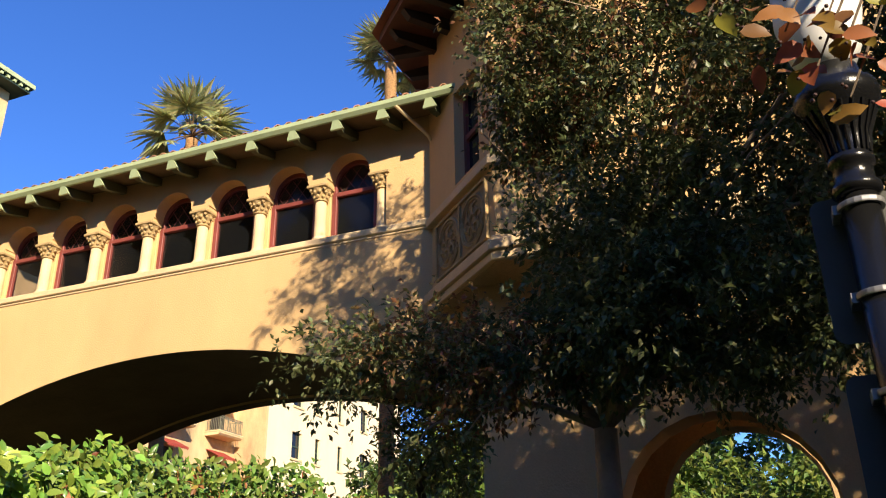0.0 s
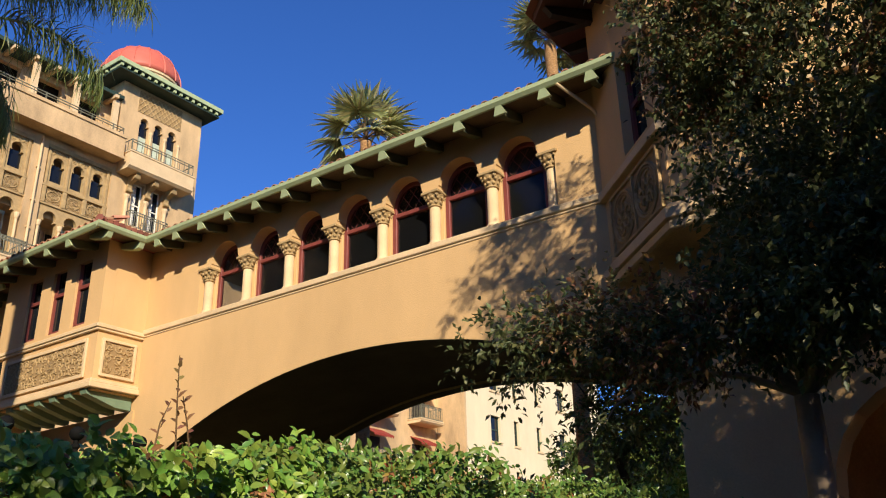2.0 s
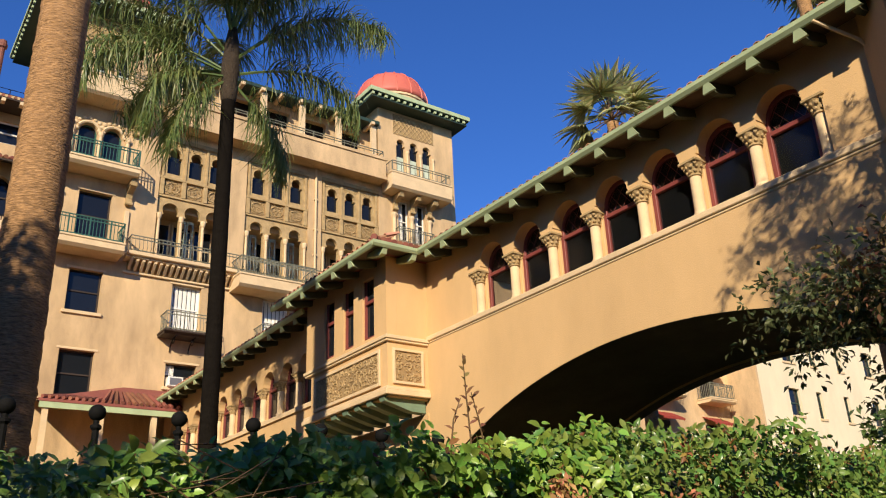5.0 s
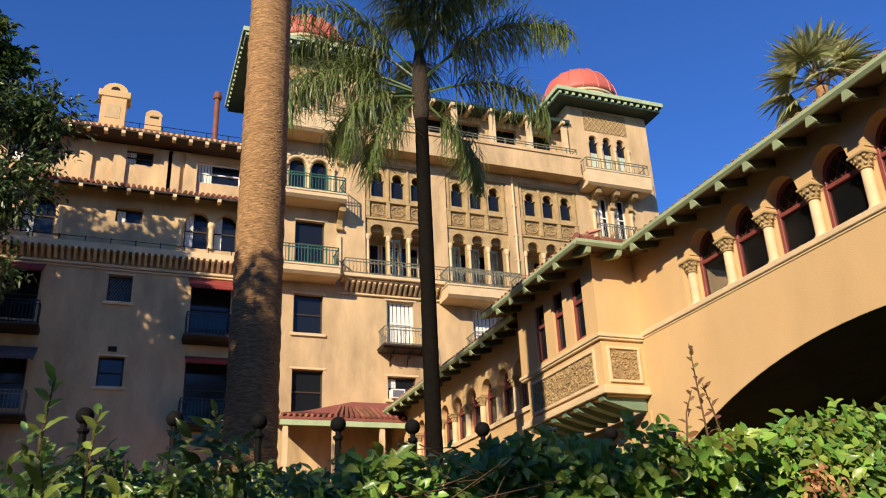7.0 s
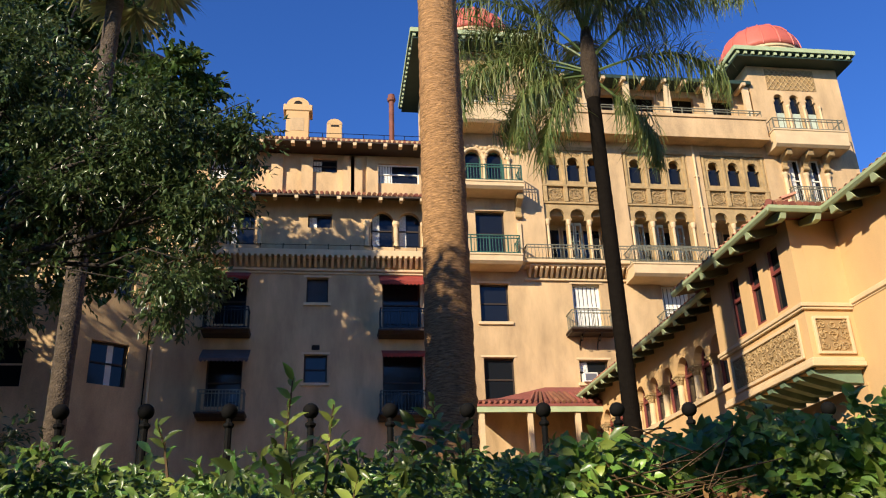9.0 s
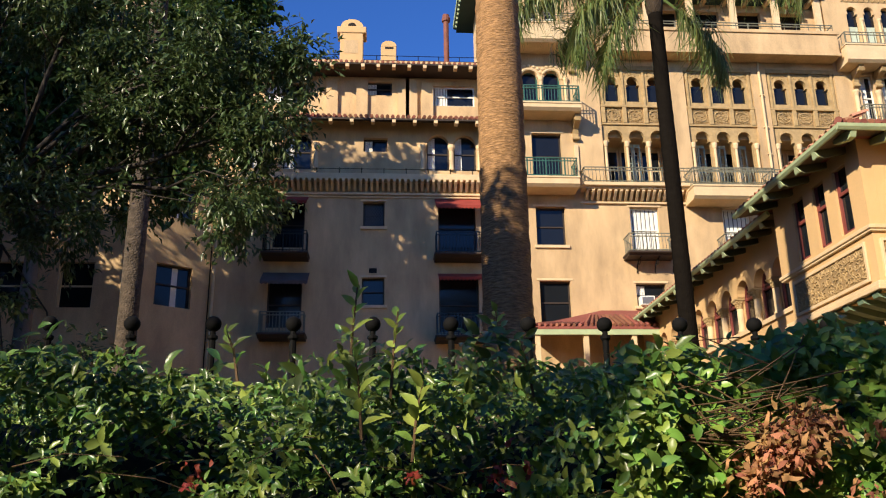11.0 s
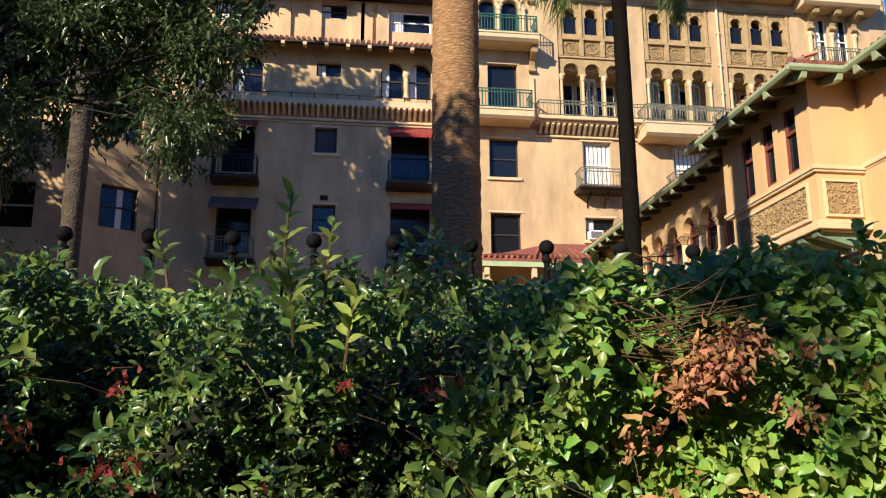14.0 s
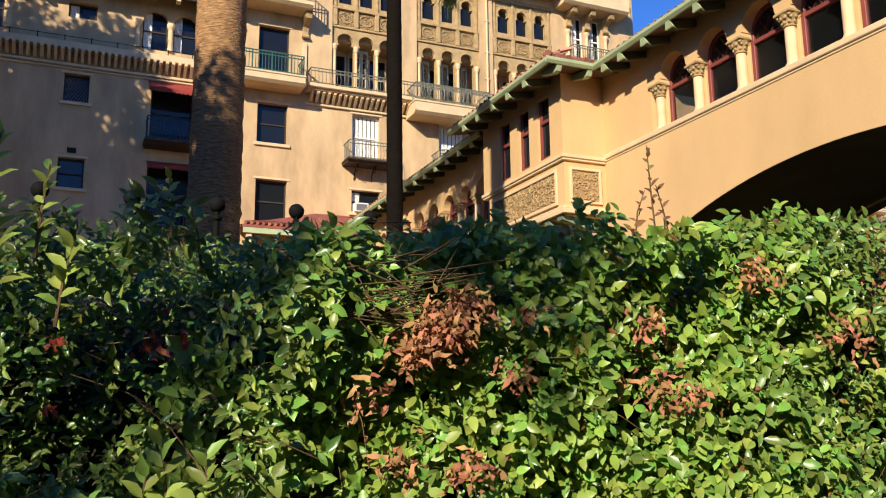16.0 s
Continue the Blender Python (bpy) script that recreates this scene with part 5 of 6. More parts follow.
# leaf outlines: across, along, lift
DARKBARK = material("dark_tree_bark", (0.05, 0.04, 0.03), 0.9, spread=0.3, size=0.3, fine=30, bump=0.5, fibre=0.3)
FINE = (np.array([(0, 0, 0), (-0.32, 0.22, 0.07), (0, 0.25, -0.02), (0.32, 0.22, 0.07), (-0.42, 0.5, 0.10), (0, 0.52, 0.0), (0.42, 0.5, 0.10), (-0.22, 0.8, 0.02), (0, 0.8, -0.05), (0.22, 0.8, 0.02), (0, 1.0, -0.14)]),
        [(0, 1, 2), (0, 2, 3), (1, 4, 5), (1, 5, 2), (2, 5, 6), (2, 6, 3), (4, 7, 8), (4, 8, 5), (5, 8, 9), (5, 9, 6), (7, 10, 8), (8, 10, 9)])
PLAIN = (np.array([(0, 0, 0), (-0.5, 0.45, 0.10), (0, 0.5, -0.02), (0.5, 0.45, 0.10), (0, 1.0, -0.10)]), [(0, 1, 2), (0, 2, 3), (1, 4, 2), (2, 4, 3)])
OVATE = (np.array([(0, 0, 0), (-0.40, 0.16, 0.06), (0, 0.2, -0.02), (0.40, 0.16, 0.06), (-0.52, 0.42, 0.08), (0, 0.45, 0.0), (0.52, 0.42, 0.08), (-0.34, 0.74, 0.02), (0, 0.76, -0.04), (0.34, 0.74, 0.02), (0, 1.0, -0.13)]), FINE[1])
CURL = (np.array([(-0.5, 0, 0), (0.5, 0, 0.1), (-0.3, 0.3, 0.14), (0.55, 0.3, -0.05), (-0.55, 0.65, -0.05), (0.25, 0.62, 0.16), (0.1, 1.0, -0.2)]), [(0, 1, 3), (0, 3, 2), (2, 3, 5), (2, 5, 4), (4, 5, 6)])
STRAP = (np.array([(-0.5, 0, 0), (0.5, 0, 0), (-0.4, 0.6, -0.05), (0.4, 0.6, -0.05), (0, 1.0, -0.22)]), [(0, 1, 3), (0, 3, 2), (2, 3, 4)])


def unit(a):
    return a / np.maximum(np.linalg.norm(a, axis=-1, keepdims=True), 1e-9)


def leaf_mesh(name, shape, pos, ahead, up, length, width, mat, parent=None, label="", smooth=True):
    """Many leaves in one mesh: each at pos, pointing ahead, its face towards up."""
    pos, ahead, up = np.asarray(pos, float), unit(np.asarray(ahead, float)), np.asarray(up, float)
    side = unit(np.cross(ahead, up))
    nrm = np.cross(side, ahead)
    v, f = shape
    length, width = np.broadcast_to(length, len(pos)), np.broadcast_to(width, len(pos))
    p = (pos[:, None] + side[:, None] * (v[None, :, 0, None] * width[:, None, None]) + ahead[:, None] * (v[None, :, 1, None] * length[:, None, None])
         + nrm[:, None] * (v[None, :, 2, None] * length[:, None, None])).reshape(-1, 3)
    tri = (np.array(f)[None] + (np.arange(len(pos)) * len(v))[:, None, None]).reshape(-1, 3)
    me = bpy.data.meshes.new(name)
    me.vertices.add(len(p))
    me.vertices.foreach_set("co", p.astype(np.float32).ravel())
    me.loops.add(tri.size)
    me.loops.foreach_set("vertex_index", tri.astype(np.int32).ravel())
    me.polygons.add(len(tri))
    me.polygons.foreach_set("loop_start", np.arange(0, tri.size, 3, dtype=np.int32))
    me.update(calc_edges=True)
    me.materials.append(mat)
    if smooth:
        me.shade_smooth()
    ob = new(name, me)
    ob.parent = parent
    if label:
        ob["label"] = label
    return ob


def hedge_top(x):
    drop = 0.07 - 0.03 * np.clip((x - 0.7) / 0.6, 0, 1) - 0.13 * np.clip((x - 2.8) / 0.6, 0, 1)
    return 2.05 - drop + 0.08 * np.exp(-((x - 0.75) / 0.4) ** 2) + 0.11 * np.clip(0.3 - x, 0, 1) + 0.04 * np.clip((0.3 - x) / 0.4, 0, 1) + 0.22 * np.clip((x - 0.8) / 1.0, 0, 1) + 0.05 * np.sin(x * 2.3 + 0.5) + 0.04 * np.sin(x * 5.1)


def bumps(x, z):
    k = 0.85 + 0.65 * np.clip(1.0 - x, 0, 1)
    return k * (0.09 * np.sin(x * 3.1 + z * 2.0) + 0.08 * np.sin(x * 6.7 - z * 4.3 + 1.0) + 0.07 * np.sin(z * 8.0 + x * 2.7))


def sprays(n, x0, x1, z0, face, leaves, size, spread=0.5, tumble=0.5):
    """Shoots on the hedge: leaf roots, headings and facings. face: 0 front, 1 top."""
    x = rng.uniform(x0, x1, n)
    if face == 0:
        z = z0 + (hedge_top(x) - z0) * rng.uniform(0, 1, n) ** 0.8
        gap = np.sin(7.3 * x + 3.1 * z + 1.0) * np.sin(8.6 * z - 4.2 * x) + 0.55 * np.sin(13.7 * x - 11.0 * z + 0.6) < -0.66 + 0.72 * np.clip((0.95 - x) / 0.5, 0, 1) - 0.35 * np.clip((-0.2 - x) / 0.4, 0, 1)
        y = 2.62 + bumps(x, z) + rng.exponential(0.13, n) - 0.06 + np.where(gap, 0.34, 0.0)
        out = unit(np.stack([rng.normal(0, spread, n), -np.ones(n), rng.normal(0.35, spread, n)], 1))
    else:
        y = rng.uniform(2.6, 4.3, n)
        z = hedge_top(x) - 0.06 + 0.05 * np.sin(y * 4 + x * 2) + 0.08 * (y - 2.7) - rng.exponential(0.07, n)
        out = unit(np.stack([rng.normal(0, spread, n), rng.normal(-0.7, spread, n), 0.6 * np.ones(n)], 1))
    base = np.stack([x, y, z], 1)
    k = np.arange(leaves)
    shoot = 0.028 * (size / 0.07)
    roots = base[:, None] + out[:, None] * (k[None, :, None] * shoot) - np.array([0, 0, 1.0]) * (k[None, :, None] ** 2 * 0.0006)
    any_ = unit(np.cross(out, rng.normal(0, 1, (n, 3))))
    other = np.cross(out, any_)
    ang = k[None] * 2.4 + rng.uniform(0, 6, n)[:, None]
    lean = any_[:, None] * np.cos(ang)[..., None] + other[:, None] * np.sin(ang)[..., None]
    head = unit(out[:, None] * 0.55 + lean + np.array([0, 0, -0.25]) + rng.normal(0, 0.25, (n, leaves, 3)))
    facing = unit(out[:, None] * 1.0 + np.array([-0.55, -0.65, 0.55]) + rng.normal(0, tumble, (n, leaves, 3)))
    length = size * rng.uniform(0.6, 1.25, (n, leaves))
    return roots.reshape(-1, 3), head.reshape(-1, 3), facing.reshape(-1, 3), length.reshape(-1), base, out


hedge = thing("hedge", "dense evergreen hedge of glossy leaves with dead brown patches over a fence", "hedge", kind="stuff")
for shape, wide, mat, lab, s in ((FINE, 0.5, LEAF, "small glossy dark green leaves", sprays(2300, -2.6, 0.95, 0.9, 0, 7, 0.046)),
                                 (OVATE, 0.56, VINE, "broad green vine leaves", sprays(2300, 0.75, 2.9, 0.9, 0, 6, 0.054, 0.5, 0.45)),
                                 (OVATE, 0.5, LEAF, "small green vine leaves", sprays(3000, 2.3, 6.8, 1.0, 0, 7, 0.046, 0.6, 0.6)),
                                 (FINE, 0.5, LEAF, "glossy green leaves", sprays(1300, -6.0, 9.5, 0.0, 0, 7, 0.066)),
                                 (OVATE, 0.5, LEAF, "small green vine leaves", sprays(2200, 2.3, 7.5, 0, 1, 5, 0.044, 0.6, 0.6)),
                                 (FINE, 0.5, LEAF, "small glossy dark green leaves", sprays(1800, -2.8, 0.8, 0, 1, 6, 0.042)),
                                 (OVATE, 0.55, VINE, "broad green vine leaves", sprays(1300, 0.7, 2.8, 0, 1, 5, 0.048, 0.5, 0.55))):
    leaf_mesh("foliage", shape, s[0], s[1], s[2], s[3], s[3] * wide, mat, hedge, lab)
s = sprays(420, -2.2, 1.0, 0.9, 0, 6, 0.048)
leaf_mesh("young_foliage", FINE, s[0], s[1], s[2], s[3], s[3] * 0.46, YOUNG, hedge, "yellow-green young leaves")
# brighter leaves only below a height: the hedge's sunlit lower part put into colour
s = sprays(1000, 0.35, 3.6, 1.0, 0, 6, 0.056, 0.5, 0.45)
low = s[0][:, 2] < 1.62 + 0.12 * np.sin(s[0][:, 0] * 5) + 0.2 * np.clip(s[0][:, 0] - 1.3, 0, 1.5)
leaf_mesh("young_foliage", OVATE, s[0][low], s[1][low], s[2][low], s[3][low], s[3][low] * 0.58, YOUNG, hedge, "yellow-green vine leaves, brightened for the sunlit lower hedge")
s = sprays(520, 0.7, 2.4, 0.9, 0, 6, 0.06, 0.5, 0.3)
low = s[0][:, 2] < 1.6 + 0.1 * np.sin(s[0][:, 0] * 6)
leaf_mesh("young_foliage", OVATE, s[0][low], s[1][low], s[2][low], s[3][low], s[3][low] * 0.56, YOUNG, hedge, "yellow-green vine leaves, brightened for the sunlit lower hedge")
s = sprays(420, -2.4, 6.5, 1.1, 1, 5, 0.052)
leaf_mesh("young_foliage", FINE, s[0], s[1], s[2], s[3], s[3] * 0.55, YOUNG, hedge, "yellow-green young leaves")
TURNING = leaf_material("turning_leaf", (0.26, 0.12, 0.04), 0.45, 0.05, 0.3)
for face, n in ((1, 420), (0, 420)):
    s = sprays(n, 1.7, 5.5, 1.2, face, 4, 0.042)
    leaf_mesh("turning_foliage", FINE, s[0], s[1], s[2], s[3], s[3] * 0.5, TURNING, hedge, "reddish-brown turning leaves")
# dead patches: crumpled rust-coloured leaves hanging in bunches
bunches = [(1.20, 1.79, 0.065, 520), (1.32, 1.86, 0.05, 320), (1.10, 1.71, 0.04, 90), (2.0, 1.61, 0.06, 50), (1.07, 1.39, 0.05, 40), (1.3, 1.36, 0.05, 50), (1.53, 1.85, 0.025, 16), (2.4, 2.02, 0.07, 60), (2.1, 1.57, 0.05, 40), (0.98, 1.59, 0.05, 36),
           (0.37, 1.73, 0.04, 30), (0.13, 1.72, 0.02, 8), (1.98, 1.83, 0.05, 40), (1.44, 1.66, 0.04, 30), (-0.5, 1.72, 0.04, 16), (-0.45, 1.5, 0.05, 30), (-0.1, 1.42, 0.05, 30), (0.12, 1.55, 0.02, 8), (-0.75, 1.6, 0.04, 20), (2.8, 1.8, 0.07, 50), (3.3, 2.0, 0.08, 50)]
P, A, U, L = [], [], [], []
for bx, bz, r, n in bunches:
    q = np.stack([rng.normal(bx, r * 0.7, n), 2.40 + bumps(bx, bz) + rng.normal(0, 0.05, n), rng.normal(bz, r * 0.6, n)], 1)
    P.append(q)
    A.append(np.stack([rng.normal(0, 0.8, n), rng.normal(-0.2, 0.8, n), rng.normal(-0.6, 0.8, n)], 1))
    U.append(rng.normal(0, 1, (n, 3)) + np.array([0, -0.8, 0.2]))
    L.append(rng.uniform(0.02, 0.055, n))
P, A, U, L = (np.concatenate(a) for a in (P, A, U, L))
RED = leaf_material("red_young_leaf", (0.34, 0.075, 0.04), 0.5, 0.02, 0.3)
red = P[:, 0] < 0.7
leaf_mesh("dead_leaves", CURL, P[~red], A[~red], U[~red], L[~red] * 1.25, L[~red] * 0.36, DEAD, hedge, "crumpled rust-brown dead leaves", False)
leaf_mesh("red_leaves", CURL, P[red], A[red], U[red], L[red] * 0.8, L[red] * 0.34, RED, hedge, "small shrivelled red leaves", False)
# thin bare stems
bm = bmesh.new()
r_ = random.Random(5)
for i in range(70):
    x, z = r_.uniform(-2, 4.2), r_.uniform(1.3, 1.85)
    y = 2.55 + float(bumps(x, z))
    d = Vector((r_.uniform(-1, 1), r_.uniform(-0.5, 0.1), r_.uniform(-0.5, 0.3))).normalized()
    l = r_.uniform(0.12, 0.4)
    p = Vector((x, y, z))
    tube(bm, [p, p + d * l * 0.5 + Vector((0, -0.02, 0.02)), p + d * l], [0.0018, 0.0015, 0.001], 4)
for i in range(26):
    a = Vector((1.25 + r_.uniform(-0.2, 0.1), 2.46, 1.97 + r_.uniform(-0.15, 0.08)))
    tube(bm, [a, a + Vector((-r_.uniform(0.05, 0.25), -0.03, r_.uniform(-0.1, 0.08))), a + Vector((r_.uniform(-0.4, 0.25), -0.01, r_.uniform(-0.05, 0.15)))], 0.0022, 4)
part("bare_stems", bm, STEM, hedge, "thin bare brown stems")
# upright shoots above the hedge
for x, y, z0, h, n, big, mat in ((-0.06, 2.42, 1.98, 0.29, 16, 0.06, YOUNG), (0.06, 2.45, 1.98, 0.21, 12, 0.055, YOUNG), (-0.02, 2.4, 1.86, 0.2, 12, 0.08, YOUNG), (0.12, 2.42, 1.8, 0.18, 10, 0.075, YOUNG), (0.42, 2.75, 2.12, 0.16, 9, 0.055, YOUNG), (0.5, 2.6, 2.0, 0.12, 8, 0.05, YOUNG), (-0.4, 2.6, 2.05, 0.12, 8, 0.06, LEAF), (0.42, 2.38, 1.22, 0.26, 14, 0.075, YOUNG), (0.52, 2.36, 1.24, 0.2, 12, 0.075, YOUNG), (0.34, 2.38, 1.2, 0.2, 12, 0.07, YOUNG),
                              (2.62, 3.2, 2.34, 0.42, 15, 0.05, RUSTLEAF), (2.72, 3.22, 2.34, 0.24, 9, 0.05, RUSTLEAF), (2.5, 3.2, 2.34, 0.2, 8, 0.045, RUSTLEAF)):
    shoot = new("shoot")
    shoot.parent = hedge
    lx = r_.uniform(-0.05, 0.05) * (2.0 if mat is RUSTLEAF else 1.0)
    tip = Vector((x + lx, y - 0.02, z0 + h))
    part("stem", tube(bmesh.new(), [(x, y, z0 - 0.04), (x + lx * 0.4, y, z0 + h * 0.5), tip], [0.005, 0.004, 0.002], 5), STEM, shoot)
    k = np.arange(n)
    t = k / n
    pos = np.stack([x + lx * t, y - 0.02 * t, z0 + h * t], 1)
    an = k * 2.4 + x * 9
    leaf_mesh("leaves", FINE, pos, np.stack([np.cos(an), np.sin(an) * 0.8, 0.35 + 0.8 * t], 1), np.stack([-0.3 + 0 * t, -0.7 + 0 * t, 0.7 + 0 * t], 1), big * rng.uniform(0.7, 1.15, n), big * 0.5, mat, shoot)
# near-black sheet that stands in for the shade inside the hedge
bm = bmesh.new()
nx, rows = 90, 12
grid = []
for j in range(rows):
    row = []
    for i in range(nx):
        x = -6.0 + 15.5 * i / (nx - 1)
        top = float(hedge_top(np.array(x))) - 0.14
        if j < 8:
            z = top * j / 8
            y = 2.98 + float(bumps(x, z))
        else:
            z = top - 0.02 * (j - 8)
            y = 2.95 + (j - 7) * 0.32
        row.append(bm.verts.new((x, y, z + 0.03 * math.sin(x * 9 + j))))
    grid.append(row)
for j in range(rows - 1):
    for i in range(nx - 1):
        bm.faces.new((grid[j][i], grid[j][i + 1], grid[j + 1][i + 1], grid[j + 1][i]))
part("inner_twigs", bm, INNER_SHADE, hedge, "near-black sheet for the shade inside the hedge")

# ---------- iron fence behind the hedge ----------
DULLIRON = material("dull_black_iron", (0.008, 0.008, 0.008), 0.8, spread=0.3, size=0.2, fine=80, bump=0.1, spec=0.1)
fence = thing("iron_fence", "black iron picket fence with round ball finials behind the hedge", "fence")
p0 = None
for i in range(21):
    x = -3.85 + 0.3835 * i
    m = Matrix.Translation((x, 4.09, 0))
    if p0 is None:
        p0 = part("picket", lathe(bmesh.new(), [(0.016, 0.0), (0.016, 2.44), (0.026, 2.45), (0.026, 2.462), (0.014, 2.47), (0.014, 2.49)], seg=8), DULLIRON, fence)
        f0 = part("ball_finial", lathe(bmesh.new(), [(0.038 * math.sin(a) + 0.001, 2.522 - 0.038 * math.cos(a)) for a in [math.pi * k / 10 for k in range(11)]], seg=16), DULLIRON, p0, "round black ball finial", True)
        p0.matrix_basis = m
    else:
        again(f0, Matrix(), again(p0, m, fence))
for z in (0.3, 2.1):
    part("rail", B(-4.1, 3.8, 4.07, 4.11, z, z + 0.04), DULLIRON, fence)


# ---------- trees ----------
GROUPS = {"garden_shrub": "shrubs behind the fence", "street_tree": "trees along the street", "background_tree": "trees beyond the bridge", "shrub": "shrubs beyond the bridge"}

def limb_tree(name, label, base, height, limbs, bark, leafmat, blobs, n, size, seed, trunk_r=0.16, ratio=0.5, droop=0.35, twig=0.5, shell=0.5, shape=PLAIN, per=55, slim=1.0):
    """A tree: bent trunk and limbs towards the leaf masses, and leaves in clumps with gaps. blobs: (x, y, z, rx, ry, rz, share, leaf or none)."""
    t = thing(name, label, "shrub" if "shrub" in name else "tree", at=base, group=GROUPS.get(name, ""))
    rr = random.Random(seed)
    g = np.random.default_rng(seed)
    o = Vector(base)
    bm = bmesh.new()
    fork = o + Vector((rr.uniform(-0.2, 0.2), rr.uniform(-0.2, 0.2), height))
    tube(bm, [o, o.lerp(fork, 0.35) + Vector((0.06, -0.05, 0)), o.lerp(fork, 0.7) + Vector((-0.05, 0.04, 0)), fork], [trunk_r * 1.25, trunk_r, trunk_r * 0.9, trunk_r * 0.8], 10)
    put(bm, Matrix.Translation(-o))
    part("trunk", bm, bark, t, smooth=True)
    total = sum(b[6] for b in blobs)
    for bx, by, bz, rx, ry, rz, share, *own in blobs:
        c = Vector((bx, by, bz))
        bm = bmesh.new()
        # one bough into the leaf mass, twigs forking off along it
        bow = fork.lerp(c, 0.5) + Vector((rr.uniform(-0.5, 0.5), rr.uniform(-0.5, 0.5), rr.uniform(0.1, 0.6)))
        bough = [fork, fork.lerp(bow, 0.5) + Vector((rr.uniform(-0.15, 0.15), rr.uniform(-0.15, 0.15), 0.1)), bow, bow.lerp(c, 0.55) + Vector((0, 0, 0.1)), c]
        tube(bm, bough, [slim * trunk_r * q for q in (0.62, 0.5, 0.4, 0.28, 0.14)], 7)
        for k in range(limbs * 2):
            f = rr.choice((2, 3, 3, 4))
            root = bough[f - 1].lerp(bough[f], rr.uniform(0.2, 1.0))
            e = c + Vector((rr.uniform(-rx, rx), rr.uniform(-ry, ry), rr.uniform(-rz, rz))) * 0.85
            mid = root.lerp(e, 0.5) + (e - root).length * Vector((rr.uniform(-0.2, 0.2), rr.uniform(-0.2, 0.2), rr.uniform(-0.05, 0.2)))
            tube(bm, [root, mid, e], [slim * trunk_r * q for q in (0.22, 0.14, 0.05)], 5)
        put(bm, Matrix.Translation(-o))
        part("limb", bm, bark, t, smooth=True)
        m = int(n * share / total)
        clumps = max(8, int(m / per))
        d = unit(g.normal(0, 1, (clumps, 3)))
        rad = g.uniform(shell, 1.0, (clumps, 1)) ** 0.6
        cc = np.array([bx, by, bz]) + d * rad * np.array([rx, ry, rz]) * g.uniform(0.8, 1.15, (clumps, 1))
        # leaves sit along short twigs that spread out of each clump
        spread = 7
        tdir = unit(d[:, None] * 0.5 + g.normal(0, 0.75, (clumps, spread, 3)) + np.array([0, 0, -0.5 * droop]))
        idx, tw = g.integers(0, clumps, m), g.integers(0, spread, m)
        along = tdir[idx, tw]
        reach = g.uniform(0.08, 1.0, m) * g.uniform(0.7, 1.35, clumps)[idx] * twig * 1.75
        pos = cc[idx] + along * reach[:, None] + g.normal(0, 0.25, (m, 3)) * size - np.array([0, 0, 1.0]) * (reach[:, None] ** 2 * droop * 0.4)
        head = along * 0.6 + g.normal(0, 0.55, (m, 3)) + np.array([0, 0, -droop])
        face = np.array([0, 0, 1.0]) + g.normal(0, 0.6, (m, 3))
        ln = size * g.uniform(0.6, 1.3, m)
        leaf_mesh("crown", shape, pos - np.array(base), head, face, ln, ln * ratio, own[0] if own else leafmat, t)
    return t


limb_tree("crape_tree", "dense dark-leaved tree with pale twisting trunks before the tower", (7.9, 1.5, 0), 3.2, 2, PALEBARK, TREELEAF,
          [(8.0, 0.2, 6.4, 1.9, 1.6, 2.0, 4.2), (7.2, -0.9, 5.0, 1.6, 1.5, 1.4, 2.4), (7.6, 1.2, 4.8, 1.2, 0.8, 1.1, 2.2), (7.5, 3.6, 4.05, 0.8, 1.2, 0.3, 0.45), (7.6, 2.3, 3.95, 1.0, 1.3, 0.35, 0.8), (7.6, 0.0, 9.2, 2.0, 1.8, 1.7, 1.4),
           (7.3, 0.6, 4.0, 1.3, 1.3, 0.7, 2.2), (7.4, -2.4, 6.2, 1.8, 1.6, 2.0, 1.1), (7.3, 3.0, 3.3, 0.45, 0.6, 0.4, 0.14), (7.9, 2.05, 7.4, 0.9, 0.55, 1.6, 1.9), (7.9, 1.8, 9.4, 0.9, 0.7, 1.0, 0.9), (8.2, 1.6, 11.0, 1.3, 1.2, 1.2, 1.6), (7.4, -0.7, 11.6, 1.3, 1.0, 1.4, 0.8),
           (7.6, 0.1, 8.0, 1.9, 1.9, 2.0, 2.2, RUSTLEAF), (7.4, -1.6, 7.0, 1.6, 1.5, 1.8, 1.0, RUSTLEAF), (7.3, 2.6, 3.9, 0.8, 1.3, 0.4, 0.5, RUSTLEAF), (7.8, 2.0, 7.6, 0.9, 0.6, 1.6, 1.0, RUSTLEAF), (7.0, -0.6, 3.9, 1.3, 1.2, 0.7, 0.9)],
          155000, 0.076, 21, 0.13, 0.52, 0.2, 0.24, 0.15, per=90, slim=0.5)
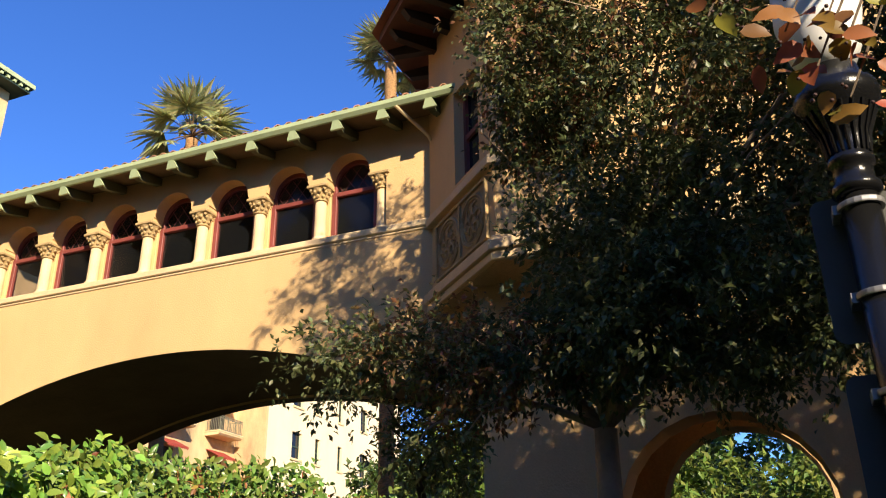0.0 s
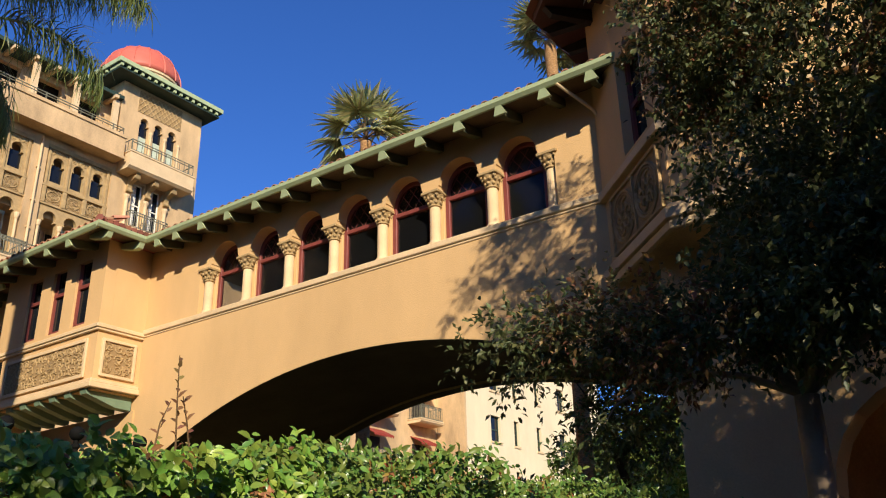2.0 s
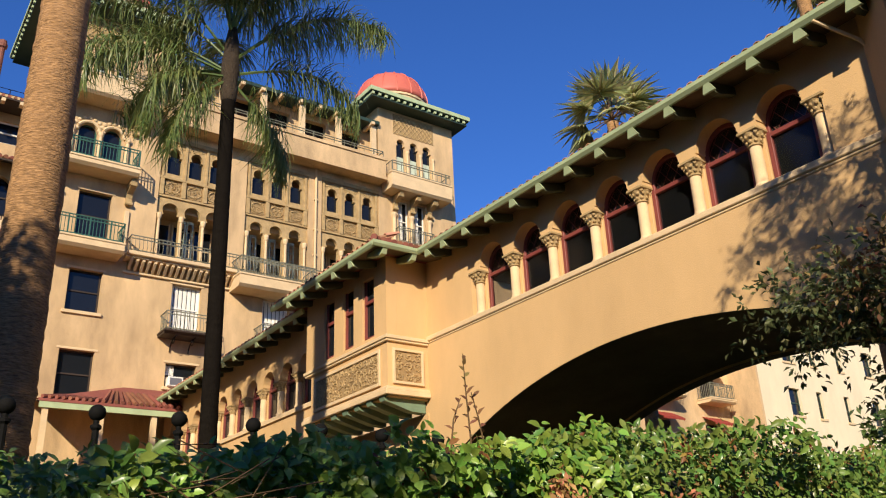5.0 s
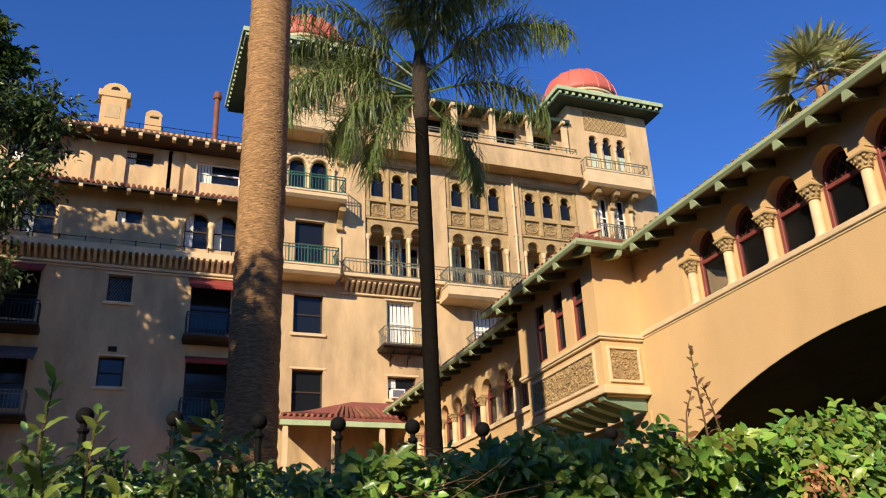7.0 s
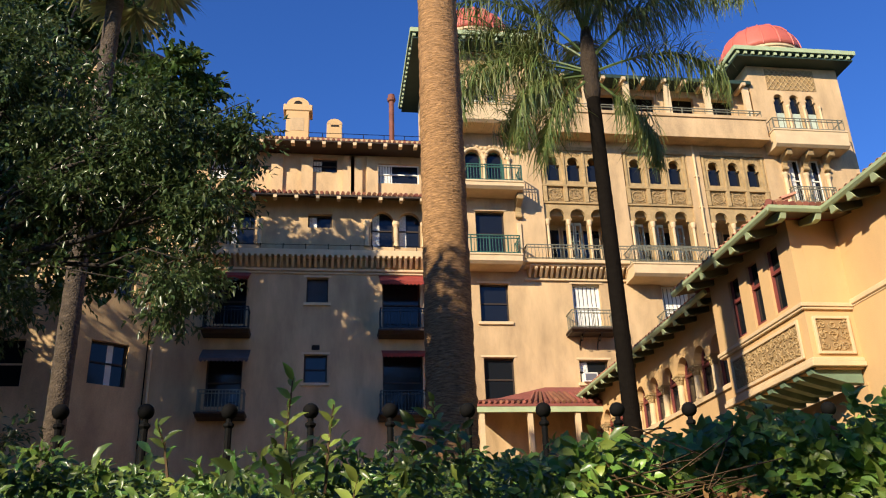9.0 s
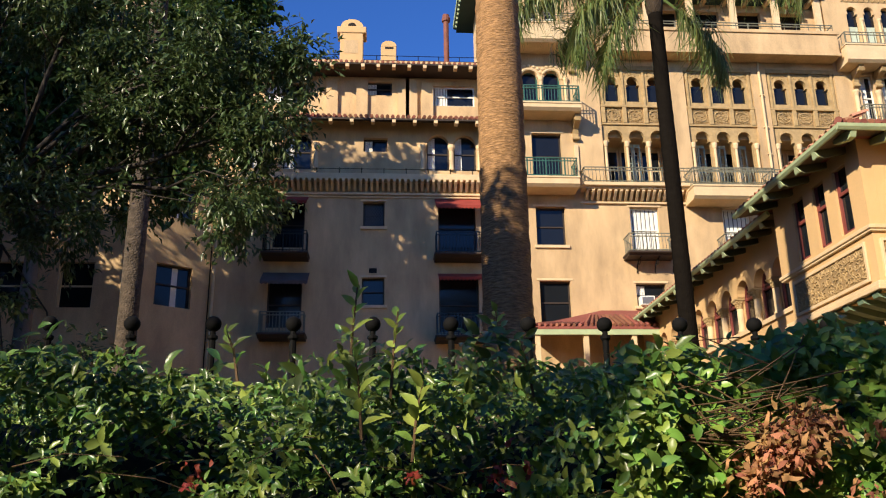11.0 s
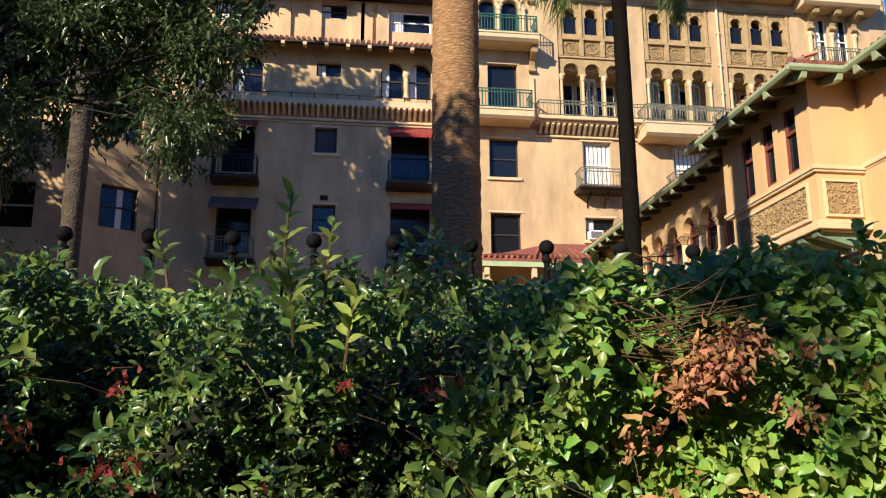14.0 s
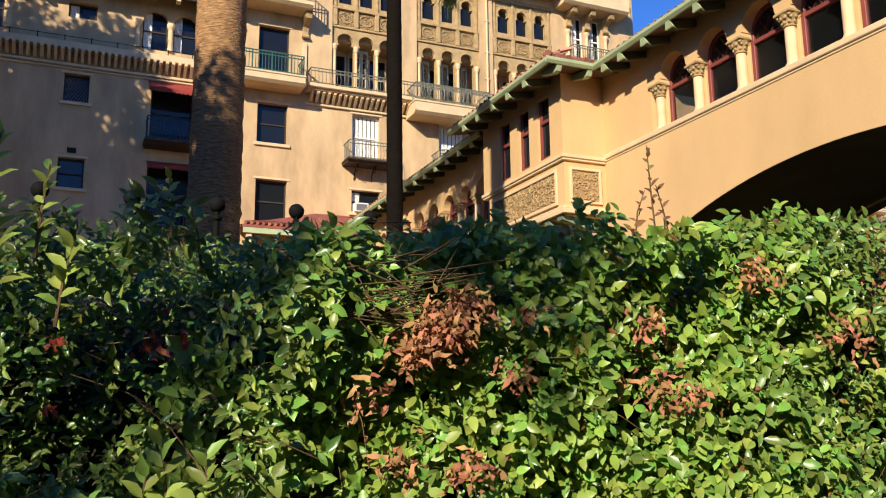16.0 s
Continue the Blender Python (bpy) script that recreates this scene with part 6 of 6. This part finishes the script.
limb_tree("fig_tree", "broad evergreen tree with glossy leaves and slender dark limbs", (-6.2, 12.5, 0), 6.0, 3, DARKBARK, SHADELEAF,
          [(-4.9, 12.2, 9.5, 1.3, 1.2, 0.9, 1.3), (-6.2, 12.0, 10.6, 1.5, 1.3, 1.0, 1.4), (-3.6, 12.2, 8.6, 1.0, 1.1, 0.8, 1.2), (-2.5, 11.8, 8.2, 0.9, 1.0, 0.8, 1.2), (-1.6, 11.9, 8.5, 0.6, 0.8, 0.5, 0.5), (-1.9, 11.9, 7.2, 0.75, 0.9, 0.6, 0.8), (-2.0, 12.0, 6.1, 0.6, 1.0, 0.55, 0.6), (-3.7, 12.2, 7.5, 1.0, 1.0, 0.5, 0.9),
           (-5.2, 12.0, 6.0, 1.4, 1.2, 0.7, 1.0), (-7.2, 12.0, 7.4, 1.7, 1.4, 1.0, 1.5), (-6.6, 11.7, 4.8, 1.5, 1.2, 0.7, 0.8), (-8.6, 12.2, 5.6, 1.5, 1.2, 1.0, 1.0), (-8.4, 12.4, 9.6, 1.8, 1.6, 1.5, 1.6), (-9.4, 12.4, 12.0, 2.0, 1.6, 1.6, 1.4), (-5.4, 11.7, 3.6, 1.6, 1.2, 0.6, 0.6)],
          62000, 0.125, 33, 0.2, 0.36, 0.4, 0.24, 0.0, per=75, slim=0.5)
# stands out of sight behind the fig tree to dapple the facade
limb_tree("tall_shade_tree", "tall spreading evergreen tree shading the hotel's lower walls", (-12.0, 29.0, 0), 11.0, 5, BARK, FIGLEAF,
          [(-11.5, 29, 19.0, 4.2, 3.0, 3.6, 3), (-8.0, 29, 18.0, 2.6, 2.5, 3.0, 2.0), (-15.0, 29, 20.5, 3.6, 3.0, 3.4, 2), (-12, 29, 24.0, 3.4, 2.6, 2.2, 1.4), (-9.0, 29, 14.0, 3.0, 2.0, 2.0, 1.4), (-6.9, 29, 18.3, 1.6, 1.5, 2.7, 1.5), (-16.5, 29, 15.0, 3.4, 2.4, 3.0, 2.0), (-20.0, 29, 18.0, 3.0, 2.4, 3.4, 1.6), (-13.0, 28, 16.0, 4.0, 2.0, 3.4, 2.4), (-6.2, 29.5, 20.6, 1.6, 1.4, 2.6, 1.2), (-10.8, 29, 24.2, 2.4, 2.0, 1.4, 0.8), (-8.2, 29.5, 24.2, 1.2, 1.4, 1.4, 0.8)],
          66000, 0.34, 41, 0.3, 0.5, 0.3, 0.5, 0.1, per=95)
# crown out of view, its leaf masses placed to shade tower and crape tree
street = limb_tree("street_tree", "street tree turning autumn orange, reaching over the pavement", (4.6, -5.4, 0), 4.2, 5, BARK, TREELEAF,
          [(2.6, -5.2, 7.9, 3.0, 2.6, 1.7, 2.6), (5.0, -5.6, 7.6, 2.6, 2.2, 2.2, 2.6), (6.8, -5.6, 6.2, 2.2, 1.9, 2.0, 2.2), (3.6, -8.4, 10.0, 2.6, 2.0, 2.0, 1.6), (2.4, -3.0, 7.2, 1.3, 1.2, 1.0, 0.5)],
          17000, 0.2, 55, 0.16, 0.6, 0.2, 0.42, 0.1)
# unseen tree, added with thin leaf masses placed to shade parts of the hedge
limb_tree("street_tree", "unseen street tree added to cast dappled shade on the hedge", (-8.0, -4.6, 0), 3.8, 5, BARK, TREELEAF,
          [(-7.4, -3.6, 6.4, 1.6, 1.6, 0.7, 0.1), (-5.55, -4.5, 6.98, 0.75, 0.5, 0.10, 0.9), (-6.95, -4.5, 6.1, 0.4, 0.5, 0.5, 0.06), (-6.05, -4.5, 6.55, 0.2, 0.4, 0.2, 0.2), (-8.6, -5.4, 8.0, 1.8, 1.6, 1.0, 0.1)],
          980, 0.16, 66, 0.15, 0.6, 0.2, 0.26, 0.1)
# unseen tree, added to shade the palm's foot and the fig tree
limb_tree("garden_tree", "unseen leafy tree added to shade the tall palm and fig tree", (-7.2, 4.6, 0), 4.4, 4, BARK, SHADELEAF,
          [(-5.3, 4.5, 8.9, 1.1, 1.1, 2.3, 3.2), (-7.4, 4.6, 7.2, 1.6, 1.6, 1.5, 1.2), (-12.3, 6.5, 10.6, 2.6, 3.0, 3.6, 6.0)],
          26000, 0.16, 91, 0.14, 0.5, 0.2, 0.4, 0.1)
# unseen tree, added to keep sun and skylight off the lower facade
limb_tree("tall_shade_tree", "unseen evergreen tree added to shade the hotel's lower walls", (-21.5, 19.0, 0), 9.0, 4, BARK, FIGLEAF,
          [(-21.5, 19, 24.0, 5.0, 4.0, 5.0, 3), (-18.2, 19.5, 20.0, 3.0, 3.0, 4.5, 1.6), (-24.5, 18.5, 18.0, 4.5, 4.0, 5.0, 2.4), (-19.5, 19, 13.5, 4.0, 3.5, 3.0, 1.6)],
          33000, 0.36, 47, 0.34, 0.5, 0.3, 0.55, 0.1, per=95)
# overhanging spray of turning leaves with dry seed pods
spray = new("overhanging_branch")
spray.parent = street
spray.matrix_parent_inverse = Matrix.Translation((-4.6, 5.4, 0))
bm = bmesh.new()
tips = [Vector((2.32, 0.07, 3.30)), Vector((2.37, -0.13, 3.22)), Vector((2.42, -0.26, 3.12)), Vector((2.38, -0.33, 3.18)), Vector((2.47, -0.27, 3.02)), Vector((2.43, -0.2, 3.12)), Vector((2.36, -0.24, 3.22))]
root = Vector((2.6, -2.4, 5.6))
for q in tips:
    mid = root.lerp(q, 0.6) + Vector((0, 0.2, 0.35))
    tube(bm, [root, root.lerp(mid, 0.5) + Vector((0, 0, 0.1)), mid, q + Vector((0, -0.06, 0.12)), q], [0.016, 0.011, 0.007, 0.004, 0.003], 5)
part("twig", bm, BARK, spray)
P, A = [], []
for q in tips:
    for k in range(6 if q is not tips[0] else 3):
        P.append(q + Vector((r_.gauss(0, 0.06), r_.gauss(0, 0.06), r_.gauss(0.05, 0.05))))
        A.append((r_.gauss(0, 0.7), r_.gauss(0, 0.7), r_.gauss(-0.5, 0.4)))
leaf_mesh("leaves", OVATE, np.array(P), np.array(A), np.array([(-0.9, 0.1, 0.4)] * len(P)) + rng.normal(0, 0.4, (len(P), 3)), rng.uniform(0.07, 0.11, len(P)), rng.uniform(0.045, 0.065, len(P)), AUTUMN, spray, "orange and olive autumn leaves")
pod = None
for k in range(46):
    c = tips[k % 5] + Vector((r_.gauss(-0.02, 0.05), r_.gauss(0.05, 0.08), r_.gauss(0.06, 0.06)))
    m = Matrix.Translation(c) @ Matrix.Scale(r_.uniform(0.8, 1.25), 4)
    if pod is None:
        bm = bmesh.new()
        bmesh.ops.create_icosphere(bm, subdivisions=1, radius=0.0065)
        pod = part("seed_pod", bm, BERRY, spray, "dry dark seed pod")
        pod.matrix_basis = m
    else:
        again(pod, m, spray)


def palm_trunk(x, y, h, r0, r1, mat, parent, lean=(0, 0), rings=90, rough=0.012, seed=1, seg=28):
    bm = bmesh.new()
    rr = random.Random(seed)
    rows = []
    for i in range(rings + 1):
        t = i / rings
        r = r0 + (r1 - r0) * t + (rough * rr.uniform(0.0, 0.9) if i % 2 else 0) + rr.uniform(-1, 1) * rough * 0.3
        rows.append([bm.verts.new((lean[0] * t + r * (1 + rr.uniform(-1, 1) * rough * 0.6 / r0) * math.cos(2 * math.pi * k / seg), lean[1] * t + r * math.sin(2 * math.pi * k / seg), h * t)) for k in range(seg)])
    for a, b in zip(rows, rows[1:]):
        for k in range(seg):
            bm.faces.new((a[k], a[(k + 1) % seg], b[(k + 1) % seg], b[k]))
    bm.faces.new(rows[-1])
    return part("trunk", bm, mat, parent, smooth=True)


PALMBARK = material("ringed_palm_bark", (0.40, 0.225, 0.095), 0.92, spread=0.8, size=0.12, fine=14, bump=0.7, streak=5.0, fibre=4.0)
# the trunk's shade is put into this near-black base colour
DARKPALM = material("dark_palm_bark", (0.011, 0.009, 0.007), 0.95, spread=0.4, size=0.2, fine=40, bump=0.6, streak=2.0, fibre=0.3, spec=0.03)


def fan_crown(parent, c, r, n, seed, mat=FANLEAF, skirt=False):
    """Stiff pleated fans on stalks, spread over a ball."""
    g = random.Random(seed)
    P, A, U, L = [], [], [], []
    for i in range(n):
        el = g.uniform(-0.55, 1.4) if not skirt else g.uniform(-1.3, 1.3)
        az = i * 2.4 + g.uniform(-0.3, 0.3)
        d = Vector((math.cos(az) * math.cos(el), math.sin(az) * math.cos(el), math.sin(el)))
        hub = Vector(c) + d * r * 0.5
        part("stalk", tube(bmesh.new(), [c, Vector(c) + d * r * 0.25 + Vector((0, 0, 0.05)), hub], [0.035, 0.025, 0.018], 4), STEM, parent)
        s = d.cross(Vector((0, 0, 1))).normalized()
        u = s.cross(d)
        for k in range(24):
            a = -1.75 + 3.5 * k / 23
            P.append(hub)
            w = d * math.cos(a) + s * math.sin(a) + Vector((0, 0, -0.12 - 0.15 * abs(a)))
            A.append(w)
            U.append(u + s * (0.5 if k % 2 else -0.5))
            L.append(r * 0.62 * g.uniform(0.8, 1.1) * (1 - 0.12 * abs(a)))
    L = np.array(L)
    leaf_mesh("crown", STRAP, np.array(P), np.array(A), np.array(U), L, 0.055 * r, mat, parent)


def fan_palm(x, y, h, r, crown, seed, mat, label, n=34, r1=None):
    t = thing("fan_palm", label, "palm tree", "fan palms round the hotel", at=(x, y, 0))
    palm_trunk(x, y, h, r, r1 or r * 0.85, mat, t, seed=seed, rings=230 if r > 0.3 else 90, rough=0.016 if r > 0.3 else 0.012)
    fan_crown(t, (0, 0, h + 0.2), crown, n, seed)
    return t


fan_palm(1.83, 11.9, 22.0, 0.385, 2.2, 3, PALMBARK, "tall fan palm with a thick brown ringed trunk", r1=0.28)
fan_palm(22.1, 18.9, 18.1, 0.25, 2.2, 5, PALMBARK, "fan palm with a bushy green crown behind the bridge", 24)
fan_palm(23.7, 11.5, 20.4, 0.25, 1.8, 6, PALMBARK, "fan palm rising behind the street tower", 26)
# mottled bark, darkened so that the sunlit trunk looks shaded
GREYPALM = material("mottled_grey_palm_bark", (0.10, 0.075, 0.052), 0.92, spread=0.8, size=0.2, fine=22, bump=1.0, streak=2.0, fibre=1.2)
fan_palm(-5.75, 19.3, 17.6, 0.24, 2.3, 8, GREYPALM, "fan palm with a mottled trunk beside the hotel wing", 34)

# thin leaflets that arch outwards and hang
DROOP = (np.array([(-0.5, 0, 0), (0.5, 0, 0), (-0.5, 0.22, 0.03), (0.5, 0.22, 0.03), (-0.45, 0.42, -0.10), (0.45, 0.42, -0.10), (-0.35, 0.54, -0.38), (0.35, 0.54, -0.38), (0, 0.60, -0.82)]),
         [(0, 1, 3), (0, 3, 2), (2, 3, 5), (2, 5, 4), (4, 5, 7), (4, 7, 6), (6, 7, 8)])
BOOTS = material("fibrous_palm_boots", (0.05, 0.034, 0.02), 0.95, spread=0.6, size=0.15, fine=30, bump=1.0, fibre=0.3)
queen = thing("queen_palm", "slender palm with a dark trunk and long drooping feathery fronds", "palm tree", at=(7.49, 19.94, -0.415))
queen.scale = (1.25, 1.25, 1.25)
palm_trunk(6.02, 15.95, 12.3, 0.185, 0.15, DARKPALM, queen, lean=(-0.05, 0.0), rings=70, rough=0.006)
part("crownshaft", lathe(bmesh.new(), [(0.14, 12.1), (0.17, 12.2), (0.20, 12.45), (0.17, 12.7), (0.21, 12.9), (0.19, 13.3), (0.15, 13.8), (0.06, 14.4)], (-0.05, 0, 0), 14), BOOTS, queen, "brown fibrous leaf bases", True)
g = random.Random(12)
# heading, rise, length, curl, start height
FRONDS = [(195, -0.75, 2.7, 0.5, 12.75), (-12, -0.8, 2.5, 0.45, 12.75), (-20, 0.30, 3.5, 1.25, 12.85), (158, 0.55, 3.9, 1.15, 12.9), (170, 0.35, 3.5, 1.2, 12.85), (186, -0.2, 2.9, 1.3, 12.8), 
          (-14, 0.85, 4.3, 0.95, 13.2), (-30, 0.72, 4.0, 1.0, 13.2), (165, 0.95, 4.2, 0.95, 13.3), (150, 0.85, 4.0, 1.0, 13.2), (75, 0.9, 3.6, 1.0, 13.3), (125, 0.4, 3.3, 1.2, 12.9),
          (250, 1.25, 3.2, 1.35, 13.9), (275, 1.3, 3.1, 1.4, 13.9), (300, 1.25, 3.2, 1.35, 13.9), (225, 1.2, 3.3, 1.2, 13.8), (330, 1.15, 3.6, 1.1, 13.8), (0, 1.25, 3.8, 0.9, 13.8), (85, 1.35, 3.4, 0.9, 13.8), (200, 1.3, 3.6, 1.0, 13.8)]
for az, el, ln, curl, z in FRONDS:
    fr = new("frond")
    fr.parent = queen
    a = radians(az)
    pts = []
    p = Vector((-0.05, 0, z))
    e = el
    for k in range(15):
        pts.append(p.copy())
        p = p + Vector((math.cos(a) * math.cos(e), math.sin(a) * math.cos(e), math.sin(e))) * (ln / 14)
        e -= curl * (0.02 + 0.0135 * k)
    part("rib", tube(bmesh.new(), pts, [0.038 - 0.0025 * k for k in range(15)], 5), FROND, fr)
    P, A, U, L = [], [], [], []
    for k in range(120):
        t = 0.24 + 0.76 * k / 119
        f = t * 14
        i = min(int(f), 13)
        q = pts[i].lerp(pts[i + 1], f - i)
        d = (pts[i + 1] - pts[i]).normalized()
        s = d.cross(Vector((0, 0, 1))).normalized()
        for sg in (-1, 1):
            P.append(q)
            A.append(s * sg * g.uniform(0.35, 1.0) + d * g.uniform(0.1, 0.9) + Vector((0, 0, g.uniform(-0.8, 0.7))))
            U.append(Vector((0, 0, 1)) + s * g.uniform(-0.3, 0.3) + Vector((g.uniform(-0.2, 0.2), g.uniform(-0.2, 0.2), 0)))
            L.append((0.45 + 0.65 * math.sin(math.pi * min(1.0, 0.12 + 0.8 * t))) * g.uniform(0.7, 1.25))
    L = np.array(L)
    leaf_mesh("leaf_blade", DROOP, np.array(P), np.array(A), np.array(U), L, 0.025, FROND, fr)


# shrubs and small trees seen under the bridge and through the passage
for x, y, z, rx, rz, n, sz, mat, lab in ((26, 11.0, 3.0, 2.2, 2.6, 5200, 0.25, SUNNY, "sunlit shrub under the bridge"), (19.5, 8.4, 1.4, 1.8, 1.5, 2600, 0.16, FIGLEAF, "dark shrub under the bridge"), (25, 3.2, 3.0, 2.8, 3.0, 9000, 0.26, SUNNY, "sunlit tree beyond the passage"),
                                        (24, -1.6, 2.8, 2.8, 3.0, 9000, 0.26, SUNNY, "sunlit shrubs beyond the passage"), (40, 18.0, 4.4, 2.2, 4.2, 5200, 0.32, FIGLEAF, "leafy tree before the far range"), (36, 12.5, 5.0, 3.6, 5.0, 11000, 0.36, SUNNY, "leafy tree beyond the bridge"),
                                        (36, 5.5, 5.0, 4.0, 5.2, 11000, 0.4, FIGLEAF, "leafy tree beyond the passage"), (35, -2.5, 5.0, 4.0, 5.0, 11000, 0.4, SUNNY, "leafy tree beyond the passage"), (46, 21.5, 5.0, 3.6, 5.4, 12000, 0.45, FIGLEAF, "leafy tree before the far range"), (43, 16.0, 5.5, 4.2, 5.6, 14000, 0.45, SUNNY, "leafy tree beyond the bridge"), (52, 6.0, 7.0, 6.0, 7.0, 11000, 0.6, FIGLEAF, "tall leafy tree beyond the passage"), (50, -5.0, 7.0, 6.0, 7.0, 11000, 0.6, FIGLEAF, "tall leafy tree beyond the passage"), (30, 9.5, 5.6, 3.2, 4.6, 9000, 0.32, SUNNY, "leafy tree beyond the bridge")):
    limb_tree("shrub" if z < 4 else "background_tree", lab, (x, y, 0), 0.8, 3, BARK, mat, [(x, y, z, rx, rx, rz, 1)], n, sz, int(x * 7 + y), 0.07, 0.5, 0.2, 0.5, 0.1)
# unseen shrubs, added to keep light off the vault
for i, (x, y, r, z) in enumerate(((15.2, 9.5, 1.5, 1.9), (16.8, 14.0, 1.7, 2.0), (15.4, 18.0, 1.6, 2.0), (20.5, 12.0, 1.9, 2.4), (20.8, 16.0, 1.9, 2.4), (17.5, 10.6, 1.6, 1.9))):
    limb_tree("shrub", "unseen leafy shrub under the bridge, added to darken the vault", (x, y, 0), 0.8, 3, BARK, FIGLEAF, [(x, y, z, r * 1.2, r * 1.2, z * 0.85, 1)], 3600, 0.2, 300 + i, 0.06, 0.5, 0.2, 0.4, 0.1)
limb_tree("small_tree", "slim dark tree standing under the bridge", (17.6, 7.6, 0), 3.4, 5, BARK, TREELEAF, [(17.6, 7.2, 5.2, 1.6, 1.4, 0.9, 1)], 3600, 0.13, 77, 0.2, 0.45, 0.3, 0.35, 0.2)

# hidden by the hedge; added to cut light bounced up from the ground
for i, (x, y, r) in enumerate(((6.5, 8.5, 1.5), (9.5, 11.5, 1.6), (10.5, 15.0, 1.6), (7.5, 13.0, 1.5), (10.8, 8.2, 1.4), (4.2, 10.5, 1.4), (9.0, 18.0, 1.7), (4.6, 7.0, 1.2), (5.5, 20.0, 1.8), (15.0, 12.5, 1.5), (15.5, 16.0, 1.5))):
    limb_tree("garden_shrub", "rounded green shrub behind the fence, unseen, added to cut ground bounce", (x, y, 0), 0.5, 3, BARK, FIGLEAF, [(x, y, 1.5, r * 1.15, r * 1.15, 1.3, 1)], 3200, 0.2, 200 + i, 0.05, 0.5, 0.2, 0.35, 0.3)

# ---------- street lamp ----------
lampost = thing("street_lamp", "black cast-iron street lamp with a frosted globe and clamped signs", "street lamp", at=(3.91, -0.40, 0))
part("base", lathe(bmesh.new(), [(0.24, 0.0), (0.24, 0.25), (0.2, 0.3), (0.17, 0.7), (0.12, 0.8)], seg=20), IRON, lampost, smooth=True)
part("shaft", lathe(bmesh.new(), [(0.095, 0.8), (0.088, 2.2), (0.08, 3.38)], seg=24), IRON, lampost, smooth=True)
cap = part("capital", lathe(bmesh.new(), [(0.085, 3.34), (0.105, 3.36), (0.105, 3.39), (0.085, 3.41), (0.085, 3.48), (0.10, 3.49), (0.10, 3.52), (0.085, 3.54), (0.10, 3.64), (0.15, 3.76), (0.185, 3.80), (0.19, 3.84), (0.18, 3.88), (0.13, 3.93), (0.12, 3.99)], seg=28), IRON, lampost, "flared black capital", True)
for k in range(20):
    a = 2 * math.pi * k / 20
    part("flute", tube(bmesh.new(), [(0.09 * math.cos(a), 0.09 * math.sin(a), 3.54), (0.105 * math.cos(a), 0.105 * math.sin(a), 3.64), (0.155 * math.cos(a), 0.155 * math.sin(a), 3.76)], 0.008, 4), IRON, cap)
part("globe", lathe(bmesh.new(), [(0.11, 3.99), (0.16, 4.1), (0.2, 4.3), (0.19, 4.5), (0.13, 4.68), (0.05, 4.78), (0.02, 4.85)], seg=28), FROSTED, lampost, "frosted white glass globe", True)


def sign(z0, z1, name, u0, u1):
    """A flat sign seen from behind, clamped to the shaft."""
    bm = bmesh.new()
    r, k = 0.05, 5
    pts = []
    for cx, cz, a0 in ((u1 - r, z1 - r, 0), (u0 + r, z1 - r, 1), (u0 + r, z0 + r, 2), (u1 - r, z0 + r, 3)):
        for i in range(k):
            a = math.pi / 2 * (a0 + i / (k - 1))
            pts.append((0.11, cx + r * math.cos(a), cz + r * math.sin(a)))
    prism(bm, pts, (0.006, 0, 0))
    s = part("sign_panel", bm, SIGNBACK, lampost, "grey metal back of a sign")
    for z in (z0 + 0.15, z1 - 0.12):
        part("clamp", lathe(bmesh.new(), [(0.097, z), (0.099, z + 0.006), (0.099, z + 0.02), (0.097, z + 0.026)], seg=20), GREY, lampost, "steel clamp band")
        part("clamp_bolt", B(-0.01, 0.11, 0.085, 0.115, z - 0.01, z + 0.036), GREY, lampost)


sign(2.72, 3.40, "upper", -0.16, 0.20)
sign(1.75, 2.58, "lower", -0.16, 0.20)
